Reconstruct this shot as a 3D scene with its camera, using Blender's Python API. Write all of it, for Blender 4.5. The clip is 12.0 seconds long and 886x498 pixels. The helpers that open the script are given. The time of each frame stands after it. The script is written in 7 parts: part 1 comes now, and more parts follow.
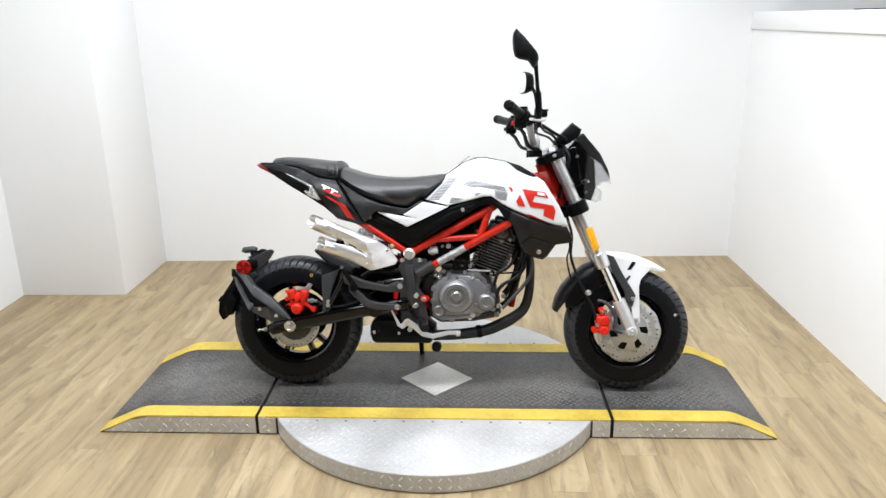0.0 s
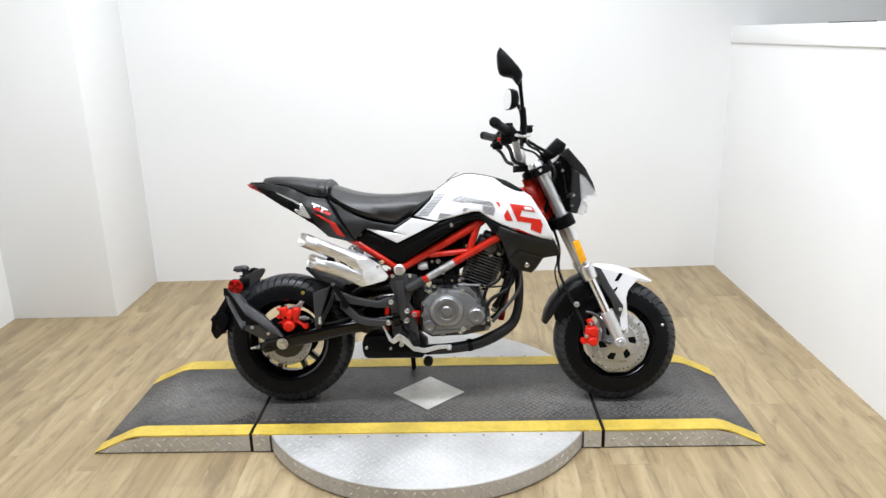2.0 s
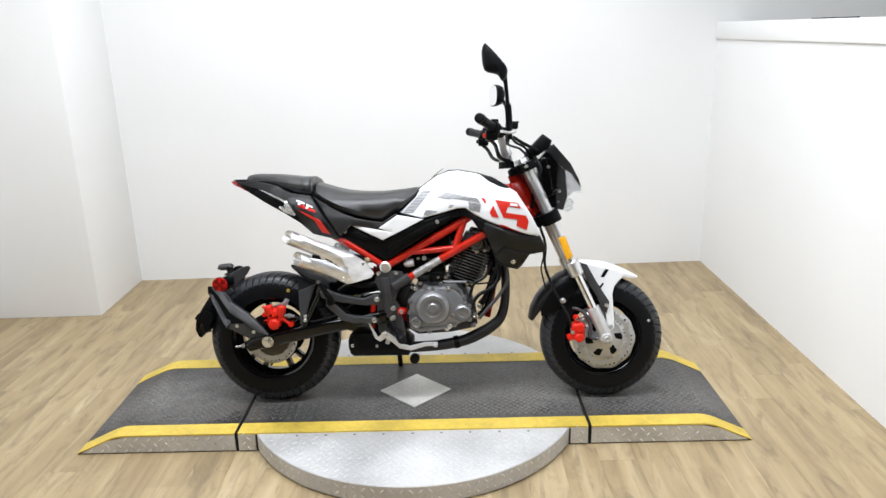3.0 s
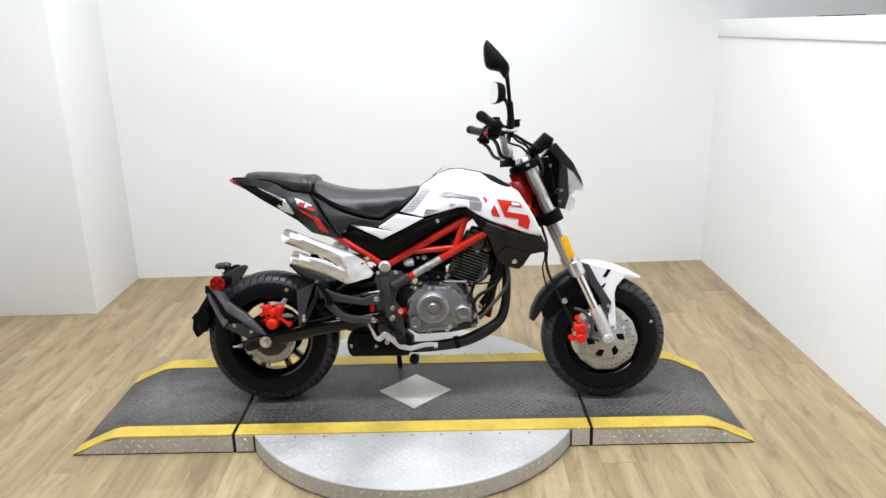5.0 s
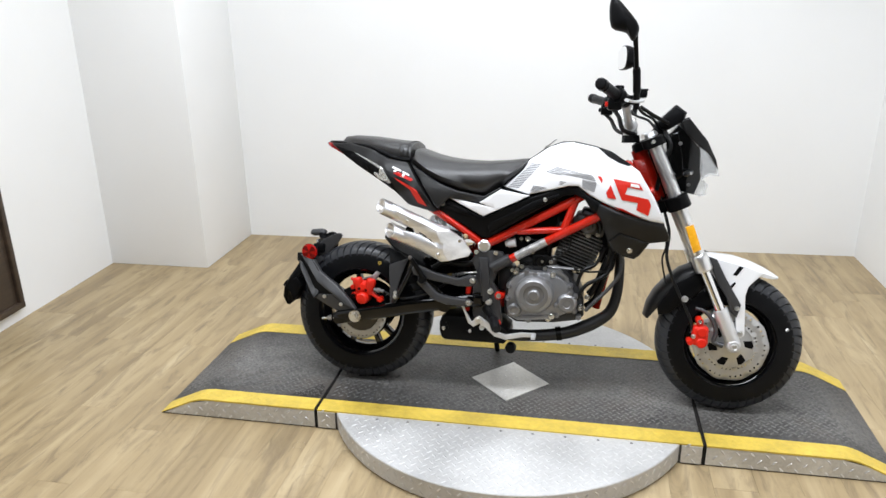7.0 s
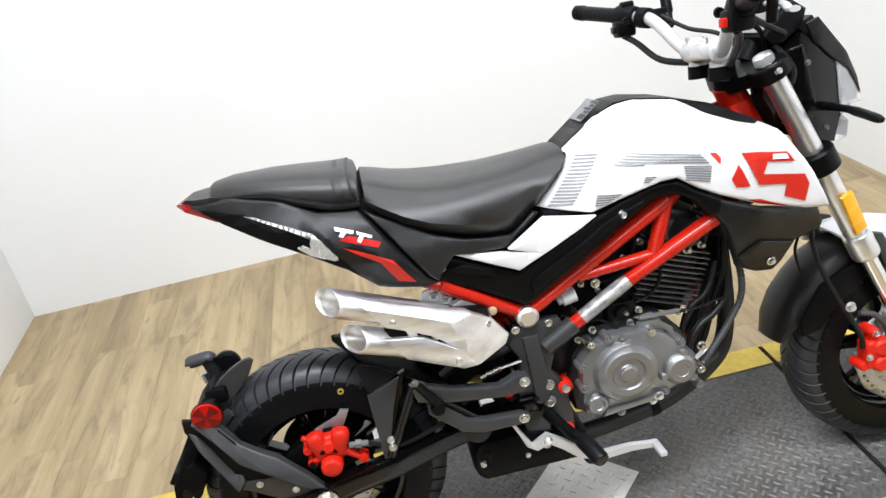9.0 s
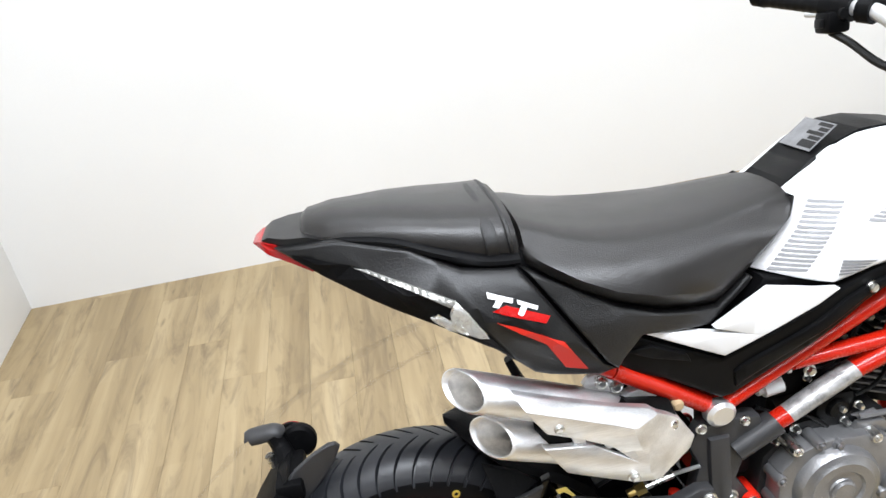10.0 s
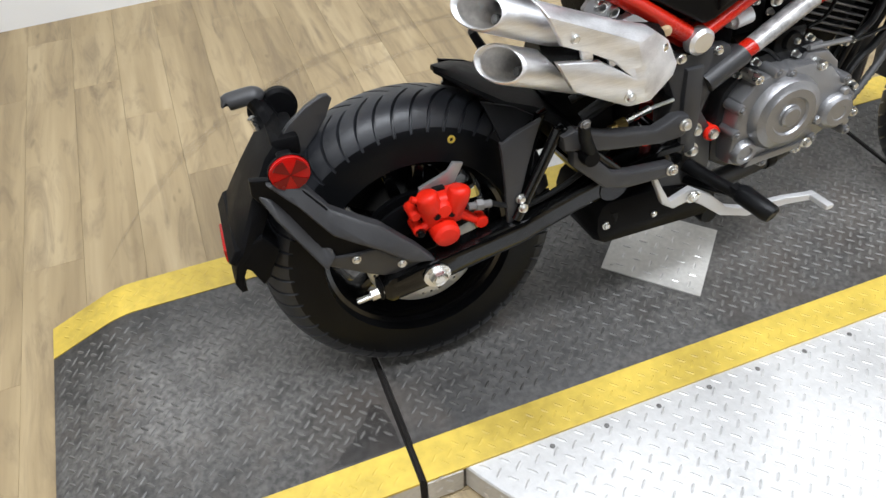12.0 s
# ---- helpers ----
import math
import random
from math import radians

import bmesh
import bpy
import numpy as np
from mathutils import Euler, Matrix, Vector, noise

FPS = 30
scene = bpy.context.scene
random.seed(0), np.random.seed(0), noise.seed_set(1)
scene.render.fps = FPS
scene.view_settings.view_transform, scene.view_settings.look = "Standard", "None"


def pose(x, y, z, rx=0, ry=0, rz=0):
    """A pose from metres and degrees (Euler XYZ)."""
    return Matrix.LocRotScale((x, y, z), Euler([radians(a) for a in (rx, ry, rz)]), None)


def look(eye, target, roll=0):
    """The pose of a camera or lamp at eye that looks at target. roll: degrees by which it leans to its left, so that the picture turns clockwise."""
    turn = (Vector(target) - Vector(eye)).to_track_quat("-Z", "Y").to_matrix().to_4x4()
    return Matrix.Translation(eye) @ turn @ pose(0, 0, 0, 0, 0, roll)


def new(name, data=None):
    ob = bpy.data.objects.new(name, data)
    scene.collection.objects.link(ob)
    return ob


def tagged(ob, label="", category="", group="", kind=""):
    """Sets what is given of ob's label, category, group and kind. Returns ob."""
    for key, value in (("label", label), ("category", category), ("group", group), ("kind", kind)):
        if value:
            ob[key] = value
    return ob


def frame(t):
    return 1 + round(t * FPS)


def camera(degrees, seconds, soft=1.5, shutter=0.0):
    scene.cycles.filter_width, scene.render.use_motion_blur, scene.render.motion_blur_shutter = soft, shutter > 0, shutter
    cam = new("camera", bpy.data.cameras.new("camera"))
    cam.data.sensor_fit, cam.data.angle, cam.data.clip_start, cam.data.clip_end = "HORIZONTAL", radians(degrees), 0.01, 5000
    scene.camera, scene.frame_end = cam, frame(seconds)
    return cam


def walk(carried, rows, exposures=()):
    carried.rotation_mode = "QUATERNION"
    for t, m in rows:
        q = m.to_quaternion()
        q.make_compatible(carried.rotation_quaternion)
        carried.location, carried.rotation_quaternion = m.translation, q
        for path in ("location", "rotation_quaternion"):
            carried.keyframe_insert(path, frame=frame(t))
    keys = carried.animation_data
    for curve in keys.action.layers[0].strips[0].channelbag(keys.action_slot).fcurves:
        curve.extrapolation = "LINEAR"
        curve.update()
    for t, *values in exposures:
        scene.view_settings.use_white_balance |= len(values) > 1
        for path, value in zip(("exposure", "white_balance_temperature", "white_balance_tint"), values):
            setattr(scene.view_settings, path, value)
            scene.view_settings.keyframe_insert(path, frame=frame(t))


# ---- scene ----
cam = camera(62.5, 12.0)
PATH = [
    (0, (0.138, -2.522, 1.392), (0.062, -0.617, 0.787), -0.6),
    (0.5, (0.137, -2.524, 1.396), (0.058, -0.617, 0.798), -0.7),
    (1, (0.141, -2.537, 1.399), (0.079, -0.624, 0.818), -1.2),
    (1.5, (0.144, -2.546, 1.401), (0.081, -0.631, 0.827), -1.5),
    (2, (0.142, -2.556, 1.402), (0.093, -0.639, 0.837), -1.5),
    (2.5, (0.141, -2.557, 1.402), (0.109, -0.638, 0.839), -1.3),
    (3, (0.15, -2.547, 1.399), (0.133, -0.632, 0.825), -1.5),
    (5, (0.142, -2.514, 1.398), (0.13, -0.601, 0.816), -1.3),
    (5.5, (0.136, -2.509, 1.399), (0.09, -0.599, 0.807), -1.4),
    (6, (0.143, -2.493, 1.396), (0.103, -0.586, 0.795), -1.8),
    (6.5, (0.182, -2.434, 1.391), (0.107, -0.533, 0.776), -1.6),
    (7, (0.203, -2.281, 1.375), (-0.147, -0.429, 0.706), -0.7),
    (7.2, (0.158, -2.182, 1.387), (-0.155, -0.297, 0.796), -0.8),
    (8.8, (-0.273, -1.235, 1.346), (-0.234, 0.554, 0.453), -9.4),
    (9, (-0.326, -1.155, 1.34), (-0.141, 0.608, 0.415), -10.0),
    (9.5, (-0.405, -0.901, 1.323), (-0.254, 0.895, 0.456), -9.4),
    (10, (-0.504, -0.739, 1.315), (-0.309, 0.98, 0.312), -6.9),
    (10.5, (-0.632, -0.767, 1.289), (-0.109, 0.784, 0.139), -3.6),
    (11, (-0.701, -0.786, 1.214), (-0.187, 0.609, -0.124), -3.7),
    (11.5, (-0.734, -0.802, 1.155), (-0.265, 0.513, -0.277), -2.8),
    (12, (-0.746, -0.806, 1.147), (-0.279, 0.496, -0.298), -1.9),
]
walk(cam, [(t, look(eye, target, roll)) for t, eye, target, roll in PATH], exposures=[(0.0, 0.15), (1.0, 0.06), (3.0, 0.06), (5.0, 0.0), (6.5, 0.02), (7.0, 0.04), (9.0, 0.24), (10.0, 0.28), (11.0, 0.12), (12.0, 0.04)])

# ---- world and light ----
world = bpy.data.worlds.new("world")
scene.world = world
world.use_nodes = True
world.node_tree.nodes["Background"].inputs[0].default_value = (0.75, 0.78, 0.82, 1)
world.node_tree.nodes["Background"].inputs[1].default_value = 0.3


def ceiling_lamp(x, y, z, sx, sy, watts, colour=(0.87, 0.92, 1.0)):
    data = bpy.data.lights.new("ceiling_lamp", "AREA")
    data.shape, data.size, data.size_y, data.energy, data.color = "RECTANGLE", sx, sy, watts, colour
    ob = new("ceiling_lamp", data)
    ob.matrix_world = pose(x, y, z)
    return ob


ceiling_lamp(0.0, -0.65, 2.72, 2.6, 0.4, 98)
ceiling_lamp(0.0, 0.8, 2.72, 2.6, 0.4, 30)
ceiling_lamp(0.0, -2.8, 2.72, 2.6, 0.4, 44)

# ---- materials ----


def nodes_of(name):
    m = bpy.data.materials.new(name)
    m.use_nodes = True
    return m, m.node_tree.nodes, m.node_tree.links, m.node_tree.nodes["Principled BSDF"]


def surface(name, colour, rough=0.5, metal=0.0, var=0.12, scale=9.0, fine=160.0, bump=0.05, coat=0.0, spec=0.5, piece=0.0, stretch=(1, 1, 1)):
    """A procedural surface: two scales of tone and gloss variation and a fine relief."""
    m, n, l, b = nodes_of(name)
    tc = n.new("ShaderNodeTexCoord")
    mp = n.new("ShaderNodeMapping")
    mp.inputs["Scale"].default_value = stretch
    l.new(tc.outputs["Object"], mp.inputs[0])
    big = n.new("ShaderNodeTexNoise")
    big.inputs["Scale"].default_value, big.inputs["Detail"].default_value = scale, 5
    small = n.new("ShaderNodeTexNoise")
    small.inputs["Scale"].default_value, small.inputs["Detail"].default_value = fine, 3
    for t in (big, small):
        l.new(mp.outputs[0], t.inputs["Vector"])
    add = n.new("ShaderNodeMath")
    add.operation = "MULTIPLY_ADD"
    add.inputs[1].default_value = 0.35
    l.new(small.outputs["Fac"], add.inputs[0])
    l.new(big.outputs["Fac"], add.inputs[2])
    ramp = n.new("ShaderNodeMapRange")
    ramp.inputs["From Min"].default_value, ramp.inputs["From Max"].default_value = 0.35, 1.0
    ramp.inputs["To Min"].default_value, ramp.inputs["To Max"].default_value = 1 - var, 1 + var
    l.new(add.outputs[0], ramp.inputs["Value"])
    tone = n.new("ShaderNodeVectorMath")
    tone.operation = "SCALE"
    tone.inputs[0].default_value = colour
    l.new(ramp.outputs[0], tone.inputs["Scale"])
    out = tone.outputs[0]
    if piece:
        info = n.new("ShaderNodeObjectInfo")
        pr = n.new("ShaderNodeMapRange")
        pr.inputs["To Min"].default_value, pr.inputs["To Max"].default_value = 1 - piece, 1 + piece
        l.new(info.outputs["Random"], pr.inputs["Value"])
        t2 = n.new("ShaderNodeVectorMath")
        t2.operation = "SCALE"
        l.new(out, t2.inputs[0])
        l.new(pr.outputs[0], t2.inputs["Scale"])
        out = t2.outputs[0]
    l.new(out, b.inputs["Base Color"])
    rr = n.new("ShaderNodeMapRange")
    rr.inputs["From Min"].default_value, rr.inputs["From Max"].default_value = 0.3, 1.0
    rr.inputs["To Min"].default_value, rr.inputs["To Max"].default_value = max(rough * 0.75, 0.02), min(rough * 1.3, 1)
    l.new(add.outputs[0], rr.inputs["Value"])
    l.new(rr.outputs[0], b.inputs["Roughness"])
    b.inputs["Metallic"].default_value = metal
    b.inputs["Coat Weight"].default_value = coat
    b.inputs["Coat Roughness"].default_value = 0.06
    b.inputs["Specular IOR Level"].default_value = spec
    if bump:
        bp = n.new("ShaderNodeBump")
        bp.inputs["Strength"].default_value, bp.inputs["Distance"].default_value = bump, 0.002
        l.new(small.outputs["Fac"], bp.inputs["Height"])
        l.new(bp.outputs[0], b.inputs["Normal"])
    return m


def plank_surface():
    """Printed vinyl plank: narrow staves of differing tone, long grain and a few dark knots."""
    m, n, l, b = nodes_of("vinyl_plank")
    tc, info = n.new("ShaderNodeTexCoord"), n.new("ShaderNodeObjectInfo")
    off = n.new("ShaderNodeVectorMath")
    off.operation = "MULTIPLY_ADD"
    cmb = n.new("ShaderNodeCombineXYZ")
    for i in range(3):
        l.new(info.outputs["Random"], cmb.inputs[i])
    off.inputs[1].default_value = (3.17, 41.3, 7.0)
    l.new(cmb.outputs[0], off.inputs[0])
    l.new(tc.outputs["Object"], off.inputs[2])

    def noise_at(scl, detail=4, rough=0.6, dist=0.0):
        mp = n.new("ShaderNodeMapping")
        mp.inputs["Scale"].default_value = scl
        l.new(off.outputs[0], mp.inputs[0])
        t = n.new("ShaderNodeTexNoise")
        t.inputs["Scale"].default_value, t.inputs["Detail"].default_value = 1, detail
        t.inputs["Roughness"].default_value, t.inputs["Distortion"].default_value = rough, dist
        l.new(mp.outputs[0], t.inputs["Vector"])
        return t.outputs["Fac"]

    # staves: steps across and along the board
    warp = n.new("ShaderNodeVectorMath")
    warp.operation = "MULTIPLY"
    warp.inputs[1].default_value = (1 / 0.054, 1 / 0.47, 0)
    l.new(off.outputs[0], warp.inputs[0])
    fl = n.new("ShaderNodeVectorMath")
    fl.operation = "FLOOR"
    l.new(warp.outputs[0], fl.inputs[0])
    wn = n.new("ShaderNodeTexWhiteNoise")
    wn.noise_dimensions = "3D"
    l.new(fl.outputs[0], wn.inputs["Vector"])
    grain = noise_at((70, 3.5, 1), 6, 0.65, 0.4)
    broad = noise_at((14, 1.1, 1), 3, 0.5, 0.8)
    knots = noise_at((26, 6, 1), 2, 0.5, 0.3)
    streak = noise_at((17, 3.2, 1), 5, 0.66, 1.2)

    def mul_add(a, k, c):
        t = n.new("ShaderNodeMath")
        t.operation = "MULTIPLY_ADD"
        l.new(a, t.inputs[0])
        t.inputs[1].default_value = k
        if isinstance(c, float):
            t.inputs[2].default_value = c
        else:
            l.new(c, t.inputs[2])
        return t.outputs[0]

    v = mul_add(wn.outputs["Value"], 0.10, mul_add(grain, 0.26, mul_add(broad, 1.0, mul_add(info.outputs["Random"], 0.20, -0.26))))
    cr = n.new("ShaderNodeValToRGB")
    e = cr.color_ramp.elements
    e[0].position, e[0].color = 0.02, (0.164, 0.117, 0.063, 1)
    e[1].position, e[1].color = 0.95, (0.506, 0.411, 0.260, 1)
    for p, c in ((0.28, (0.258, 0.189, 0.101, 1)), (0.50, (0.350, 0.263, 0.144, 1)), (0.72, (0.427, 0.330, 0.191, 1))):
        k = e.new(p)
        k.color = c
    l.new(v, cr.inputs[0])
    kn = n.new("ShaderNodeMapRange")
    kn.inputs["From Min"].default_value, kn.inputs["From Max"].default_value = 0.70, 0.80
    kn.inputs["To Min"].default_value, kn.inputs["To Max"].default_value = 1.0, 0.55
    l.new(knots, kn.inputs["Value"])
    dk = n.new("ShaderNodeVectorMath")
    dk.operation = "SCALE"
    l.new(cr.outputs[0], dk.inputs[0])
    l.new(kn.outputs[0], dk.inputs["Scale"])
    st = n.new("ShaderNodeMapRange")
    st.inputs["From Min"].default_value, st.inputs["From Max"].default_value = 0.49, 0.70
    st.inputs["To Max"].default_value = 0.72
    l.new(streak, st.inputs["Value"])
    mx = n.new("ShaderNodeMix")
    mx.data_type = "RGBA"
    l.new(st.outputs[0], mx.inputs["Factor"])
    l.new(dk.outputs[0], mx.inputs["A"])
    mx.inputs["B"].default_value = (0.160, 0.117, 0.068, 1)
    l.new(mx.outputs["Result"], b.inputs["Base Color"])
    rg = n.new("ShaderNodeMapRange")
    rg.inputs["To Min"].default_value, rg.inputs["To Max"].default_value = 0.34, 0.6
    l.new(broad, rg.inputs["Value"])
    l.new(rg.outputs[0], b.inputs["Roughness"])
    bp = n.new("ShaderNodeBump")
    bp.inputs["Strength"].default_value, bp.inputs["Distance"].default_value = 0.15, 0.001
    l.new(grain, bp.inputs["Height"])
    l.new(bp.outputs[0], b.inputs["Normal"])
    return m


def clear(name, colour, rough=0.05, weight=0.9, ior=1.45):
    m, n, l, b = nodes_of(name)
    b.inputs["Base Color"].default_value = (*colour, 1)
    b.inputs["Roughness"].default_value = rough
    b.inputs["Transmission Weight"].default_value = weight
    b.inputs["IOR"].default_value = ior
    return m


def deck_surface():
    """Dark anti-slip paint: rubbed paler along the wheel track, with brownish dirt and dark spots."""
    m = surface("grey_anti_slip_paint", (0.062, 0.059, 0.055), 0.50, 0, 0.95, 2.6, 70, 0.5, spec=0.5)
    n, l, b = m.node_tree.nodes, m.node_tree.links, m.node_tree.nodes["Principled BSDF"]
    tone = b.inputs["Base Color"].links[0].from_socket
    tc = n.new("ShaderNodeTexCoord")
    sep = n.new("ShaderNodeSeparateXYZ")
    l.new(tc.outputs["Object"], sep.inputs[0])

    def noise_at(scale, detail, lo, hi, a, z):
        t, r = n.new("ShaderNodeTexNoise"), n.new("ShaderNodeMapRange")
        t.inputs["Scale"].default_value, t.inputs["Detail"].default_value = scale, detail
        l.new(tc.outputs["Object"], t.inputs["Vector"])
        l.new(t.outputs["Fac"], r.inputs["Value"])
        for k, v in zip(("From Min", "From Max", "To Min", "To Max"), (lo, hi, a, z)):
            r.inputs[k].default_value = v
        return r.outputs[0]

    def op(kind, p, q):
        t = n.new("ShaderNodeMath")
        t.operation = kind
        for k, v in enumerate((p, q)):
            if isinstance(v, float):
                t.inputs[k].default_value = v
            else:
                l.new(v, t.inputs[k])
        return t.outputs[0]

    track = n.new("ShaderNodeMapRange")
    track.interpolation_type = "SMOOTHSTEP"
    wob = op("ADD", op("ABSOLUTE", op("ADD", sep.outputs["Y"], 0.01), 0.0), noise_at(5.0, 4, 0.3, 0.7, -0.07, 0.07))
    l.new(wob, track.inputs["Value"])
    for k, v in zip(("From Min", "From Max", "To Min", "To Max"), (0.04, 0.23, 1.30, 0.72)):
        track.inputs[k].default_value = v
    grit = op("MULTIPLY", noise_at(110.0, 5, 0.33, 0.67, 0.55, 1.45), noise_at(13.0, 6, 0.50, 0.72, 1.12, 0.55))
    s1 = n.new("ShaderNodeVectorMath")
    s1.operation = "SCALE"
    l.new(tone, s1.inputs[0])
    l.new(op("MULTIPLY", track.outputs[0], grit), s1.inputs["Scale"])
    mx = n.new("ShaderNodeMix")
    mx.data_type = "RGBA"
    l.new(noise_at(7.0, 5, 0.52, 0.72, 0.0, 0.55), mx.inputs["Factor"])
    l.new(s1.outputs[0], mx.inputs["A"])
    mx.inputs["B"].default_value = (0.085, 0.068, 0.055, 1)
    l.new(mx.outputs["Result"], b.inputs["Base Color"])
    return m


WALL = surface("white_wall_paint", (0.82, 0.82, 0.81), 0.75, 0, 0.03, 1.5, 220, 0.08)
CEIL = surface("ceiling_paint", (0.8, 0.8, 0.78), 0.85, 0, 0.03, 1.2, 200, 0.05)
TRIM = surface("white_trim_paint", (0.84, 0.84, 0.83), 0.5, 0, 0.03, 3, 150, 0.04)
PLANK = plank_surface()
JOINT = surface("floor_joint", (0.32, 0.245, 0.145), 0.7)
DARKWOOD = surface("dark_stained_wood", (0.045, 0.03, 0.02), 0.4, 0, 0.5, 6, 90, 0.2, stretch=(1, 1, 6))
STEEL = surface("tread_plate_steel", (0.56, 0.555, 0.545), 0.58, 0.6, 0.3, 4, 90, 0.25)
RIMSTEEL = surface("worn_tread_plate_edge", (0.56, 0.545, 0.51), 0.5, 0.45, 0.35, 6, 120, 0.2)
BRIGHT = surface("bright_worn_tread", (0.62, 0.61, 0.595), 0.38, 0.8, 0.3, 7, 120, 0.1)
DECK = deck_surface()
# Treads worn paler, and lightened further to carry their highlights.
LUG = surface("worn_lit_grey_tread", (0.100, 0.096, 0.090), 0.46, 0.15, 1.0, 3.2, 40, 0.3, spec=0.5)
YELLOW = surface("yellow_safety_paint", (0.57, 0.410, 0.062), 0.5, 0, 0.42, 7, 60, 0.3)
GAPBLACK = surface("black_rubber_strip", (0.014, 0.012, 0.011), 0.85, 0, 0.6, 40, 200, 0.6, spec=0.2)
WHITE = surface("white_gloss_paint", (0.71, 0.71, 0.715), 0.28, 0, 0.02, 5, 300, 0.01, coat=0.6)
RED = surface("red_gloss_paint", (0.45, 0.013, 0.004), 0.26, 0, 0.06, 8, 300, 0.01, coat=0.2, spec=0.35)
REDCAST = surface("red_caliper_paint", (0.60, 0.014, 0.004), 0.42, 0, 0.15, 20, 200, 0.15, spec=0.3)
REDINK = surface("red_decal", (0.56, 0.020, 0.010), 0.4, 0, 0.05, 10, 200, 0.01, spec=0.35)
GREYINK = surface("grey_decal", (0.19, 0.19, 0.195), 0.45, 0, 0.05)
FAINTINK = surface("faint_grey_ink", (0.48, 0.48, 0.48), 0.4, 0, 0.05)
WHITEINK = surface("white_decal", (0.8, 0.8, 0.8), 0.4, 0, 0.03)
SATIN = surface("satin_black_plastic", (0.0035, 0.0035, 0.0038), 0.36, 0, 0.2, 14, 420, 0.12, spec=0.09)
GREYPL = surface("charcoal_plastic", (0.0062, 0.0061, 0.0062), 0.36, 0, 0.15, 12, 420, 0.15, spec=0.30)
LIGHTPL = surface("grey_grained_plastic", (0.028, 0.028, 0.0295), 0.40, 0, 0.15, 12, 420, 0.15, spec=0.5)
CASTGREY = surface("charcoal_grained_plastic", (0.028, 0.028, 0.0295), 0.42, 0, 0.15, 12, 420, 0.15, spec=0.5)
# Shaded copy of the reflector red, for its dark wedges.
SHADERED = surface("shaded_red_facet", (0.13, 0.002, 0.002), 0.25, 0, 0.1, spec=0.3)
MATTE = surface("matte_black_plastic", (0.003, 0.003, 0.0034), 0.48, 0, 0.2, 14, 350, 0.2, spec=0.08)
GLOSSBLACK = surface("gloss_black_paint", (0.0022, 0.0022, 0.0022), 0.11, 0, 0.1, 10, 300, 0.02, spec=0.38)
LEATHER = surface("black_seat_vinyl", (0.0105, 0.0095, 0.0090), 0.34, 0, 0.15, 10, 520, 0.25, spec=0.52)
SEATSIDE = surface("grained_seat_vinyl", (0.0070, 0.0068, 0.0070), 0.42, 0, 0.15, 10, 700, 0.4, spec=0.5)
# One rubber in two tones: dark shaded sidewalls, a tread paled for its sheen.
RUBBER = surface("tyre_rubber", (0.0036, 0.0038, 0.0044), 0.34, 0, 0.3, 12, 240, 0.10, spec=0.15)
TREAD_SHEEN = surface("tyre_tread_sheen", (0.0145, 0.0155, 0.0185), 0.40, 0, 0.45, 14, 200, 0.12, spec=0.5)
RIMBLACK = surface("black_wheel_paint", (0.003, 0.003, 0.0033), 0.10, 0, 0.2, 14, 240, 0.03, spec=0.7)
ALU = surface("silver_aluminium", (0.74, 0.74, 0.74), 0.32, 0.9, 0.1, 14, 240, 0.06)
SILVER = surface("silver_paint", (0.60, 0.60, 0.60), 0.36, 0.5, 0.06, 14, 300, 0.04)
CHROME = surface("chromed_steel", (0.82, 0.82, 0.82), 0.12, 1.0, 0.05, 14, 300, 0.01)
BRUSHED = surface("brushed_stainless_steel", (0.83, 0.835, 0.85), 0.42, 0.97, 0.30, 9, 160, 0.20, stretch=(0.4, 4, 4))
# Bore metal kept pale: its bright reflection is put into the colour.
PIPEIN = surface("pipe_bore", (0.76, 0.74, 0.71), 0.34, 0.9, 0.4, 30, 200, 0.1)
HEADGREY = surface("dark_grey_cast_head", (0.085, 0.085, 0.088), 0.38, 0.5, 0.2, 16, 300, 0.2)
DISC = surface("brake_disc_steel", (0.46, 0.46, 0.455), 0.34, 0.75, 0.12, 20, 260, 0.08)
CASE = surface("grey_cast_engine_cover", (0.26, 0.26, 0.265), 0.33, 0.75, 0.14, 14, 380, 0.25)
CASEDARK = surface("dark_cast_crankcase", (0.022, 0.022, 0.023), 0.4, 0.4, 0.25, 14, 300, 0.25)
FIN = surface("black_engine_paint", (0.0035, 0.0035, 0.0035), 0.36, 0.05, 0.25, 16, 300, 0.15, spec=0.12)
FINEDGE = surface("bare_fin_edge", (0.18, 0.18, 0.18), 0.38, 0.7, 0.2)
BOLT = surface("zinc_bolt", (0.72, 0.72, 0.70), 0.28, 1.0, 0.1)
BRASS = surface("brass_fitting", (0.45, 0.33, 0.12), 0.35, 0.9, 0.2)
HOSE = surface("rubber_hose", (0.005, 0.005, 0.005), 0.4, 0, 0.2, spec=0.25)
RIBHOSE = surface("ribbed_grey_hose", (0.05, 0.05, 0.05), 0.45, 0, 0.2, spec=0.4)
AMBER = surface("amber_reflector", (0.85, 0.40, 0.015), 0.25, 0, 0.12, 60, 500, 0.25, coat=0.5)
REDLENS = surface("red_reflector", (0.38, 0.004, 0.003), 0.22, 0, 0.25, 50, 600, 0.3, spec=0.25)
TAILRED = surface("red_tail_lens", (0.30, 0.006, 0.006), 0.15, 0, 0.1, 40, 400, 0.1, coat=0.2, spec=0.3)
LENS = clear("clear_lens", (0.93, 0.95, 0.96), 0.08, 0.75)
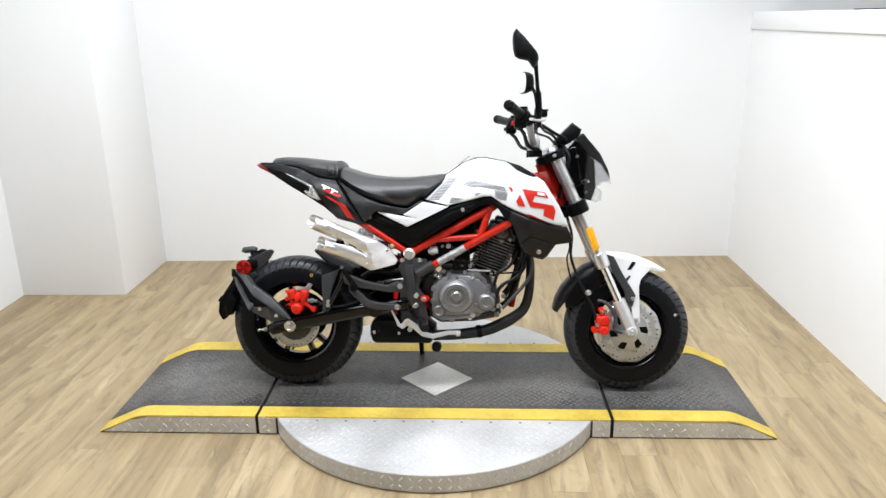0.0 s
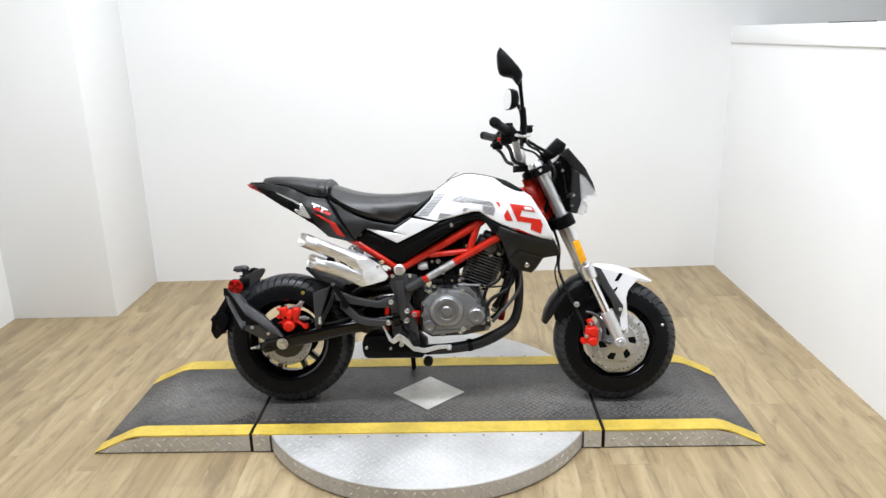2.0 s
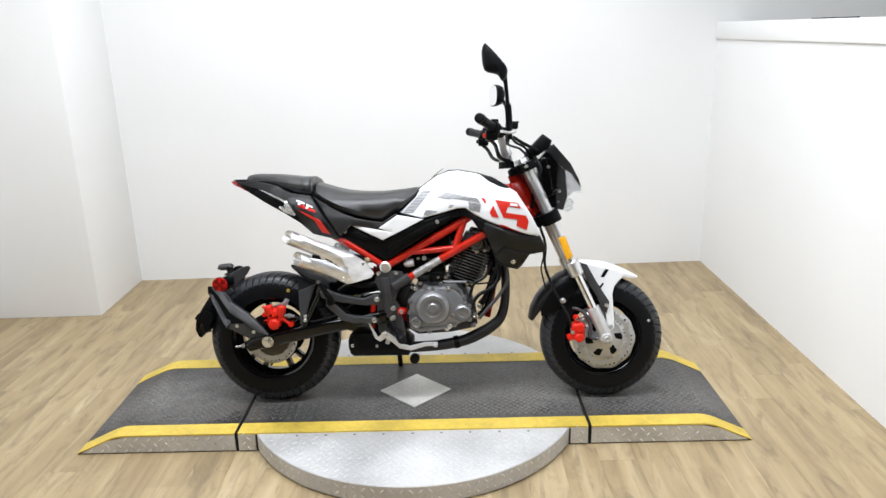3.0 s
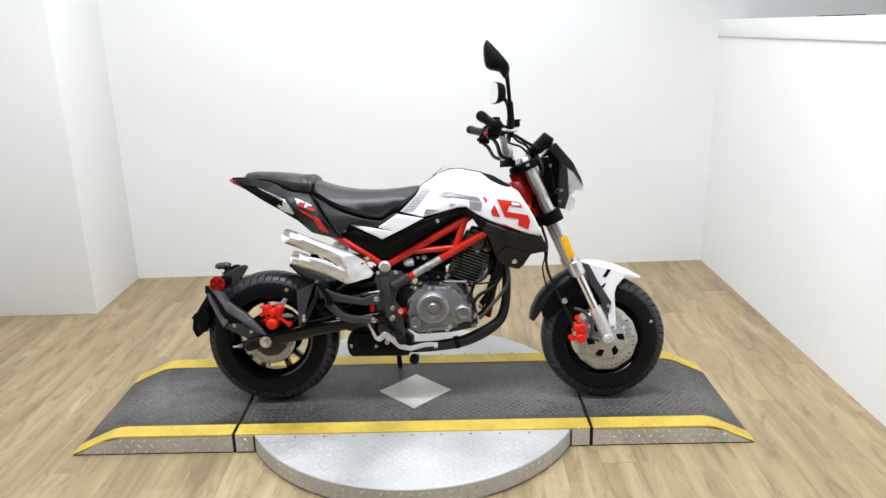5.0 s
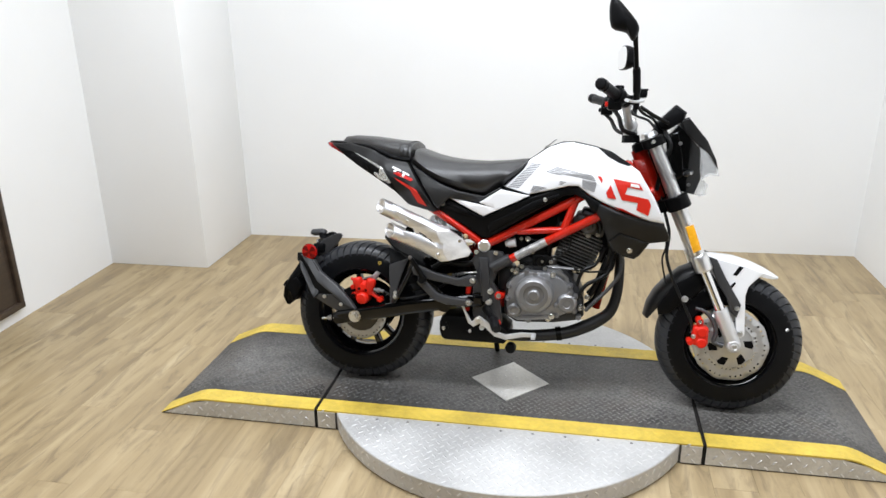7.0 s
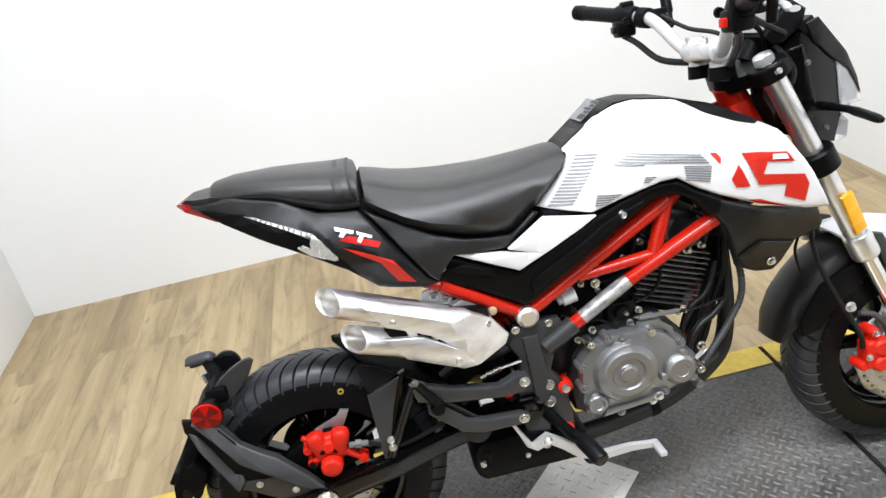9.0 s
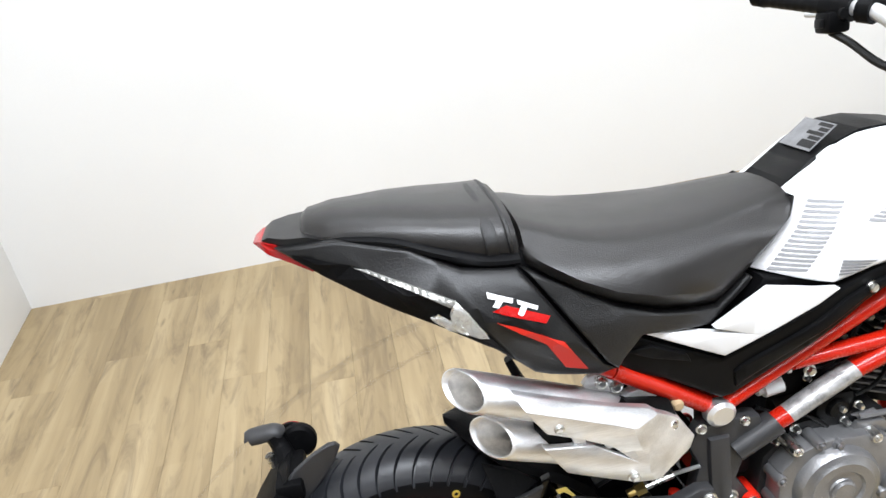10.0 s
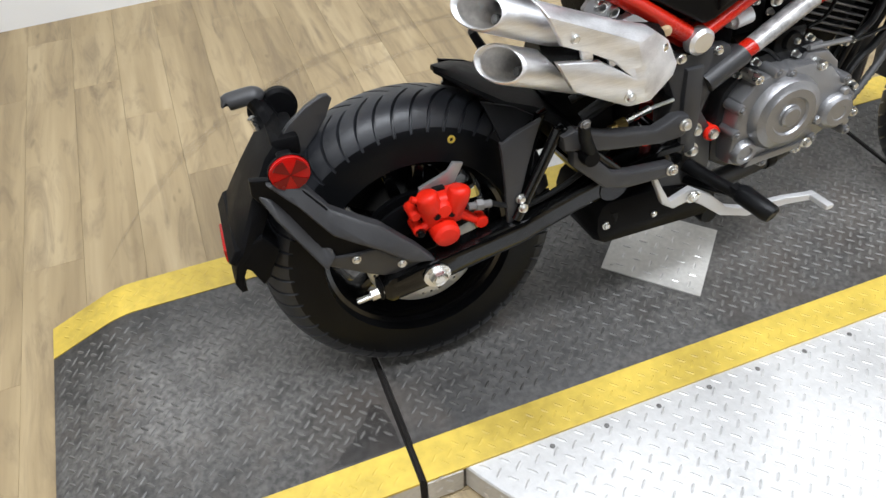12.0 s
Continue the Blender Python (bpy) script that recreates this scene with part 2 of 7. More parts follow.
MILKY = clear("milky_bottle_plastic", (0.75, 0.78, 0.8), 0.35, 0.3)
# Dark tone for the unseen walls that darken reflections.
UNSEEN_DARK = surface("unseen_hall_dark", (0.10, 0.10, 0.105), 0.8, 0, 0.2, 1.2, 60, 0.05)
SPARKLE = surface("lamp_reflector_chrome", (0.86, 0.86, 0.85), 0.16, 1.0, 0.25, 60, 300, 0.3)
SMOKE = surface("grey_lamp_strip", (0.22, 0.218, 0.205), 0.2, 0.5, 0.3, 60, 300, 0.2)
LAMPGREY = surface("bright_lamp_reflector", (0.34, 0.34, 0.345), 0.22, 0.6, 0.9, 70, 300, 0.5)
MIRROR = surface("mirror_glass", (0.9, 0.9, 0.9), 0.02, 1.0, 0.0, 4, 40, 0.0)
SCREEN = surface("dark_instrument_glass", (0.12, 0.125, 0.13), 0.12, 0, 0.1, 30, 200, 0.0, coat=0.5)
FOIL = surface("silver_label_foil", (0.33, 0.325, 0.32), 0.38, 0.5, 0.7, 60, 300, 0.3)
STICKER = surface("grey_label_film", (0.17, 0.17, 0.175), 0.35, 0.1, 0.3, 60, 400, 0.1)
PLUG = surface("tan_rubber", (0.42, 0.30, 0.17), 0.6, 0, 0.1)
GREYSCREW = surface("dull_screw", (0.16, 0.155, 0.15), 0.5, 0.5, 0.3)
STAIN = surface("oil_stain", (0.018, 0.016, 0.015), 0.45, 0, 0.4, 30, 200, 0.2)
STAIN.node_tree.nodes["Principled BSDF"].inputs["Alpha"].default_value = 0.32
SCUFF = surface("grey_scuff", (0.16, 0.13, 0.10), 0.7, 0, 0.3, 40, 200)
SCUFF.node_tree.nodes["Principled BSDF"].inputs["Alpha"].default_value = 0.11

# ---- mesh helpers ----
from mathutils.bvhtree import BVHTree


def finish(name, bm, material, angle=35):
    bmesh.ops.remove_doubles(bm, verts=bm.verts, dist=1e-6)
    bmesh.ops.recalc_face_normals(bm, faces=bm.faces)
    me = bpy.data.meshes.new(name)
    bm.to_mesh(me)
    bm.free()
    me.materials.append(material)
    if angle:
        me.shade_smooth()
        me.set_sharp_from_angle(angle=radians(angle))
    return me


def thing(name, label, category, m=None, group="", kind=""):
    ob = tagged(new(name), label, category, group, kind)
    if m is not None:
        ob.matrix_world = m
    return ob


def settle(bm, front_end):
    """Overall proportions of the motorcycle: a little lower than drawn, slim at the wheels, broad at the seat and flared at the front of the tank."""
    for v in bm.verts:
        x, y, z = v.co
        z = 0.985 * z - 0.004
        if not front_end:
            k = lerp_table([(0.24, 0.95), (0.31, 1.03), (0.43, 1.07), (0.50, 1.19), (0.57, 1.27), (0.63, 1.39), (0.75, 1.45), (0.79, 1.32)], z)
            flare = lerp_table([(-0.06, 1.0), (0.02, 0.90), (0.12, 0.95), (0.22, 1.12), (0.40, 1.03)], x)
            k *= 1 + (flare - 1) * lerp_table([(0.46, 0.0), (0.60, 1.0)], z)
            y = math.copysign(min(abs(y), 0.16) * k + max(abs(y) - 0.16, 0), y)
        v.co = (x, y, z)


RAW = Matrix.Identity(4)
STEERED = Matrix.Identity(4)
BARS = Matrix.Translation((0.300, 0, 0.001)) @ Matrix.Rotation(radians(1.8), 4, "Z") @ Matrix.Diagonal((1, 0.91, 1, 1)) @ Matrix.Translation((-0.290, 0, 0))
MIRRORS = Matrix.Translation((0.018, 0, 0.008))


def part(name, bm, material, parent, label="", xf=None, angle=35):
    if xf is not None:
        bmesh.ops.transform(bm, matrix=xf, verts=bm.verts)
    root = parent
    while root.parent:
        root = root.parent
    if root.name == "motorcycle" and not any(xf is m for m in (RAW, BARS, MIRRORS)):
        settle(bm, xf is STEERED)
    ob = new(name, finish(name, bm, material, angle))
    ob.parent = parent
    if label:
        ob["label"] = label
    return ob


def box_bm(lo, hi, bev=0.0, seg=2):
    bm = bmesh.new()
    bmesh.ops.create_cube(bm, size=1)
    for v in bm.verts:
        v.co = Vector([(lo[i] + hi[i]) / 2 + v.co[i] * (hi[i] - lo[i]) for i in range(3)])
    if bev:
        bmesh.ops.bevel(bm, geom=bm.edges[:], offset=bev, segments=seg, affect="EDGES", profile=0.5)
    return bm


def lerp_table(table, x):
    if x <= table[0][0]:
        return table[0][1]
    for (a, u), (c, v) in zip(table, table[1:]):
        if x <= c:
            return u + (v - u) * (x - a) / (c - a)
    return table[-1][1]


def slab(poly, outer, thick, bev=0.003, grid=0.03, side=-1, creases=()):
    """A plate cut to the outline poly (x, z), its outer face at the distance outer (a number or a function of x and z) to one side."""
    bm = bmesh.new()
    front = [bm.verts.new((x, 0, z)) for x, z in poly]
    back = [bm.verts.new((x, thick, z)) for x, z in poly]
    bm.faces.new(front)
    bm.faces.new(back[::-1])
    k = len(poly)
    for i in range(k):
        bm.faces.new((front[i], back[i], back[(i + 1) % k], front[(i + 1) % k]))
    bmesh.ops.recalc_face_normals(bm, faces=bm.faces)
    if bev:
        rim = [e for e in bm.edges if abs(e.verts[0].co.y) < 1e-6 and abs(e.verts[1].co.y) < 1e-6]
        bmesh.ops.bevel(bm, geom=rim, offset=min(bev, thick * 0.6), segments=2, affect="EDGES", profile=0.5, clamp_overlap=True)
    if callable(outer):
        bmesh.ops.triangulate(bm, faces=bm.faces[:], ngon_method="EAR_CLIP")
        for (xa, za), (xb, zb) in creases:
            bmesh.ops.bisect_plane(bm, geom=bm.verts[:] + bm.edges[:] + bm.faces[:], plane_co=(xa, 0, za), plane_no=(zb - za, 0, xa - xb), dist=1e-5)
        for axis in (0, 2):
            vals = [v.co[axis] for v in bm.verts]
            p, n3 = min(vals) + grid * 0.5, Vector([1.0 if i == axis else 0.0 for i in range(3)])
            while p < max(vals):
                bmesh.ops.bisect_plane(bm, geom=bm.verts[:] + bm.edges[:] + bm.faces[:], plane_co=n3 * p, plane_no=n3, dist=1e-5)
                p += grid
    for v in bm.verts:
        o = outer(v.co.x, v.co.z) if callable(outer) else outer
        v.co.y = side * (o - v.co.y)
    return bm


def loft(rings, closed=True, caps=True):
    bm = bmesh.new()
    rows = [[bm.verts.new(p) for p in r] for r in rings]
    k = len(rows[0])
    for a, c in zip(rows, rows[1:]):
        for i in range(k if closed else k - 1):
            j = (i + 1) % k
            bm.faces.new((a[i], a[j], c[j], c[i]))
    if caps and closed:
        bm.faces.new(rows[0][::-1])
        bm.faces.new(rows[-1])
    return bm


def spline(pts, steps):
    pts = [Vector(p) for p in pts]
    if len(pts) < 3:
        return pts
    out = []
    for i in range(len(pts) - 1):
        p0, p1, p2, p3 = pts[max(i - 1, 0)], pts[i], pts[i + 1], pts[min(i + 2, len(pts) - 1)]
        for s in range(steps):
            t = s / steps
            out.append(0.5 * ((2 * p1) + (p2 - p0) * t + (2 * p0 - 5 * p1 + 4 * p2 - p3) * t * t + (3 * p1 - p0 - 3 * p2 + p3) * t ** 3))
    return out + [pts[-1]]


def sweep(pts, r, seg=12, steps=6, caps=True, squash=1.0):
    """A round bar along a smooth path; r is a number or one radius per point given."""
    path = spline(pts, steps)
    n = len(path)
    rad = [r] * n if not isinstance(r, (list, tuple)) else [lerp_table([(i / (len(r) - 1), q) for i, q in enumerate(r)], i / (n - 1)) for i in range(n)]
    up, rings = None, []
    for i, p in enumerate(path):
        d = (path[min(i + 1, n - 1)] - path[max(i - 1, 0)]).normalized()
        if up is None:
            up = Vector((0, 0, 1)) if abs(d.z) < 0.9 else Vector((1, 0, 0))
        u = (up - d * up.dot(d)).normalized()
        w = d.cross(u)
        up = u
        rings.append([p + (u * math.cos(2 * math.pi * k / seg) * squash + w * math.sin(2 * math.pi * k / seg)) * rad[i] for k in range(seg)])
    return loft(rings, True, caps)


def lathe(prof, c=(0, 0, 0), seg=48, closed=False):
    """Turned round the y axis through c; prof holds (radius, y)."""
    bm = bmesh.new()
    rows = []
    for r, y in prof:
        if r < 1e-5:
            rows.append([bm.verts.new((c[0], c[1] + y, c[2]))])
        else:
            rows.append([bm.verts.new((c[0] + r * math.cos(2 * math.pi * k / seg), c[1] + y, c[2] + r * math.sin(2 * math.pi * k / seg))) for k in range(seg)])
    pairs = list(zip(rows, rows[1:])) + ([(rows[-1], rows[0])] if closed else [])
    for a, d in pairs:
        for k in range(seg):
            j = (k + 1) % seg
            if len(a) == 1 and len(d) == 1:
                continue
            if len(a) == 1:
                bm.faces.new((a[0], d[j], d[k]))
            elif len(d) == 1:
                bm.faces.new((a[k], a[j], d[0]))
            else:
                bm.faces.new((a[k], a[j], d[j], d[k]))
    return bm


def join(*bms):
    out = bmesh.new()
    for b in bms:
        me = bpy.data.meshes.new("tmp")
        b.to_mesh(me)
        b.free()
        out.from_mesh(me)
        bpy.data.meshes.remove(me)
    return out


def bar(p, q, r, seg=14):
    return sweep([p, q], r, seg)


def flip(bm):
    """The same shape on the other side of the machine."""
    bmesh.ops.scale(bm, vec=(1, -1, 1), verts=bm.verts)
    return bm


def bolt_bm(x, y, z, r=0.006, h=0.005, side=-1, seg=12):
    return lathe([(0, side * h), (r * 0.55, side * h), (r * 0.6, side * h * 0.75), (r * 0.85, side * h * 0.95), (r, side * h * 0.6), (r, 0), (r * 1.35, 0), (r * 1.35, -side * 0.002), (0, -side * 0.002)], (x, y, z), seg)


def outer_faces(bm, side):
    """The outward faces of a side cover, kept for decals."""
    bm.normal_update()
    return [[v.co.copy() for v in f.verts] for f in bm.faces if f.normal.y * side > 0.15]


def decal_bm(faces, polys, side, lift):
    """Thin decals: the cover's own faces trimmed to outlines (x, z) and lifted off."""
    out = bmesh.new()
    for poly in polys:
        flat = bmesh.new()
        flat.faces.new([flat.verts.new((x, 0, z)) for x, z in poly])
        flat.normal_update()
        bmesh.ops.triangulate(flat, faces=flat.faces[:], ngon_method="EAR_CLIP")
        tris = [[v.co.copy() for v in f.verts] for f in flat.faces]
        flat.free()
        for tri in tris:
            x0, x1 = min(p.x for p in tri), max(p.x for p in tri)
            z0, z1 = min(p.z for p in tri), max(p.z for p in tri)
            b = bmesh.new()
            for f in faces:
                if max(p.x for p in f) > x0 and min(p.x for p in f) < x1 and max(p.z for p in f) > z0 and min(p.z for p in f) < z1:
                    b.faces.new([b.verts.new(p) for p in f])
            c = (tri[0] + tri[1] + tri[2]) / 3
            for i in range(3):
                p, q = tri[i], tri[(i + 1) % 3]
                n = Vector((q.z - p.z, 0, p.x - q.x))
                if n.length < 1e-9:
                    continue
                n.normalize()
                if n.dot(c - p) > 0:
                    n = -n
                bmesh.ops.bisect_plane(b, geom=b.verts[:] + b.edges[:] + b.faces[:], plane_co=(p.x, 0, p.z), plane_no=n, clear_outer=True)
            for v in b.verts:
                v.co.y += side * lift
            me = bpy.data.meshes.new("tmp")
            b.to_mesh(me)
            b.free()
            out.from_mesh(me)
            bpy.data.meshes.remove(me)
    return out

# ---- the room ----
CX = 0.008


def structure(name, bm, material, label, angle=30):
    ob = new(name, finish(name, bm, material, angle))
    return tagged(ob, label, name.split("_")[0], kind="structure")


def turned(bm, m):
    bmesh.ops.transform(bm, matrix=m, verts=bm.verts)
    return bm


floor = structure("floor", box_bm((-6.5, -9.0, -0.12), (6.5, 2.2, -0.004)), JOINT, "wood-look vinyl plank floor with tan and grey boards")
structure("wall_north", turned(box_bm((-2.6, 0, 0), (5.2, 0.15, 2.8)), Matrix.Translation((0, 1.675, 0)) @ Matrix.Rotation(radians(2.2), 4, "Z")), WALL, "plain white painted wall behind the motorcycle")
WEST = Matrix.Translation((-2.247, 1.055, 0)) @ Matrix.Rotation(radians(2.0), 4, "Z")
structure("wall_west", turned(box_bm((-0.15, -4.36, 0), (0, 0.0, 2.8)), WEST), WALL, "plain white painted side wall")
structure("wall_column", turned(box_bm((-0.70, 0, 0), (0, 0.60, 2.8), 0.003), Matrix.Translation((-1.694, 1.043, 0)) @ Matrix.Rotation(radians(1.0), 4, "Z")), WALL, "white boxed-out corner of the wall")
EAST = Matrix.Translation((1.690, 1.742, 0)) @ Matrix.Rotation(radians(0.0), 4, "Z")
structure("wall_east", turned(box_bm((0, -5.0, 0), (0.12, 0.0, 1.314)), EAST), WALL, "low white partition wall with a ledge")
structure("trim_ledge", turned(box_bm((-0.012, -5.0, 1.314), (0.14, -0.004, 1.405), 0.004), EAST), TRIM, "white painted ledge board capping the partition")
structure("wall_far_east", box_bm((3.2, -3.3, 0), (3.35, 2.0, 2.8)), WALL, "white wall beyond the partition")
# Unseen dark walls and ceiling, added so that reflections on the blacks stay dark.
structure("wall_south", box_bm((-6.5, -9.15, 0), (6.5, -9.0, 2.8)), UNSEEN_DARK, "unseen dark end wall of a hall, added to darken reflections")
structure("wall_hall_west", box_bm((-6.65, -9.15, 0), (-6.5, 2.2, 2.8)), UNSEEN_DARK, "unseen dark side wall of a hall, added to darken reflections")
structure("wall_hall_east", box_bm((6.5, -9.15, 0), (6.65, 2.2, 2.8)), UNSEEN_DARK, "unseen dark side wall of a hall, added to darken reflections")
structure("wall_hall_north", box_bm((5.2, 1.9, 0), (6.5, 2.05, 2.8)), UNSEEN_DARK, "unseen dark wall of a hall, added to darken reflections")
structure("wall_hall_northwest", box_bm((-6.5, 1.9, 0), (-2.6, 2.05, 2.8)), UNSEEN_DARK, "unseen dark wall of a hall, added to darken reflections")
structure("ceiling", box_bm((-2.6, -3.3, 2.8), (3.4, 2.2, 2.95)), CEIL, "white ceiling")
structure("ceiling_hall", join(box_bm((-6.65, -9.15, 2.8), (6.65, -3.3, 2.95)), box_bm((-6.65, -3.3, 2.8), (-2.6, 2.2, 2.95)), box_bm((3.4, -3.3, 2.8), (6.65, 2.2, 2.95))), UNSEEN_DARK, "unseen dark ceiling of a hall, added to darken reflections")

# board hung low on the west wall
board = thing("framed_board", "dark stained wooden framed board hung low on wall", "board", WEST)
part("panel", box_bm((0.002, -1.42, 0.088), (0.016, -0.76, 0.85)), DARKWOOD, board)
for lo, hi in (((0.0, -1.44, 0.062), (0.032, -0.735, 0.090)), ((0.0, -1.44, 0.846), (0.032, -0.735, 0.874)), ((0.0, -1.44, 0.090), (0.032, -1.412, 0.846)), ((0.0, -0.763, 0.090), (0.032, -0.735, 0.846))):
    part("frame_rail", box_bm(lo, hi, 0.004), DARKWOOD, board)

# thin strips lying on the ledge
for y0, y1 in ((0.505, 0.665), (0.33, 0.475)):
    strip = thing("flat_strip", "thin grey strip lying on the white ledge", "strip", group="strips on the ledge")
    part("strip", box_bm((1.692, y0, 1.4052), (1.712, y1, 1.4095), 0.001), GREYPL, strip)

# ---- turntable and ramps ----
TOP = 0.070
YN, YF = -0.295, 0.310
XA, XB = CX - 0.610, CX + 0.610
KNEE, END = 1.038, 1.182


def tread(cells, place, s=0.03, length=0.0215, width=0.0066, high=0.0020, jitter=0.0):
    """Raised lens-shaped treads in alternating directions; place maps (u, v, height) to a point."""
    vs, fs = [], []
    for i, j, u, v in cells:
        a = radians(45) if (i + j) % 2 else radians(-45)
        c, n = math.cos(a), math.sin(a)
        L, W = length / 2, width / 2
        k = len(vs)
        for p, q, h in ((-L, 0, 0), (-L * 0.45, -W, 0), (L * 0.45, -W, 0), (L, 0, 0), (L * 0.45, W, 0), (-L * 0.45, W, 0), (-L * 0.5, 0, high), (L * 0.5, 0, high)):
            vs.append(place(u + p * c - q * n, v + p * n + q * c, h))
        for f in ((0, 1, 6), (1, 2, 7, 6), (2, 3, 7), (3, 4, 7), (4, 5, 6, 7), (5, 0, 6)):
            fs.append([k + t for t in f])
    return vs, fs


def tread_part(name, cells, place, material, parent, label="", **kw):
    vs, fs = tread(cells, place, **kw)
    me = bpy.data.meshes.new(name)
    me.from_pydata(vs, [], fs)
    me.materials.append(material)
    ob = new(name, me)
    ob.parent = parent
    tagged(ob, label, kind="stuff")
    return ob


def cells_in(x0, x1, y0, y1, s, inside):
    """Centres of treads in herringbone rows: each row leans the other way and is shifted by half a step."""
    out, h = [], s / math.sqrt(2)
    for j in range(int((y1 - y0) / h) + 1):
        for i in range(int((x1 - x0) / (2 * h)) + 2):
            u, v = x0 + (2 * i + j % 2) * h, y0 + (j + 0.5) * h
            if x0 < u < x1 and inside(u, v):
                out.append((j, 0, u, v))
    return out


turntable = thing("turntable", "round tread-plate steel turntable with dark deck and yellow edges", "turntable")
DR = 0.616
prof = [(0, 0.0), (DR - 0.006, 0.0), (DR - 0.006, 0.006), (DR, 0.007), (DR, TOP - 0.006), (DR - 0.0025, TOP - 0.003), (0, TOP - 0.003)]
disc = lathe(prof, (0, 0, 0), 128)
part("disc", disc, STEEL, turntable, "bare steel tread-plate disc", Matrix.Translation((CX, -0.005, 0)) @ Matrix.Rotation(radians(90), 4, "X"), 25)
S, SD = 0.0190, 0.0236
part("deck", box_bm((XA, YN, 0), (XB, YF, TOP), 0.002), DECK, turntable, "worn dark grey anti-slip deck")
in_disc = lambda u, v: math.hypot(u - CX, v + 0.005) < DR - 0.012 and (v < YN - 0.012 or v > YF + 0.012)
tread_part("disc_tread", cells_in(CX - DR, CX + DR, -DR, DR, SD, in_disc), lambda u, v, h: (u, v, TOP - 0.0035 + h), STEEL, turntable, length=0.0250, width=0.0076, high=0.0016)


def yellow_edge(parent, x0, x1, ya, yb):
    part("yellow_edge", box_bm((x0, ya, TOP - 0.004), (x1, yb, TOP + 0.0018)), YELLOW, parent, "yellow painted edge stripe")


def deck_cells(x0, x1, diamond=False):
    def ok(u, v):
        if diamond and abs(u - CX) + abs(v + 0.004) < 0.15:
            return False
        return YN + 0.094 < v < YF - 0.094
    return cells_in(x0, x1, YN, YF, S, ok)


tread_part("deck_tread", deck_cells(XA + 0.01, XB - 0.01, True), lambda u, v, h: (u, v, TOP - 0.0004 + h), LUG, turntable)
YW = 0.076
for ya, yb in ((YN - 0.0015, YN + 0.067), (YF - YW, YF + 0.0015)):
    yellow_edge(turntable, XA - 0.0005, XB + 0.0005, ya, yb)
    tread_part("edge_tread", cells_in(XA + 0.01, XB - 0.01, ya + 0.012, yb - 0.008, S, lambda u, v: ya + 0.012 < v < yb - 0.012), lambda u, v, h: (u, v, TOP + 0.0014 + h), YELLOW, turntable, high=0.0013)

# bare faces of the centre section beside the disc
for side in (-1, 1):
    cs = cells_in(0, 0.055, 0, TOP, 0.026, lambda u, v: u < 0.05 and v < 0.068)
    x0 = XA if side < 0 else XB - 0.06
    part("front_plate", box_bm((x0, YN - 0.004, 0.006), (x0 + 0.06, YN + 0.001, TOP - 0.005)), RIMSTEEL, turntable)
    tread_part("front_tread", cs, lambda u, v, h: (x0 + u, YN - 0.004 - h, v + 0.004), BRIGHT, turntable, length=0.020, high=0.0022)

# treads round the rim of the disc
rim_cells = [(i, j, i * 0.03, 0.02 + j * 0.028) for i in range(int(2 * math.pi * DR / 0.03)) for j in range(2)]


def on_rim(u, v, h):
    a = u / DR
    return (CX + (DR + h) * math.cos(a), -0.005 + (DR + h) * math.sin(a), v)


rim_cells = [c for c in rim_cells if abs(DR * math.sin(c[2] / DR) - 0.005) > 0.33]
tread_part("rim_tread", rim_cells, on_rim, BRIGHT, turntable, length=0.020, high=0.0022)

# diamond plate in the middle of the deck
D = 0.136
dia = bmesh.new()
bottom = [dia.verts.new((CX + x, -0.004 + y, TOP - 0.001)) for x, y in ((-D, 0), (0, -D), (D, 0), (0, D))]
face = dia.faces.new(bottom)
top = bmesh.ops.extrude_face_region(dia, geom=[face])["geom"]
bmesh.ops.translate(dia, verts=[g for g in top if isinstance(g, bmesh.types.BMVert)], vec=(0, 0, 0.004))
diamond = part("diamond_plate", dia, RIMSTEEL, turntable, "bare steel diamond-shaped cover plate")
tread_part("plate_tread", cells_in(CX - D, CX + D, -D, D, 0.027, lambda u, v: abs(u - CX) + abs(v + 0.004) < D - 0.018), lambda u, v, h: (u, v, TOP + 0.0026 + h), BRIGHT, diamond, high=0.0018)
for x, y in ((-0.112, 0), (0, -0.112), (0.112, 0), (0, 0.112)):
    part("screw", lathe([(0, 0.001), (0.003, 0.001), (0.0036, 0), (0, 0)], (0, 0, 0), 12), RIMSTEEL, diamond, "", Matrix.Translation((CX + x, -0.004 + y, TOP + 0.003)) @ Matrix.Rotation(radians(90), 4, "X"))


for side in (-1, 1):
    for k in range(9):
        x, y = CX - 0.40 + 0.10 * k, (YN - 0.018 if side < 0 else YF + 0.018)
        part("screw", lathe([(0, 0.0012), (0.0035, 0.0012), (0.0048, 0), (0, 0)], (0, 0, 0), 12), GREYSCREW, turntable, "", Matrix.Translation((x, y, TOP - 0.0032)) @ Matrix.Rotation(radians(90), 4, "X"))

# dark oily stain beside the joint of the rear ramp
blot = bmesh.new()
edge = random.Random(8)
outline = [(0.628, -0.226), (0.629, -0.190), (0.632, -0.158), (0.640, -0.137), (0.652, -0.133), (0.664, -0.146), (0.672, -0.163), (0.688, -0.172), (0.700, -0.189), (0.716, -0.197), (0.733, -0.213), (0.756, -0.226)]
blot.faces.new([blot.verts.new((CX - x + 0.003 * edge.random(), y + 0.003 * edge.random(), TOP + 0.0008)) for x, y in outline])


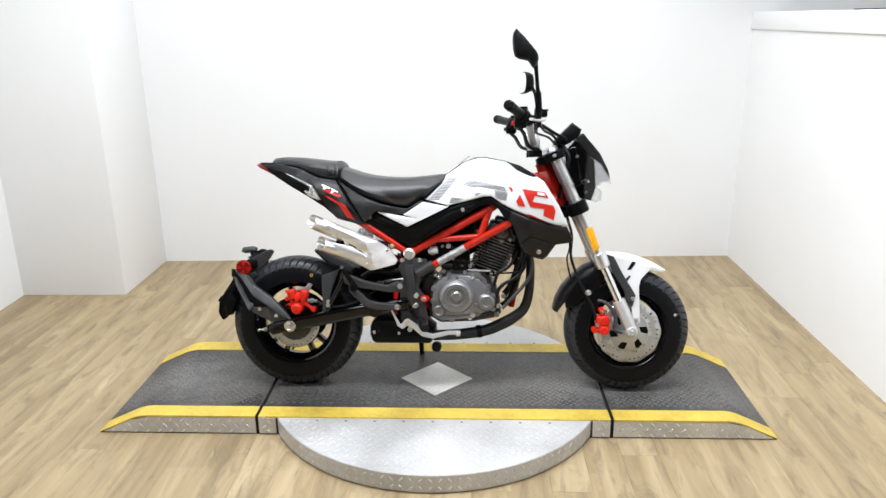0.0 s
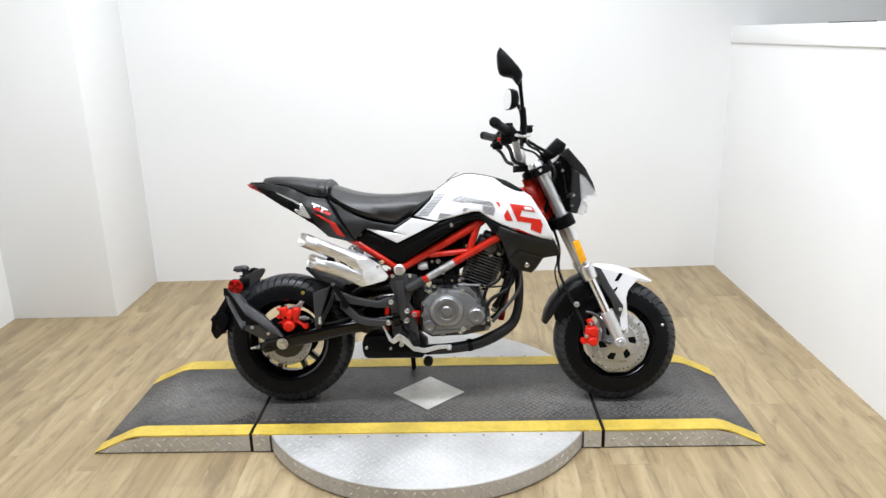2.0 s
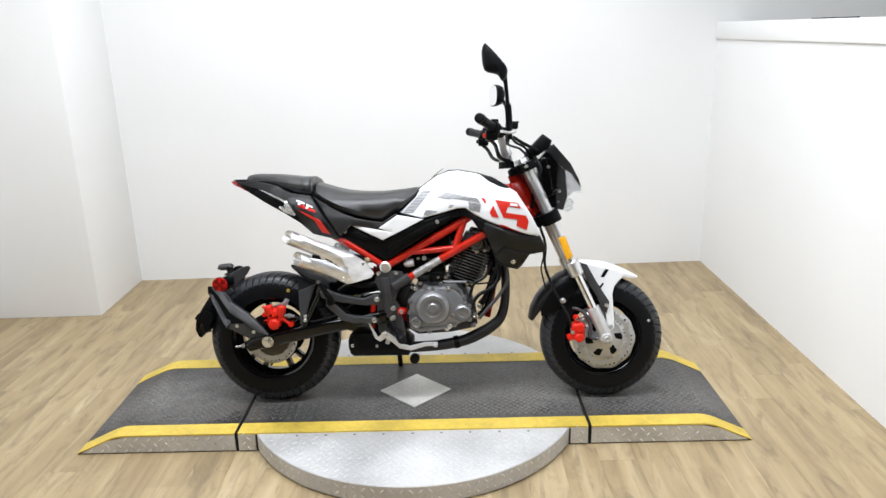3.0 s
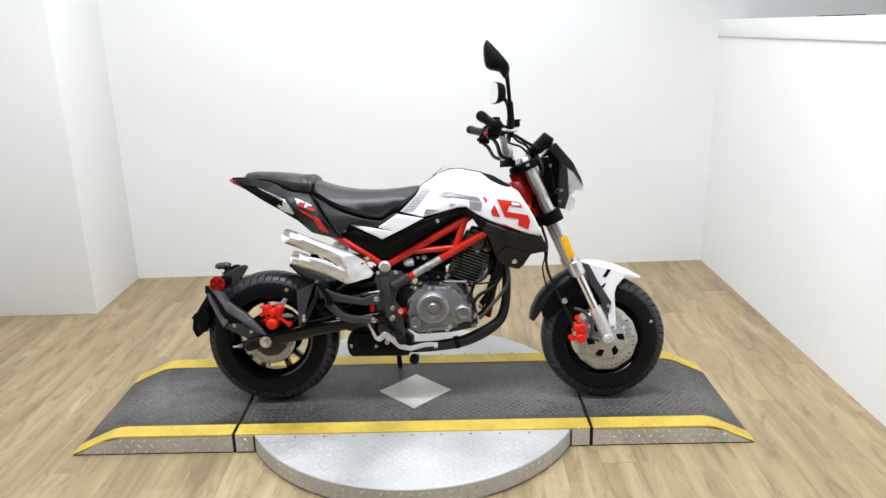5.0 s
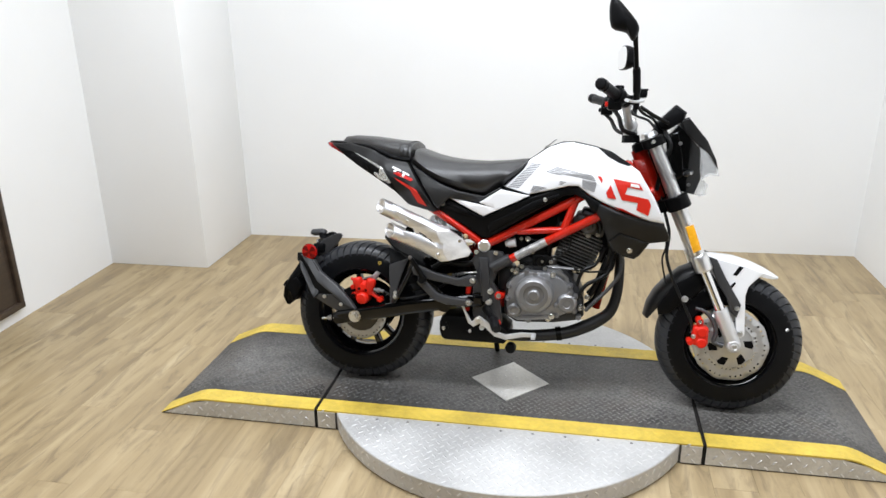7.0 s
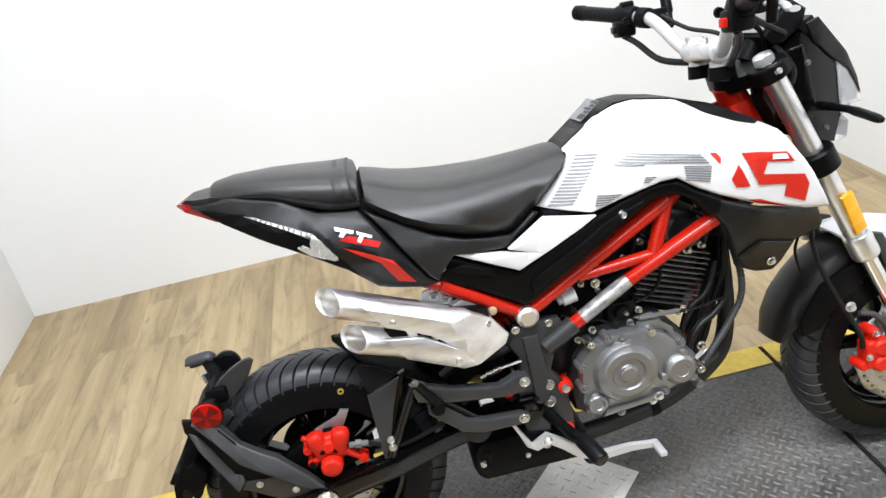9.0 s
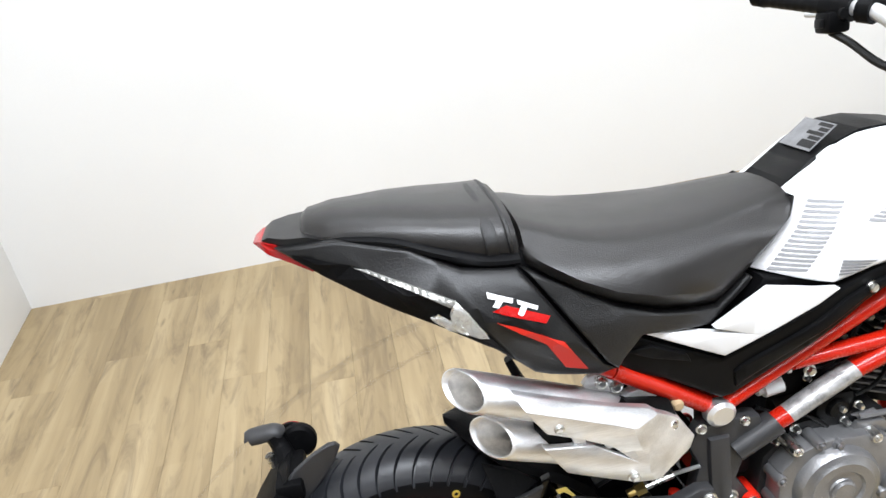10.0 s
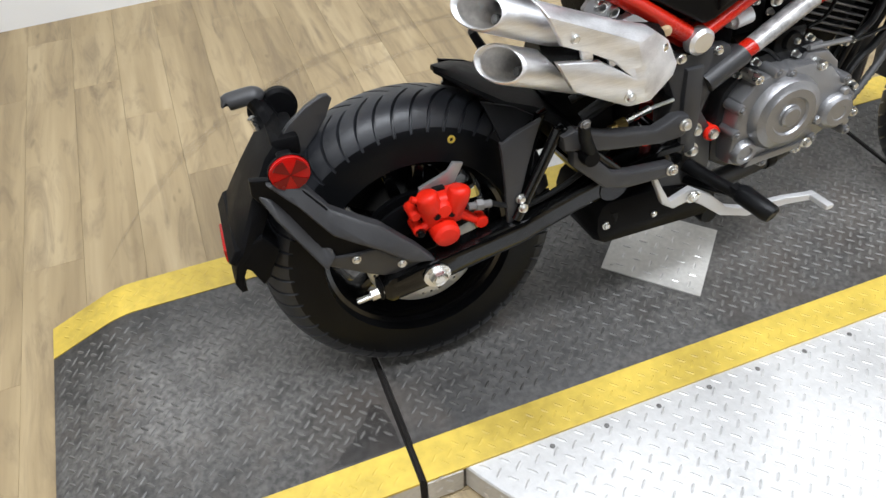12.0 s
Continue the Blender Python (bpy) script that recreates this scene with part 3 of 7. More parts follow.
def ramp(side):
    ob = thing("ramp", "dark tread-plate ramp section with yellow edges and steel sides", "ramp", group="ramps of the turntable")
    xs, xk, xe = 0.6225, KNEE, END
    X = lambda u: CX + side * u
    grade = (TOP - 0.004) / (xe - xk)
    bend = 0.035

    def z_at(u):
        # level, then a rounded knee, then the slope
        if u <= xk - bend:
            return TOP
        if u < xk + bend:
            return TOP - grade * (u - xk + bend) ** 2 / (4 * bend)
        return TOP - grade * (u - xk)

    curve = [xk + bend * k / 3 for k in range(-3, 4)]

    def wedge(ya, yb, dz, z0=None):
        bm = bmesh.new()
        prof = [(xs, z_at(xs) + dz)] + [(u, z_at(u) + dz) for u in curve] + [(xe, 0.004 + dz)]
        low = [(xe, 0.0), (xs, 0.0)] if z0 is None else [(xe, 0.002 + dz)] + [(u, z_at(u) - 0.004) for u in curve[::-1]] + [(xs, TOP - 0.004)]
        pr = prof + low
        a = [bm.verts.new((X(u), ya, z)) for u, z in pr]
        b = [bm.verts.new((X(u), yb, z)) for u, z in pr]
        bm.faces.new(a)
        bm.faces.new(b[::-1])
        for i in range(len(pr)):
            j = (i + 1) % len(pr)
            bm.faces.new((a[i], b[i], b[j], a[j]))
        return bm

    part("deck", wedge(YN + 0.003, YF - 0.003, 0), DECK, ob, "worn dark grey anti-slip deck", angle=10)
    for ya, yb in ((YN - 0.0015, YN + 0.067), (YF - YW, YF + 0.0015)):
        part("yellow_edge", wedge(ya, yb, 0.0018, 1), YELLOW, ob, "yellow painted edge stripe", angle=10)
        tread_part("edge_tread", cells_in(xs + 0.005, xe - 0.03, ya + 0.012, yb - 0.008, S, lambda u, v: ya + 0.012 < v < yb - 0.012), lambda u, v, h: (X(u), v, z_at(u) + 0.0014 + h), YELLOW, ob, high=0.0013)
    tread_part("deck_tread", cells_in(xs + 0.005, xe - 0.012, YN, YF, S, lambda u, v: YN + 0.094 < v < YF - 0.094), lambda u, v, h: (X(u), v, z_at(u) - 0.0004 + h), LUG, ob)
    for y0, dy in ((YN, -1), (YF, 1)):
        bm = bmesh.new()
        pr = [(xs, 0.005), (xe - 0.012, 0.005), (xk + bend, z_at(xk + bend) - 0.004), (xk - bend, TOP - 0.005), (xs, TOP - 0.005)]
        ring = [[bm.verts.new((X(u), y0 + dy * d, z)) for u, z in pr] for d in (-0.001, 0.001)]
        bm.faces.new(ring[0])
        bm.faces.new(ring[1][::-1])
        for i in range(5):
            j = (i + 1) % 5
            bm.faces.new((ring[0][i], ring[1][i], ring[1][j], ring[0][j]))
        part("side_plate", bm, RIMSTEEL, ob, "steel tread-plate side", angle=10)
        tread_part("side_tread", cells_in(xs + 0.005, xe - 0.02, 0.0, TOP, 0.030, lambda u, v: v < z_at(u) - 0.012), lambda u, v, h: (X(u), y0 + dy * (0.001 + h), v), BRIGHT, ob, length=0.020, high=0.0022)
    strip = join(box_bm((min(X(xs), X(0.6105)), YN + 0.002, 0.0), (max(X(xs), X(0.6105)), YF - 0.002, TOP - 0.003)), sweep([(X(0.6165), YN + 0.002, TOP - 0.0025), (X(0.6165), YF - 0.002, TOP - 0.0025)], 0.0026, 10))
    part("joint_strip", strip, GAPBLACK, ob, "black rubber strip in the joint")
    return ob


rear_ramp = ramp(-1)
ramp(1)
part("oil_stain", blot, STAIN, rear_ramp, "dark oily stain on the deck", angle=0)

# ---- the motorcycle ----
# its own space: x ahead, y to its left, z up from the deck, midway between the axles; it leans on its side stand
bike = thing("motorcycle", "small white and black motorcycle with red trellis frame on turntable", "motorcycle", pose(0.092, -0.045, TOP, -11.0, 0, -1.0))


def bolts(parent, places, r=0.006, h=0.005, material=None, side=-1, xf=None):
    for x, y, z in places:
        part("bolt", bolt_bm(x, y, z, r, h, side), material or BOLT, parent, xf=xf)


# -- wheels --
def tyre_bm(R, bead, hw, c, repeats, rows=34):
    """A tyre with curved grooves cut into its tread, long and short by turns; the mesh runs along the grooves."""
    cuts = (0.0, 0.03, 0.155, 0.185, 0.42, 0.63, 0.82)
    prof = [(bead - 0.004, -hw * 0.72, None)]
    for i in range(rows + 1):
        a = (i / rows - 0.5) * math.pi
        prof.append((bead + (R - bead) * max(math.cos(a), 0) ** 0.52, hw * math.copysign(abs(math.sin(a)) ** 0.9, a), a))
    prof.append((bead - 0.004, hw * 0.72, None))
    vs, fs, seg = [], [], repeats * len(cuts)
    for r, y, a in prof:
        for k in range(seg):
            unit, cut = divmod(k, len(cuts))
            b = abs(a) if a is not None else math.pi / 2
            th = 2 * math.pi * (unit + cuts[cut] + 1.75 * (1 - math.exp(-b / 0.50))) / repeats
            rr = r
            if a is not None:
                long_one = (unit + (a > 0)) % 2 == 0
                if cut in (1, 2) and (0.05 if long_one else 0.16) < b < 1.25:
                    rr -= 0.008
                if abs(b - 1.33) < 0.05:
                    rr += 0.0008
            vs.append((c[0] + rr * math.cos(th), c[1] + y, c[2] + rr * math.sin(th)))
    for i in range(len(prof) - 1):
        for k in range(seg):
            j = (k + 1) % seg
            fs.append((i * seg + k, i * seg + j, (i + 1) * seg + j, (i + 1) * seg + k))
    bm = bmesh.new()
    me = bpy.data.meshes.new("tmp")
    me.from_pydata(vs, [], fs)
    bm.from_mesh(me)
    bpy.data.meshes.remove(me)
    # the smooth sidewalls take the second material, darker as if in shade
    bm.faces.ensure_lookup_table()
    for n, f in enumerate(bm.faces):
        if not 4 < n // seg < rows - 3:
            f.material_index = 1
    return bm


def tyre(R, bead, hw, c, repeats, wheel):
    ob = part("tyre", tyre_bm(R, bead, hw, c, repeats), TREAD_SHEEN, wheel, "black road tyre with curved grooves", RAW)
    ob.data.materials.append(RUBBER)


def cast_wheel(c, bead, hw, label, spokes=5):
    """A cast wheel: the barrel, with its hub and paired tapering spokes as parts."""
    b = bead
    barrel = lathe([(b + 0.004, -hw), (b + 0.006, -hw + 0.006), (b - 0.004, -hw + 0.014), (b - 0.016, -hw * 0.45), (b - 0.017, hw * 0.45), (b - 0.004, hw - 0.014), (b + 0.006, hw - 0.006), (b + 0.004, hw),
                    (b - 0.008, hw - 0.004), (b - 0.022, hw * 0.5), (b - 0.024, 0), (b - 0.022, -hw * 0.5), (b - 0.008, -hw + 0.004)], c, 72, True)
    ob = part("wheel", barrel, RIMBLACK, bike, label, RAW)
    part("hub", lathe([(0, -0.05), (0.026, -0.05), (0.030, -0.046), (0.034, -0.02), (0.036, 0.02), (0.032, 0.05), (0, 0.05)], c, 32), RIMBLACK, ob, xf=RAW)
    for k in range(spokes):
        for d in (-13, 13):
            s = slab([(-0.013, 0.02), (0.013, 0.02), (0.0085, 0.10), (0.0085, b - 0.018), (-0.0085, b - 0.018), (-0.0085, 0.10)], 0.015, 0.03, 0.004)
            bmesh.ops.transform(s, matrix=Matrix.Translation(Vector(c)) @ Matrix.Rotation(-radians(360 / spokes * k + d), 4, "Y"), verts=s.verts)
            part("spoke", s, RIMBLACK, ob, xf=RAW)
    return ob


def brake_disc_bm(c, r0, r1, n=36, thick=0.004, wave=0.0):
    """A drilled brake disc: two rows of holes go through it."""
    bm = bmesh.new()
    rings = [r0, (r0 + r1) / 2, r1]

    def P(r, a, y):
        rr = r + (wave * math.cos(a * 10) if r == r1 else 0)
        return (c[0] + rr * math.cos(a), c[1] + y, c[2] + rr * math.sin(a))
    hw = thick / 2
    for row in range(2):
        ra, rb = rings[row], rings[row + 1]
        for k in range(n):
            a0, a1 = 2 * math.pi * k / n, 2 * math.pi * (k + 1) / n
            holed = (k + row * 2) % 4 != 3
            for y in (-hw, hw):
                quad = [bm.verts.new(P(r, a, y)) for r, a in ((ra, a0), (rb, a0), (rb, a1), (ra, a1))]
                if not holed:
                    bm.faces.new(quad)
                    continue
                rm, am = (ra + rb) / 2, (a0 + a1) / 2
                hr = 0.21 * min(rb - ra, rm * (a1 - a0))
                ring = []
                for t in range(8):
                    w = 2 * math.pi * (t + 0.5) / 8 + math.pi
                    ring.append(bm.verts.new(P(rm + hr * math.cos(w), am + hr * math.sin(w) / rm, y)))
                # corners: (ra,a0) (rb,a0) (rb,a1) (ra,a1) lie at the angles -135, -45, 45, 135 of (radius, angle)
                order = {0: (0, 1), 1: (2, 3), 2: (4, 5), 3: (6, 7)}
                for s in range(4):
                    i0, i1 = order[s]
                    nxt = order[(s + 1) % 4][0]
                    bm.faces.new((quad[s], ring[i0], ring[i1]))
                    bm.faces.new((quad[s], ring[i1], ring[nxt], quad[(s + 1) % 4]))
    for r in (r0, r1):
        for k in range(n * 2):
            a0, a1 = 2 * math.pi * k / (2 * n), 2 * math.pi * (k + 1) / (2 * n)
            bm.faces.new([bm.verts.new(P(r, a, y)) for a, y in ((a0, -hw), (a1, -hw), (a1, hw), (a0, hw))])
    return bm


RC = Vector((-0.603, 0, 0.2425))
FC = Vector((0.616, 0, 0.2255))
rear = cast_wheel(RC, 0.152, 0.052, "black cast rear wheel with paired spokes")
tyre(0.2430, 0.154, 0.066, RC, 52, rear)
part("brake_disc", brake_disc_bm(RC + Vector((0, -0.066, 0)), 0.056, 0.092), DISC, rear, "drilled steel brake disc", RAW)
part("disc_carrier", lathe([(0, -0.074), (0.03, -0.074), (0.064, -0.068), (0.064, -0.064), (0, -0.060)], RC, 40), RIMBLACK, rear, xf=RAW)
part("cush_drum", lathe([(0.02, -0.030), (0.058, -0.030), (0.064, -0.024), (0.066, 0.052), (0.02, 0.052)], RC, 40, True), FIN, rear, "black cush drum", RAW)
part("sprocket", lathe([(0.03, 0.058), (0.092, 0.058), (0.096, 0.061), (0.092, 0.064), (0.03, 0.064)], RC, 60, True), FIN, rear, "black rear sprocket", RAW)
# Added black plate: hides the bright floor behind the spokes.
part("spoke_gap_blocker", lathe([(0.02, -0.046), (0.094, -0.046), (0.096, -0.040), (0.02, -0.036)], RC, 48, True), RIMBLACK, rear, xf=RAW)
q = radians(70)
part("tyre_dot", lathe([(0.003, -0.001), (0.006, -0.001), (0.006, 0.001), (0.003, 0.001)], RC + Vector((0.190 * math.cos(q), -0.0655, 0.190 * math.sin(q))), 14, True), YELLOW, rear, "small yellow paint ring", RAW)
front = cast_wheel(FC, 0.140, 0.045, "black cast front wheel with paired spokes")
tyre(0.2260, 0.142, 0.058, FC, 48, front)
part("brake_disc", brake_disc_bm(FC + Vector((0, -0.066, 0)), 0.066, 0.114, 40, 0.004, 0.0018), DISC, front, "drilled wave-edged steel brake disc", RAW)
carrier_disc = part("disc_carrier", lathe([(0, -0.074), (0.030, -0.074), (0.036, -0.070), (0.070, -0.0695), (0.072, -0.0665), (0.072, -0.062), (0.030, -0.056), (0, -0.056)], FC, 48), DISC, front, "silver disc carrier with slots", RAW)
for k in range(6):
    hole = slab([(-0.006, 0.040), (0.015, 0.041), (0.026, 0.060), (0.018, 0.067), (0.000, 0.066)], 0.0702, 0.004, 0.001)
    bmesh.ops.transform(hole, matrix=Matrix.Translation(FC) @ Matrix.Rotation(radians(60 * k + 12), 4, "Y"), verts=hole.verts)
    part("slot", hole, MATTE, carrier_disc, xf=RAW)
q = radians(20)
part("balance_weight", lathe([(0, -0.002), (0.004, -0.002), (0.006, 0), (0, 0.001)], FC + Vector((0.176 * math.cos(q), -0.0565, 0.176 * math.sin(q))), 12), ALU, front, xf=RAW)

# -- swingarm and rear end --
arm_y = lambda x, z: lerp_table([(-0.685, 0.136), (-0.60, 0.142), (-0.46, 0.141), (-0.34, 0.118), (-0.17, 0.112)], x)
ARM = [(-0.684, 0.226), (-0.685, 0.250), (-0.670, 0.264), (-0.595, 0.281), (-0.42, 0.318), (-0.22, 0.352), (-0.17, 0.352), (-0.17, 0.316), (-0.24, 0.302), (-0.42, 0.270), (-0.60, 0.232), (-0.672, 0.216)]
arm = join(
    slab(ARM, arm_y, 0.034, 0.010, 0.05),
    flip(slab(ARM, arm_y, 0.034, 0.010, 0.05)),
    bar((-0.30, -0.12, 0.31), (-0.30, 0.12, 0.31), 0.024), bar((-0.19, -0.10, 0.333), (-0.19, 0.10, 0.333), 0.026))
swing = part("swingarm", arm, GLOSSBLACK, bike, "gloss black box-section swingarm")
part("axle_nut", join(bolt_bm(-0.602, -0.145, 0.254, 0.014, 0.015, -1, 6), lathe([(0, -0.004), (0.021, -0.004), (0.021, 0.0), (0, 0.0)], (-0.602, -0.143, 0.254), 24)), BOLT, swing, "bright zinc axle nut")
part("chain_adjuster", join(bar((-0.655, -0.128, 0.243), (-0.724, -0.13, 0.234), 0.0045, 10), sweep([(-0.690, -0.1285, 0.2385), (-0.702, -0.129, 0.2370)], 0.0085, 6)), BOLT, swing, "threaded adjuster bolt")
part("adjuster_cap", box_bm((-0.690, -0.134, 0.226), (-0.682, -0.106, 0.254), 0.003), SATIN, swing)
# struts of the swingarm brace
for y in (-0.128, 0.128):
    part("brace", join(bar((-0.468, y, 0.31), (-0.402, y * 0.98, 0.445), 0.009), bar((-0.402, y * 0.98, 0.445), (-0.30, y * 0.95, 0.345), 0.009)), GLOSSBLACK, swing, "gloss black swingarm brace")
bolts(swing, [(-0.462, -0.138, 0.333)], 0.0055, 0.005)

# inner mudguard over the rear tyre: a flat pointed fin with folded sides
rings = []
for x, z, w, h in ((-0.537, 0.519, 0.006, 0.003), (-0.518, 0.512, 0.030, 0.006), (-0.49, 0.500, 0.060, 0.010), (-0.46, 0.486, 0.082, 0.014), (-0.42, 0.474, 0.090, 0.020), (-0.38, 0.450, 0.088, 0.024), (-0.345, 0.415, 0.080, 0.026), (-0.33, 0.38, 0.078, 0.02)):
    rings.append([Vector((x, -w, z - h)), Vector((x, -w * 0.93, z - h * 0.35)), Vector((x, -w * 0.4, z + 0.003)), Vector((x, w * 0.4, z + 0.003)), Vector((x, w * 0.93, z - h * 0.35)), Vector((x, w, z - h)),
                  Vector((x, w * 0.97, z - h - 0.003)), Vector((x, w * 0.85, z - h * 0.35 - 0.006)), Vector((x, 0, z - 0.003)), Vector((x, -w * 0.85, z - h * 0.35 - 0.006)), Vector((x, -w * 0.97, z - h - 0.003))])
hugger = part("rear_mudguard", loft(rings), MATTE, bike, "matte black rear tyre hugger with pointed tail", angle=25)
for side in (-1, 1):
    part("side_fold", slab([(-0.499, 0.492), (-0.455, 0.478), (-0.428, 0.462), (-0.452, 0.450), (-0.484, 0.440)], lambda x, z: lerp_table([(0.44, 0.116), (0.495, 0.080)], z), 0.005, 0.001, 0.02, side), MATTE, hugger, "matte black folded side of the hugger")
    part("side_leg", slab([(-0.487, 0.438), (-0.462, 0.449), (-0.424, 0.462), (-0.448, 0.395), (-0.461, 0.345), (-0.468, 0.300), (-0.482, 0.300), (-0.484, 0.37)], lambda x, z: lerp_table([(0.30, 0.128), (0.40, 0.124), (0.47, 0.114)], z), 0.007, 0.002, 0.02, side), LIGHTPL, hugger, "charcoal mudguard leg")
    part("leg_edge", slab([(-0.424, 0.465), (-0.412, 0.470), (-0.436, 0.392), (-0.450, 0.340), (-0.462, 0.345), (-0.448, 0.395)], lambda x, z: lerp_table([(0.30, 0.124), (0.47, 0.108)], z), 0.012, 0.002, 0.02, side), GLOSSBLACK, hugger)
bolts(hugger, [(-0.462, -0.130, 0.345)], 0.006, 0.005)

# number-plate carrier
arm_lat = lambda x, z: lerp_table([(-0.83, 0.088), (-0.76, 0.112), (-0.70, 0.126), (-0.60, 0.132)], x)
arm_poly = [(-0.810, 0.455), (-0.782, 0.452), (-0.762, 0.434), (-0.733, 0.394), (-0.671, 0.355), (-0.622, 0.305), (-0.598, 0.272), (-0.627, 0.262), (-0.676, 0.264), (-0.755, 0.300), (-0.805, 0.392), (-0.830, 0.430), (-0.828, 0.455)]
carrier_ob = part("plate_carrier", slab(arm_poly, lambda x, z: arm_lat(x, z) - 0.007, 0.010, 0.003, 0.015), SATIN, bike, "charcoal number-plate carrier arm beside the rear wheel")
part("upper_rib", slab([(-0.808, 0.452), (-0.782, 0.452), (-0.760, 0.436), (-0.733, 0.397), (-0.672, 0.357), (-0.623, 0.307), (-0.598, 0.275), (-0.640, 0.288), (-0.684, 0.327), (-0.739, 0.362), (-0.776, 0.416), (-0.805, 0.448)], lambda x, z: arm_lat(x, z) - 0.45 * max(0, z - lerp_table([(-0.81, 0.448), (-0.776, 0.420), (-0.739, 0.368), (-0.684, 0.334), (-0.60, 0.27)], x)) + 0.006, 0.016, 0.004, 0.015), LIGHTPL, carrier_ob)
part("lower_rib", slab([(-0.828, 0.438), (-0.806, 0.424), (-0.774, 0.384), (-0.742, 0.332), (-0.740, 0.320), (-0.756, 0.302), (-0.806, 0.394)], lambda x, z: arm_lat(x, z) + 0.008 - 0.5 * max(0, z - lerp_table([(-0.806, 0.400), (-0.756, 0.305)], x)), 0.016, 0.004, 0.01), LIGHTPL, carrier_ob)
part("arm_foot", slab([(-0.742, 0.318), (-0.684, 0.322), (-0.642, 0.286), (-0.600, 0.272), (-0.627, 0.263), (-0.676, 0.265), (-0.752, 0.302)], lambda x, z: arm_lat(x, z) - 0.003, 0.010, 0.003, 0.02), LIGHTPL, carrier_ob)
bolts(carrier_ob, [(-0.714, -0.127, 0.314), (-0.652, -0.139, 0.292)], 0.005, 0.004)
# rear blade with its flared tip, standing behind the tyre
rings = []
for x, z, w, t in ((-0.768, 0.486, 0.036, 0.02), (-0.800, 0.458, 0.050, 0.022), (-0.832, 0.408, 0.070, 0.022), (-0.858, 0.362, 0.090, 0.020), (-0.876, 0.334, 0.088, 0.016), (-0.884, 0.300, 0.080, 0.010), (-0.880, 0.268, 0.06, 0.008)):
    rings.append([Vector((x, y, zz)) for y, zz in ((-w, z - 0.008), (-w * 0.9, z + 0.004), (0, z + 0.012), (w * 0.9, z + 0.004), (w, z - 0.008))] + [Vector((x + t, w * 0.92, z - 0.012)), Vector((x + t, 0, z - 0.006)), Vector((x + t, -w * 0.92, z - 0.012))])
part("blade", loft(rings), MATTE, carrier_ob, "matte black blade behind the tyre")
part("tip", slab([(-0.872, 0.352), (-0.884, 0.334), (-0.858, 0.312), (-0.846, 0.280), (-0.834, 0.292), (-0.812, 0.338), (-0.83, 0.366)], lambda x, z: 0.085, 0.17, 0.004, 0.02), MATTE, carrier_ob)
part("tail_reflector", box_bm((-0.889, -0.038, 0.304), (-0.880, 0.038, 0.328), 0.003), REDLENS, carrier_ob, "red rear reflector")
# stalk, plate lamp, central leaf and side reflectors
stalk = part("stalk", join(sweep([(-0.775, 0.0, 0.44), (-0.776, 0.025, 0.470), (-0.784, 0.045, 0.490), (-0.792, 0.050, 0.508)], [0.026, 0.018, 0.014, 0.014], 10), box_bm((-0.788, -0.04, 0.452), (-0.748, 0.04, 0.484), 0.006)), MATTE, carrier_ob)
part("plate_lamp", join(sweep([(-0.782, 0.050, 0.505), (-0.790, 0.050, 0.511), (-0.824, 0.052, 0.508), (-0.828, 0.052, 0.507)], [0.0105, 0.0130, 0.0125, 0.010], 16)), LIGHTPL, stalk, "grey-black plate lamp on a stalk")
part("lamp_screw", sweep([(-0.800, 0.030, 0.488), (-0.796, 0.030, 0.470)], 0.007, 10), BOLT, stalk)
leaf_poly = [(-0.690, 0.512), (-0.695, 0.520), (-0.706, 0.521), (-0.730, 0.512), (-0.758, 0.495), (-0.778, 0.474), (-0.792, 0.460), (-0.782, 0.440), (-0.766, 0.428), (-0.742, 0.448), (-0.720, 0.468), (-0.702, 0.490)]
part("leaf", slab(leaf_poly, lambda x, z: lerp_table([(-0.80, 0.034), (-0.76, 0.028), (-0.72, 0.020), (-0.686, 0.014)], x), 0.007, 0.002, 0.02), LIGHTPL, carrier_ob, "charcoal leaf-shaped guard behind the tyre", angle=60)
part("lamp_disc", lathe([(0, -0.008), (0.022, -0.008), (0.0270, -0.004), (0.0270, 0.004), (0, 0.006)], (-0.757, 0.056, 0.486), 32), MATTE, carrier_ob, "round black reflector seen from behind")
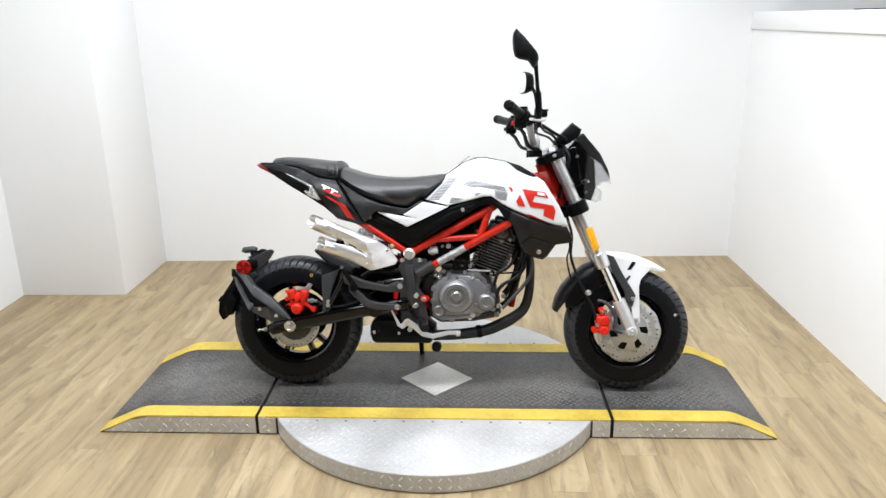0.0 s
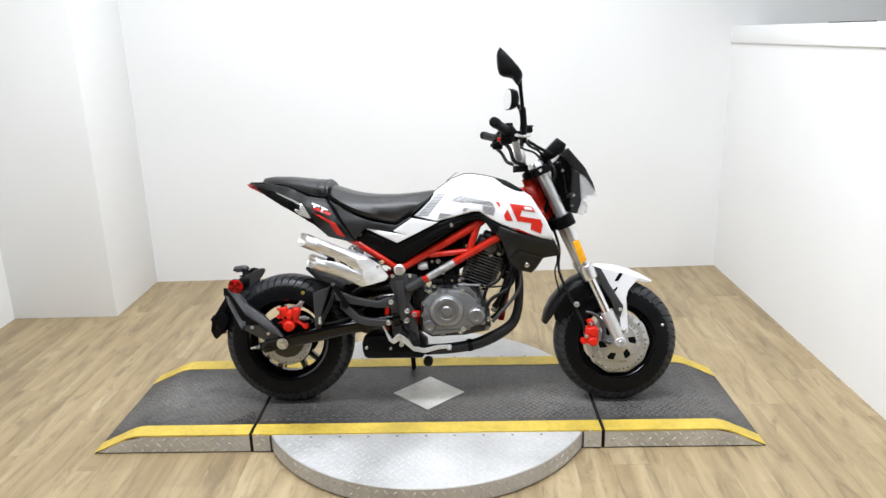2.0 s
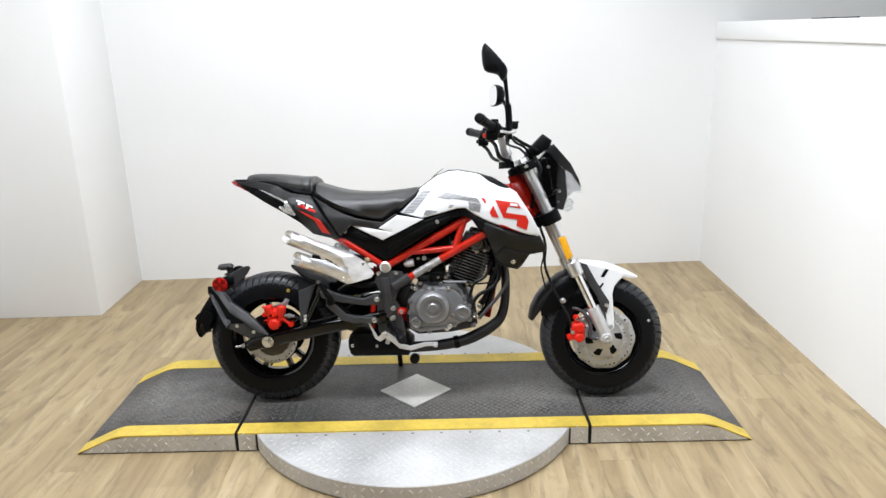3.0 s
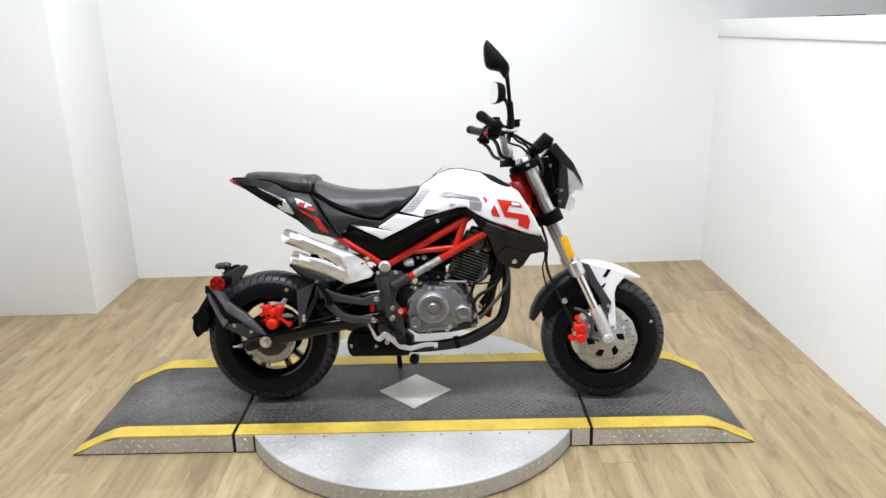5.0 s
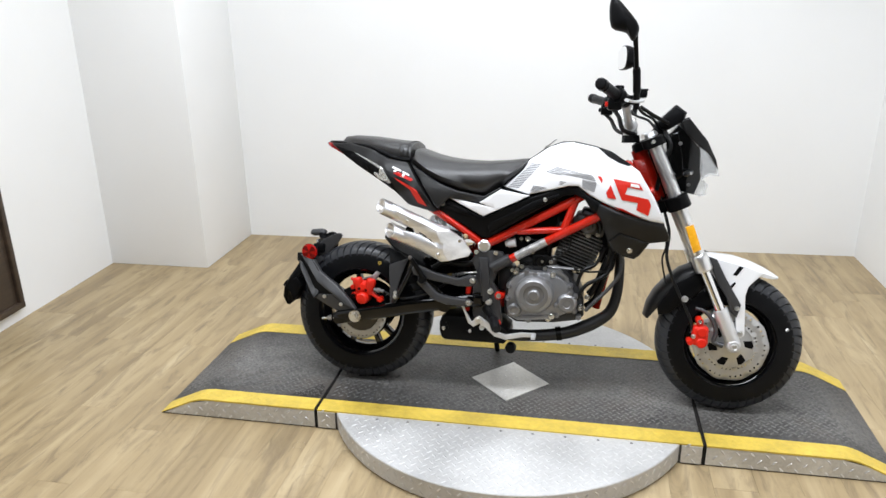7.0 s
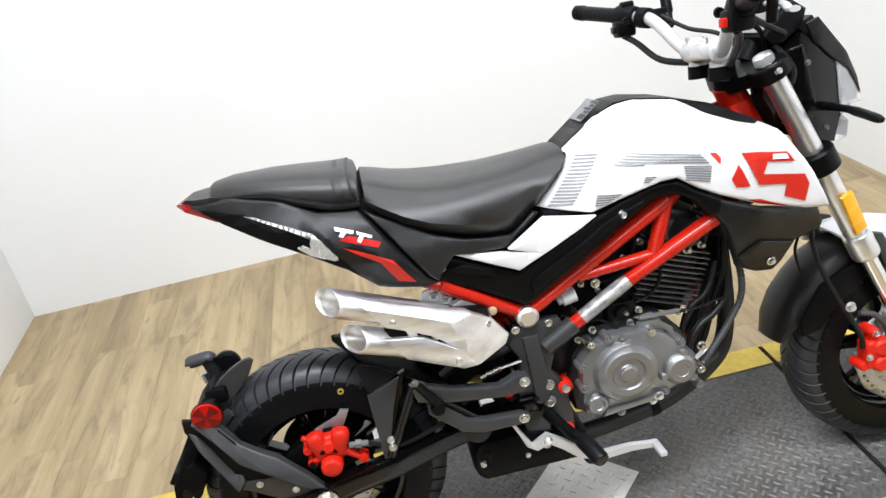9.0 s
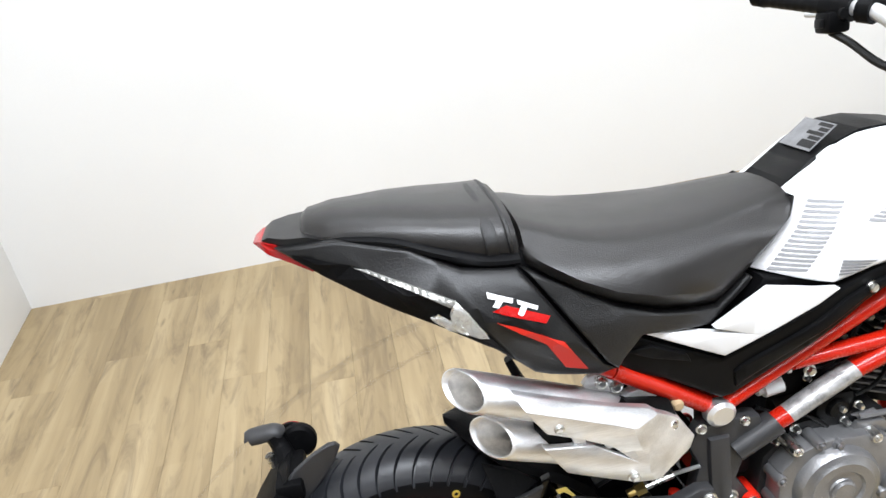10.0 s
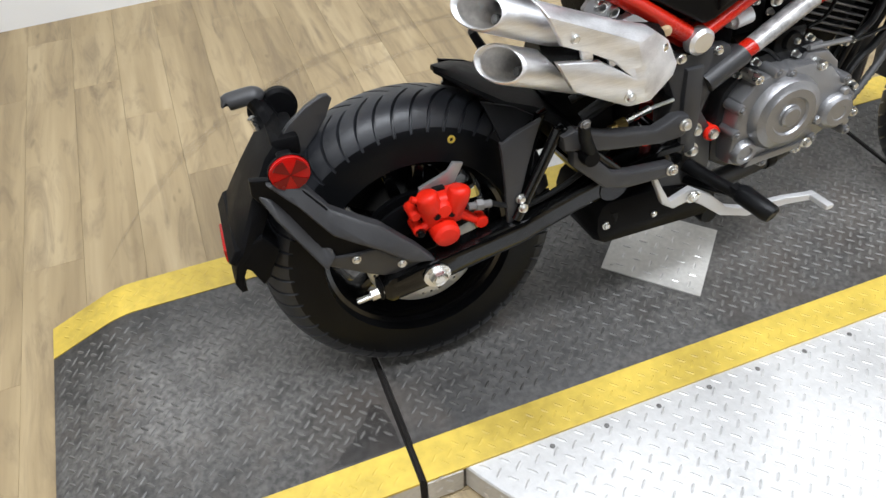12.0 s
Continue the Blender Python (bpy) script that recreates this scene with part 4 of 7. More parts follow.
for s in (-1, 1):
    part("leaf_foot", slab([(-0.785, 0.452), (-0.766, 0.436), (-0.752, 0.444), (-0.742, 0.430), (-0.770, 0.405), (-0.792, 0.425)], 0.056, 0.008, 0.002, 0.02, s), LIGHTPL, carrier_ob, "charcoal foot of the leaf guard")
    lens_ob = part("side_reflector", lathe([(0, s * 0.0085), (0.018, s * 0.0085), (0.0262, s * 0.006), (0.0275, 0), (0, 0)], (-0.775, s * 0.096, 0.464), 32), REDLENS, carrier_ob, "round red side reflector")
    # Dark wedges put the shade of the lens facets into colour.
    for k in range(4):
        a0, a1 = radians(90 * k + 15), radians(90 * k + 62)
        part("facet", slab([(-0.775, 0.464)] + [(-0.775 + 0.0245 * math.cos(a), 0.464 + 0.0245 * math.sin(a)) for a in (a0, (a0 + a1) / 2, a1)], 0.1055, 0.003, 0.0, side=s), SHADERED, lens_ob)
    part("reflector_backing", lathe([(0, -s * 0.001), (0.020, -s * 0.001), (0.0284, s * 0.001), (0.0284, -s * 0.003), (0.018, -s * 0.006), (0, -s * 0.006)], (-0.775, s * 0.096, 0.464), 32), MATTE, carrier_ob)
    part("reflector_bracket", box_bm((-0.785, min(s * 0.05, s * 0.092), 0.452), (-0.764, max(s * 0.05, s * 0.092), 0.474), 0.004), MATTE, carrier_ob)

# rear brake caliper
cal = [box_bm((-0.604, -0.119, 0.324), (-0.546, -0.084, 0.376), 0.009, 3), lathe([(0, -0.126), (0.010, -0.126), (0.014, -0.121), (0.016, -0.112), (0, -0.10)], (-0.578, 0, 0.356), 24), lathe([(0, -0.137), (0.014, -0.137), (0.0195, -0.133), (0.021, -0.124), (0.021, -0.08), (0, -0.08)], (-0.579, 0, 0.317), 28),
       sweep([(-0.590, -0.106, 0.340), (-0.597, -0.113, 0.368), (-0.599, -0.116, 0.383), (-0.600, -0.116, 0.388)], [0.016, 0.0175, 0.0160, 0.009], 16, 3), sweep([(-0.562, -0.106, 0.340), (-0.554, -0.113, 0.366), (-0.550, -0.116, 0.381), (-0.549, -0.116, 0.386)], [0.016, 0.0175, 0.0160, 0.009], 16, 3),
       lathe([(0, -0.116), (0.007, -0.116), (0.0095, -0.112), (0.0095, -0.08), (0, -0.08)], (-0.614, 0, 0.322), 16), lathe([(0, -0.114), (0.006, -0.114), (0.0085, -0.110), (0.0085, -0.08), (0, -0.08)], (-0.618, 0, 0.350), 14),
       sweep([(-0.600, -0.105, 0.350), (-0.618, -0.108, 0.350)], 0.006, 10), sweep([(-0.600, -0.108, 0.330), (-0.615, -0.108, 0.322)], 0.007, 10), sweep([(-0.604, -0.112, 0.372), (-0.622, -0.112, 0.382)], [0.006, 0.005], 10),
       sweep([(-0.550, -0.108, 0.335), (-0.530, -0.112, 0.320), (-0.522, -0.113, 0.314)], [0.009, 0.007, 0.006], 10), lathe([(0, -0.121), (0.009, -0.121), (0.0105, -0.117), (0.0105, -0.10), (0, -0.10)], (-0.520, 0, 0.314), 16)]
rcal = part("rear_caliper", join(*cal), REDCAST, bike, "bright red rear brake caliper")
# Added black plate: keeps the disc dark above the swingarm.
bracket = [(RC.x + r * math.cos(radians(a)), 0.0 + RC.z + r * math.sin(radians(a))) for r, steps in ((0.098, range(24, 172, 8)), (0.046, range(164, 20, -8))) for a in steps]
part("beside_caliper", slab([(x, (z + 0.004) / 0.985) for x, z in bracket], 0.074, 0.005, 0.0015), MATTE, bike, "black plate added to darken the upper disc")
bolts(rcal, [(-0.590, -0.122, 0.350), (-0.614, -0.116, 0.322), (-0.566, -0.119, 0.346)], 0.0058, 0.005, FIN)
# Shade between the lobes, modelled as a black block.
part("caliper_gap_shade", slab([(-0.584, 0.378), (-0.566, 0.378), (-0.568, 0.360), (-0.582, 0.360)], 0.100, 0.012, 0.002), FIN, rcal, "black block standing for shade between the caliper lobes")
part("bleed_nipple", join(bar((-0.54, -0.118, 0.348), (-0.505, -0.12, 0.345), 0.006, 8), bar((-0.528, -0.118, 0.347), (-0.518, -0.119, 0.346), 0.009, 6)), GREYSCREW, rcal, "dull grey hose fitting")
part("pad_plate", slab([(-0.60, 0.375), (-0.555, 0.392), (-0.545, 0.405), (-0.53, 0.40), (-0.545, 0.372), (-0.60, 0.36)], 0.082, 0.006, 0.001), DISC, rcal)
part("brake_hose", sweep([(-0.505, -0.12, 0.345), (-0.48, -0.122, 0.335), (-0.44, -0.12, 0.325), (-0.36, -0.11, 0.345), (-0.27, -0.10, 0.40)], 0.0045, 8), HOSE, rcal)

# -- frame --
trellis = part("main_frame", bar((0.300, 0, 0.848), (0.368, 0, 0.69), 0.026, 20), RED, bike, "glossy red steel trellis frame")


def tube_pair(p, q, lp, lq, r):
    for s in (-1, 1):
        part("frame_tube", bar((p[0], s * lp, p[1]), (q[0], s * lq, q[1]), r, 16), RED, trellis)


part("cross_tube", bar((-0.172, -0.072, 0.520), (-0.172, 0.072, 0.520), 0.020), RED, trellis)
tube_pair((-0.318, 0.618), (-0.172, 0.521), 0.088, 0.086, 0.0135)
tube_pair((-0.172, 0.521), (0.112, 0.684), 0.086, 0.086, 0.0150)
tube_pair((0.112, 0.684), (0.079, 0.585), 0.086, 0.094, 0.0130)
tube_pair((-0.066, 0.572), (0.079, 0.585), 0.087, 0.094, 0.0110)
tube_pair((-0.088, 0.478), (-0.0685, 0.4893), 0.094, 0.0941, 0.0140)
tube_pair((0.026, 0.5444), (0.190, 0.640), 0.0948, 0.096, 0.0140)
tube_pair((0.112, 0.684), (0.28, 0.80), 0.086, 0.045, 0.0150)
tube_pair((0.190, 0.640), (0.345, 0.72), 0.096, 0.045, 0.0140)
tube_pair((-0.318, 0.618), (-0.50, 0.715), 0.088, 0.07, 0.0120)
for s in (-1, 1):
    part("gusset", slab([(0.282, 0.812), (0.318, 0.818), (0.372, 0.690), (0.352, 0.676), (0.316, 0.745)], 0.030, 0.006, 0.002, side=s), RED, trellis)
    part("spec_label", bar((-0.0685, s * 0.0941, 0.4893), (0.026, s * 0.0948, 0.5444), 0.0142, 16), FOIL, trellis, "worn silver foil label wrapped round the tube")
    part("pivot_cap", lathe([(0, s * 0.016), (0.015, s * 0.016), (0.0205, s * 0.012), (0.0215, 0), (0, 0)], (-0.172, s * 0.092, 0.520), 32), ALU, trellis, "silver pivot bolt cap")

# cast plates at the swingarm pivot
plate_poly = [(-0.214, 0.468), (-0.196, 0.500), (-0.150, 0.505), (-0.112, 0.500), (-0.098, 0.468), (-0.128, 0.430), (-0.140, 0.395), (-0.118, 0.360), (-0.110, 0.300), (-0.108, 0.236), (-0.190, 0.232), (-0.206, 0.280), (-0.208, 0.373), (-0.196, 0.43)]
for s in (-1, 1):
    pp = part("pivot_plate", slab(plate_poly, 0.100, 0.022, 0.005, side=s), CASTGREY, bike, "charcoal cast swingarm pivot plate")
    part("plate_rib", slab([(-0.188, 0.480), (-0.158, 0.480), (-0.150, 0.40), (-0.150, 0.33), (-0.178, 0.33), (-0.182, 0.40)], 0.108, 0.012, 0.005, side=s), CASTGREY, pp)
    part("plate_arm", join(bar((-0.145, s * 0.098, 0.445), (-0.086, s * 0.096, 0.481), 0.0185, 16)), CASTGREY, pp)
    bolts(pp, [(-0.197, s * 0.10, 0.497), (-0.135, s * 0.10, 0.497)], 0.006, 0.005, None, s)
    part("pivot_bolt", bolt_bm(-0.152, s * 0.102, 0.330, 0.009, 0.008, s), BOLT, pp)
    part("pivot_bolt", bolt_bm(-0.150, s * 0.102, 0.366, 0.0085, 0.008, s), BOLT, pp)
    part("red_collar", lathe([(0.008, s * 0.006), (0.0125, s * 0.006), (0.0135, s * 0.003), (0.0135, 0), (0.008, 0)], (-0.120, s * 0.101, 0.354), 24), REDCAST, pp, "red anodised collar")
    part("collar_bolt", bolt_bm(-0.120, s * 0.104, 0.354, 0.009, 0.009, s), BOLT, pp)
    part("rear_link", slab([(-0.14, 0.335), (-0.112, 0.335), (-0.112, 0.285), (-0.13, 0.272), (-0.15, 0.29)], 0.094, 0.03, 0.003, side=s), REDCAST, pp, "red link behind the plate")

part("linkage", bar((-0.224, -0.080, 0.375), (-0.228, -0.080, 0.290), 0.009, 12), REDCAST, bike, "red suspension linkage")
part("linkage", lathe([(0, -0.105), (0.012, -0.105), (0.016, -0.10), (0.016, -0.06), (0, -0.06)], (-0.126, 0, 0.256), 20), REDCAST, bike, "red suspension linkage")
part("linkage", lathe([(0, -0.103), (0.007, -0.103), (0.010, -0.098), (0.010, -0.06), (0, -0.06)], (-0.112, 0, 0.350), 16), REDCAST, bike, "red suspension linkage")

part("inner_guard", slab([(-0.385, 0.46), (-0.22, 0.475), (-0.215, 0.34), (-0.30, 0.332), (-0.335, 0.335), (-0.372, 0.385)], 0.05, 0.10, 0.008), MATTE, bike, "matte black inner guard ahead of the wheel")

# pillion footrest hangers
for s in (-1, 1):
    up = slab([(-0.405, 0.440), (-0.385, 0.446), (-0.335, 0.428), (-0.250, 0.410), (-0.215, 0.424), (-0.195, 0.420), (-0.188, 0.398), (-0.205, 0.385), (-0.245, 0.384), (-0.335, 0.398), (-0.40, 0.415)], lambda x, z: 0.140 - (x + 0.20) * 0.02, 0.018, 0.005, 0.04, s)
    low = slab([(-0.385, 0.412), (-0.362, 0.402), (-0.318, 0.356), (-0.285, 0.346), (-0.215, 0.340), (-0.200, 0.330), (-0.215, 0.316), (-0.290, 0.318), (-0.330, 0.330), (-0.385, 0.384)], lambda x, z: 0.138 - (x + 0.20) * 0.02, 0.018, 0.005, 0.04, s)
    hang = part("footrest_hanger", join(up, low), CASTGREY, bike, "charcoal cast pillion footrest hanger")
    bolts(hang, [(-0.202, s * 0.142, 0.407), (-0.213, s * 0.140, 0.330)], 0.0075, 0.006, None, s)
    part("pillion_peg", join(sweep([(-0.362, s * 0.148, 0.405), (-0.385, s * 0.165, 0.45), (-0.398, s * 0.178, 0.480)], [0.010, 0.009, 0.0075], 12), lathe([(0, s * 0.01), (0.012, s * 0.01), (0.014, 0), (0.012, -s * 0.02), (0, -s * 0.02)], (-0.366, s * 0.150, 0.402), 16)), SATIN, hang, "folded black pillion peg")
    part("peg_tip", bolt_bm(-0.398, s * 0.182, 0.481, 0.0055, 0.004, s), GREYSCREW, hang)
    # rider footrest
    peg = part("footrest", join(sweep([(-0.160, s * 0.105, 0.306), (-0.144, s * 0.150, 0.298), (-0.124, s * 0.200, 0.290)], [0.013, 0.011, 0.009], 12), sweep([(-0.150, s * 0.100, 0.270), (-0.124, s * 0.195, 0.288)], 0.0085, 10), sweep([(-0.128, s * 0.182, 0.294), (-0.122, s * 0.205, 0.288)], 0.0125, 8)), SATIN, bike, "black rider footrest")
    part("peg_rubber", sweep([(-0.124, s * 0.194, 0.292), (-0.122, s * 0.200, 0.2905), (-0.108, s * 0.250, 0.278), (-0.1065, s * 0.255, 0.277)], [0.012, 0.0165, 0.0155, 0.011], 14, 2), RUBBER, peg, "black footrest rubber")

PEDAL = [(-0.238, 0.322, 0.003), (-0.222, 0.288, 0.004), (-0.210, 0.262, 0.006), (-0.200, 0.256, 0.009), (-0.176, 0.276, 0.013), (-0.148, 0.260, 0.011), (-0.120, 0.236, 0.009), (-0.085, 0.231, 0.008), (-0.032, 0.250, 0.007), (0.010, 0.2555, 0.006)]
upper, lower = [], []
for k, (px, pz, pw) in enumerate(PEDAL):
    d = Vector((PEDAL[min(k + 1, len(PEDAL) - 1)][0] - PEDAL[max(k - 1, 0)][0], PEDAL[min(k + 1, len(PEDAL) - 1)][1] - PEDAL[max(k - 1, 0)][1])).normalized()
    upper.append((px - d.y * pw, pz + d.x * pw))
    lower.append((px + d.y * pw, pz - d.x * pw))
pedal_lat = lambda x, z: lerp_table([(-0.24, 0.128), (-0.20, 0.142), (-0.15, 0.160), (-0.09, 0.182), (-0.03, 0.208), (0.01, 0.222)], x)
pedal = part("brake_pedal", slab(upper + lower[::-1], pedal_lat, 0.011, 0.003, 0.02), SILVER, bike, "silver forged brake pedal")
part("pedal_pad", box_bm((0.000, -0.256, 0.2505), (0.014, -0.206, 0.2605), 0.003), SILVER, pedal, "square silver toe pad")
bolts(pedal, [(-0.178, -0.161, 0.278), (-0.172, -0.112, 0.240)], 0.009, 0.005)

# -- engine --
case_poly = [(-0.105, 0.335), (-0.095, 0.410), (-0.045, 0.460), (0.030, 0.470), (0.090, 0.455), (0.135, 0.400), (0.152, 0.350), (0.156, 0.300), (0.140, 0.284), (0.060, 0.268), (-0.062, 0.262), (-0.100, 0.285)]
engine = part("engine", join(slab(case_poly, 0.088, 0.176, 0.010), box_bm((-0.13, -0.06, 0.36), (-0.08, 0.06, 0.44), 0.012)), CASEDARK, bike, "air-cooled single-cylinder engine in grey and black")
cover_poly = [(-0.092, 0.322), (-0.086, 0.405), (-0.062, 0.432), (-0.020, 0.446), (0.040, 0.444), (0.078, 0.430), (0.116, 0.392), (0.130, 0.355), (0.112, 0.318), (0.055, 0.290), (-0.060, 0.279), (-0.088, 0.292)]
cover = part("engine_cover", slab(cover_poly, 0.120, 0.036, 0.007), CASE, engine, "satin grey cast engine cover")
part("clutch_cover", lathe([(0, -0.1375), (0.018, -0.1375), (0.0195, -0.1355), (0.030, -0.1355), (0.033, -0.1395), (0.046, -0.1395), (0.050, -0.1365), (0.058, -0.1340), (0.063, -0.1270), (0.066, -0.1120), (0, -0.1120)], (-0.004, 0, 0.370), 64), CASE, cover, "round grey clutch cover with raised rings")
part("clutch_cap", lathe([(0, -0.1425), (0.014, -0.1425), (0.0175, -0.1400), (0.0175, -0.1320), (0, -0.1320)], (-0.004, 0, 0.370), 40), CASE, cover)
part("filter_cover", join(lathe([(0, -0.1315), (0.012, -0.1315), (0.0135, -0.1330), (0.024, -0.1330), (0.029, -0.1290), (0.0325, -0.1240), (0.0335, -0.1120), (0, -0.1120)], (0.102, 0, 0.347), 40), *[lathe([(0, -0.1280), (0.006, -0.1280), (0.0085, -0.1240), (0.0085, -0.1120), (0, -0.1120)], (0.102 + 0.035 * math.cos(radians(a)), 0, 0.347 + 0.035 * math.sin(radians(a))), 14) for a in (75, 195, 315)]), CASE, cover, "round grey oil filter cover")
part("case_lobe", lathe([(0, -0.1270), (0.010, -0.1270), (0.012, -0.1300), (0.018, -0.1300), (0.022, -0.1250), (0.024, -0.1120), (0, -0.1120)], (-0.066, 0, 0.312), 32), CASE, cover)
part("lower_rib", slab([(-0.058, 0.278), (0.052, 0.290), (0.056, 0.302), (-0.05, 0.296)], 0.125, 0.010, 0.003), CASE, cover)
for k, (x, z) in enumerate(((-0.086, 0.393), (-0.065, 0.440), (-0.031, 0.443), (-0.004, 0.436), (0.053, 0.437), (0.109, 0.402), (0.126, 0.368), (0.144, 0.334), (0.140, 0.300), (0.071, 0.303), (0.044, 0.288), (-0.02, 0.279), (-0.088, 0.350))):
    part("cover_bolt", join(lathe([(0, -0.1240), (0.0075, -0.1240), (0.009, -0.1180), (0.009, -0.09), (0, -0.09)], (x, 0, z), 14), bolt_bm(x, -0.1240, z, 0.0044, 0.004)), BOLT if k % 3 == 1 else CASE, cover)
part("drain_plug", bolt_bm(0.055, -0.1270, 0.300, 0.007, 0.008), BOLT, cover)

AX = Vector((0.10, 0, 0.440))
AD = Vector((math.sin(radians(20)), 0, math.cos(radians(20))))
tilt = Matrix.Rotation(radians(20), 4, "Y")


def stacked(lo, hi, bev, z):
    bm = box_bm(lo, hi, bev)
    bmesh.ops.transform(bm, matrix=Matrix.Translation(AX + AD * z) @ tilt, verts=bm.verts)
    return bm


barrel = part("cylinder", stacked((-0.048, -0.052, 0), (0.048, 0.052, 0.145), 0.012, 0), FIN, engine, "black finned cylinder")
for k in range(11):
    w = 0.065 - (0.005 if k in (0, 10) else 0)
    part("fin", stacked((-w, -0.062, 0), (w, 0.062, 0.0035), 0.0012, 0.022 + k * 0.0112), FINEDGE, barrel)
head = part("cylinder_head", join(stacked((-0.050, -0.055, 0), (0.055, 0.055, 0.050), 0.010, 0.143), stacked((-0.038, -0.048, 0), (0.045, 0.048, 0.025), 0.010, 0.188), lathe([(0, -0.062), (0.022, -0.062), (0.027, -0.055), (0.027, 0.05), (0, 0.05)], AX + AD * 0.178, 24)), HEADGREY, engine, "dark grey cylinder head")
bolts(head, [(0.145, -0.056, 0.575), (0.205, -0.056, 0.60), (0.19, -0.056, 0.625)], 0.006, 0.006)
part("spark_plug_cap", sweep([(0.205, -0.055, 0.595), (0.215, -0.075, 0.60), (0.20, -0.085, 0.625), (0.165, -0.07, 0.65)], [0.010, 0.011, 0.008, 0.004], 10), HOSE, head)
part("throttle_body", join(sweep([(0.085, -0.01, 0.565), (0.02, -0.015, 0.53), (-0.03, -0.01, 0.53)], [0.028, 0.03, 0.034], 18), box_bm((-0.012, -0.065, 0.478), (0.042, 0.02, 0.535), 0.010), lathe([(0, -0.08), (0.016, -0.08), (0.02, -0.074), (0.02, -0.05), (0, -0.05)], (0.012, 0, 0.50), 20)), SATIN, engine, "black carburettor with intake rubber")
part("starter_motor", join(sweep([(-0.060, -0.04, 0.462), (0.045, -0.04, 0.474)], 0.024, 18)), CASEDARK, engine)
part("cable_bracket", join(bar((0.039, -0.098, 0.4615), (0.118, -0.098, 0.459), 0.0048, 8), slab([(0.03, 0.464), (0.065, 0.468), (0.085, 0.445), (0.075, 0.440)], 0.097, 0.004, 0.001)), CASE, engine, "bright clutch cable bracket")
part("clutch_arm", slab([(0.035, 0.455), (0.075, 0.452), (0.102, 0.428), (0.108, 0.400), (0.098, 0.398), (0.088, 0.425), (0.06, 0.438), (0.03, 0.443)], 0.105, 0.008, 0.002), CASE, engine)
part("clutch_cable", sweep([(0.112, -0.098, 0.4575), (0.15, -0.09, 0.450), (0.20, -0.08, 0.452), (0.238, -0.07, 0.462), (0.25, -0.04, 0.55)], 0.0032, 8), HOSE, engine)
ribs = spline([(0.160, -0.085, 0.318), (0.194, -0.082, 0.356), (0.231, -0.075, 0.397), (0.262, -0.068, 0.444), (0.264, -0.06, 0.499), (0.250, -0.05, 0.56), (0.24, -0.04, 0.62)], 12)
part("ribbed_hose", sweep(ribs, [0.0072 if k % 2 else 0.0058 for k in range(len(ribs))], 10, 1), RIBHOSE, engine, "ribbed grey hose")
part("oil_hose", sweep([(0.130, -0.092, 0.352), (0.148, -0.09, 0.392), (0.168, -0.086, 0.412), (0.198, -0.08, 0.426), (0.226, -0.072, 0.452), (0.236, -0.06, 0.50), (0.235, -0.045, 0.58)], 0.0068, 10), HOSE, engine, "black oil hose")
part("oil_hose", sweep([(0.128, -0.08, 0.395), (0.145, -0.085, 0.45), (0.185, -0.075, 0.475), (0.212, -0.06, 0.53)], 0.006, 10), HOSE, engine)
for p, r, h in (((0.164, -0.088, 0.365), 0.009, 0.010), ((0.120, -0.09, 0.450), 0.006, 0.008), ((0.134, -0.088, 0.452), 0.006, 0.008), ((0.043, -0.09, 0.476), 0.0065, 0.009), ((0.016, -0.09, 0.477), 0.0065, 0.009), ((0.070, -0.06, 0.600), 0.007, 0.008), ((0.157, -0.066, 0.566), 0.008, 0.008), ((0.186, -0.062, 0.570), 0.007, 0.008), ((-0.024, -0.07, 0.524), 0.006, 0.006), ((-0.056, -0.07, 0.546), 0.006, 0.006), ((0.035, -0.06, 0.575), 0.006, 0.006)):
    part("fitting", bolt_bm(*p, r * 0.75, h), BOLT, engine, "bright zinc fitting")
part("head_cover", join(lathe([(0, -0.074), (0.020, -0.074), (0.026, -0.070), (0.030, -0.060), (0.030, -0.04), (0, -0.04)], (0.158, 0, 0.598), 32), lathe([(0, -0.078), (0.010, -0.078), (0.013, -0.074), (0.013, -0.07), (0, -0.07)], (0.158, 0, 0.598), 20)), HEADGREY, head, "round grey head cover")
part("spark_lead", sweep([(0.140, -0.062, 0.590), (0.135, -0.08, 0.610), (0.160, -0.085, 0.632), (0.188, -0.07, 0.610), (0.192, -0.06, 0.575)], 0.0055, 8), HOSE, head)
part("starter_relay", join(box_bm((-0.018, -0.088, 0.452), (0.042, -0.03, 0.500), 0.010), lathe([(0, -0.094), (0.014, -0.094), (0.017, -0.088), (0.017, -0.06), (0, -0.06)], (0.012, 0, 0.476), 20)), FIN, engine, "black starter solenoid")
part("fuel_line", sweep([(-0.055, -0.065, 0.57), (-0.02, -0.075, 0.545), (0.02, -0.07, 0.55), (0.06, -0.06, 0.60), (0.05, -0.05, 0.65)], 0.0042, 8), HOSE, engine)
part("wire", sweep([(-0.10, -0.07, 0.49), (-0.06, -0.085, 0.475), (-0.03, -0.085, 0.47), (0.0, -0.09, 0.445)], 0.0032, 8), HOSE, engine)
part("wire", sweep([(0.04, -0.085, 0.49), (0.075, -0.08, 0.50), (0.10, -0.07, 0.53), (0.105, -0.06, 0.60)], 0.0030, 8), HOSE, engine)
part("breather_hose", sweep([(-0.345, -0.09, 0.43), (-0.30, -0.095, 0.455), (-0.25, -0.09, 0.45), (-0.19, -0.08, 0.46)], 0.010, 10), HOSE, engine)
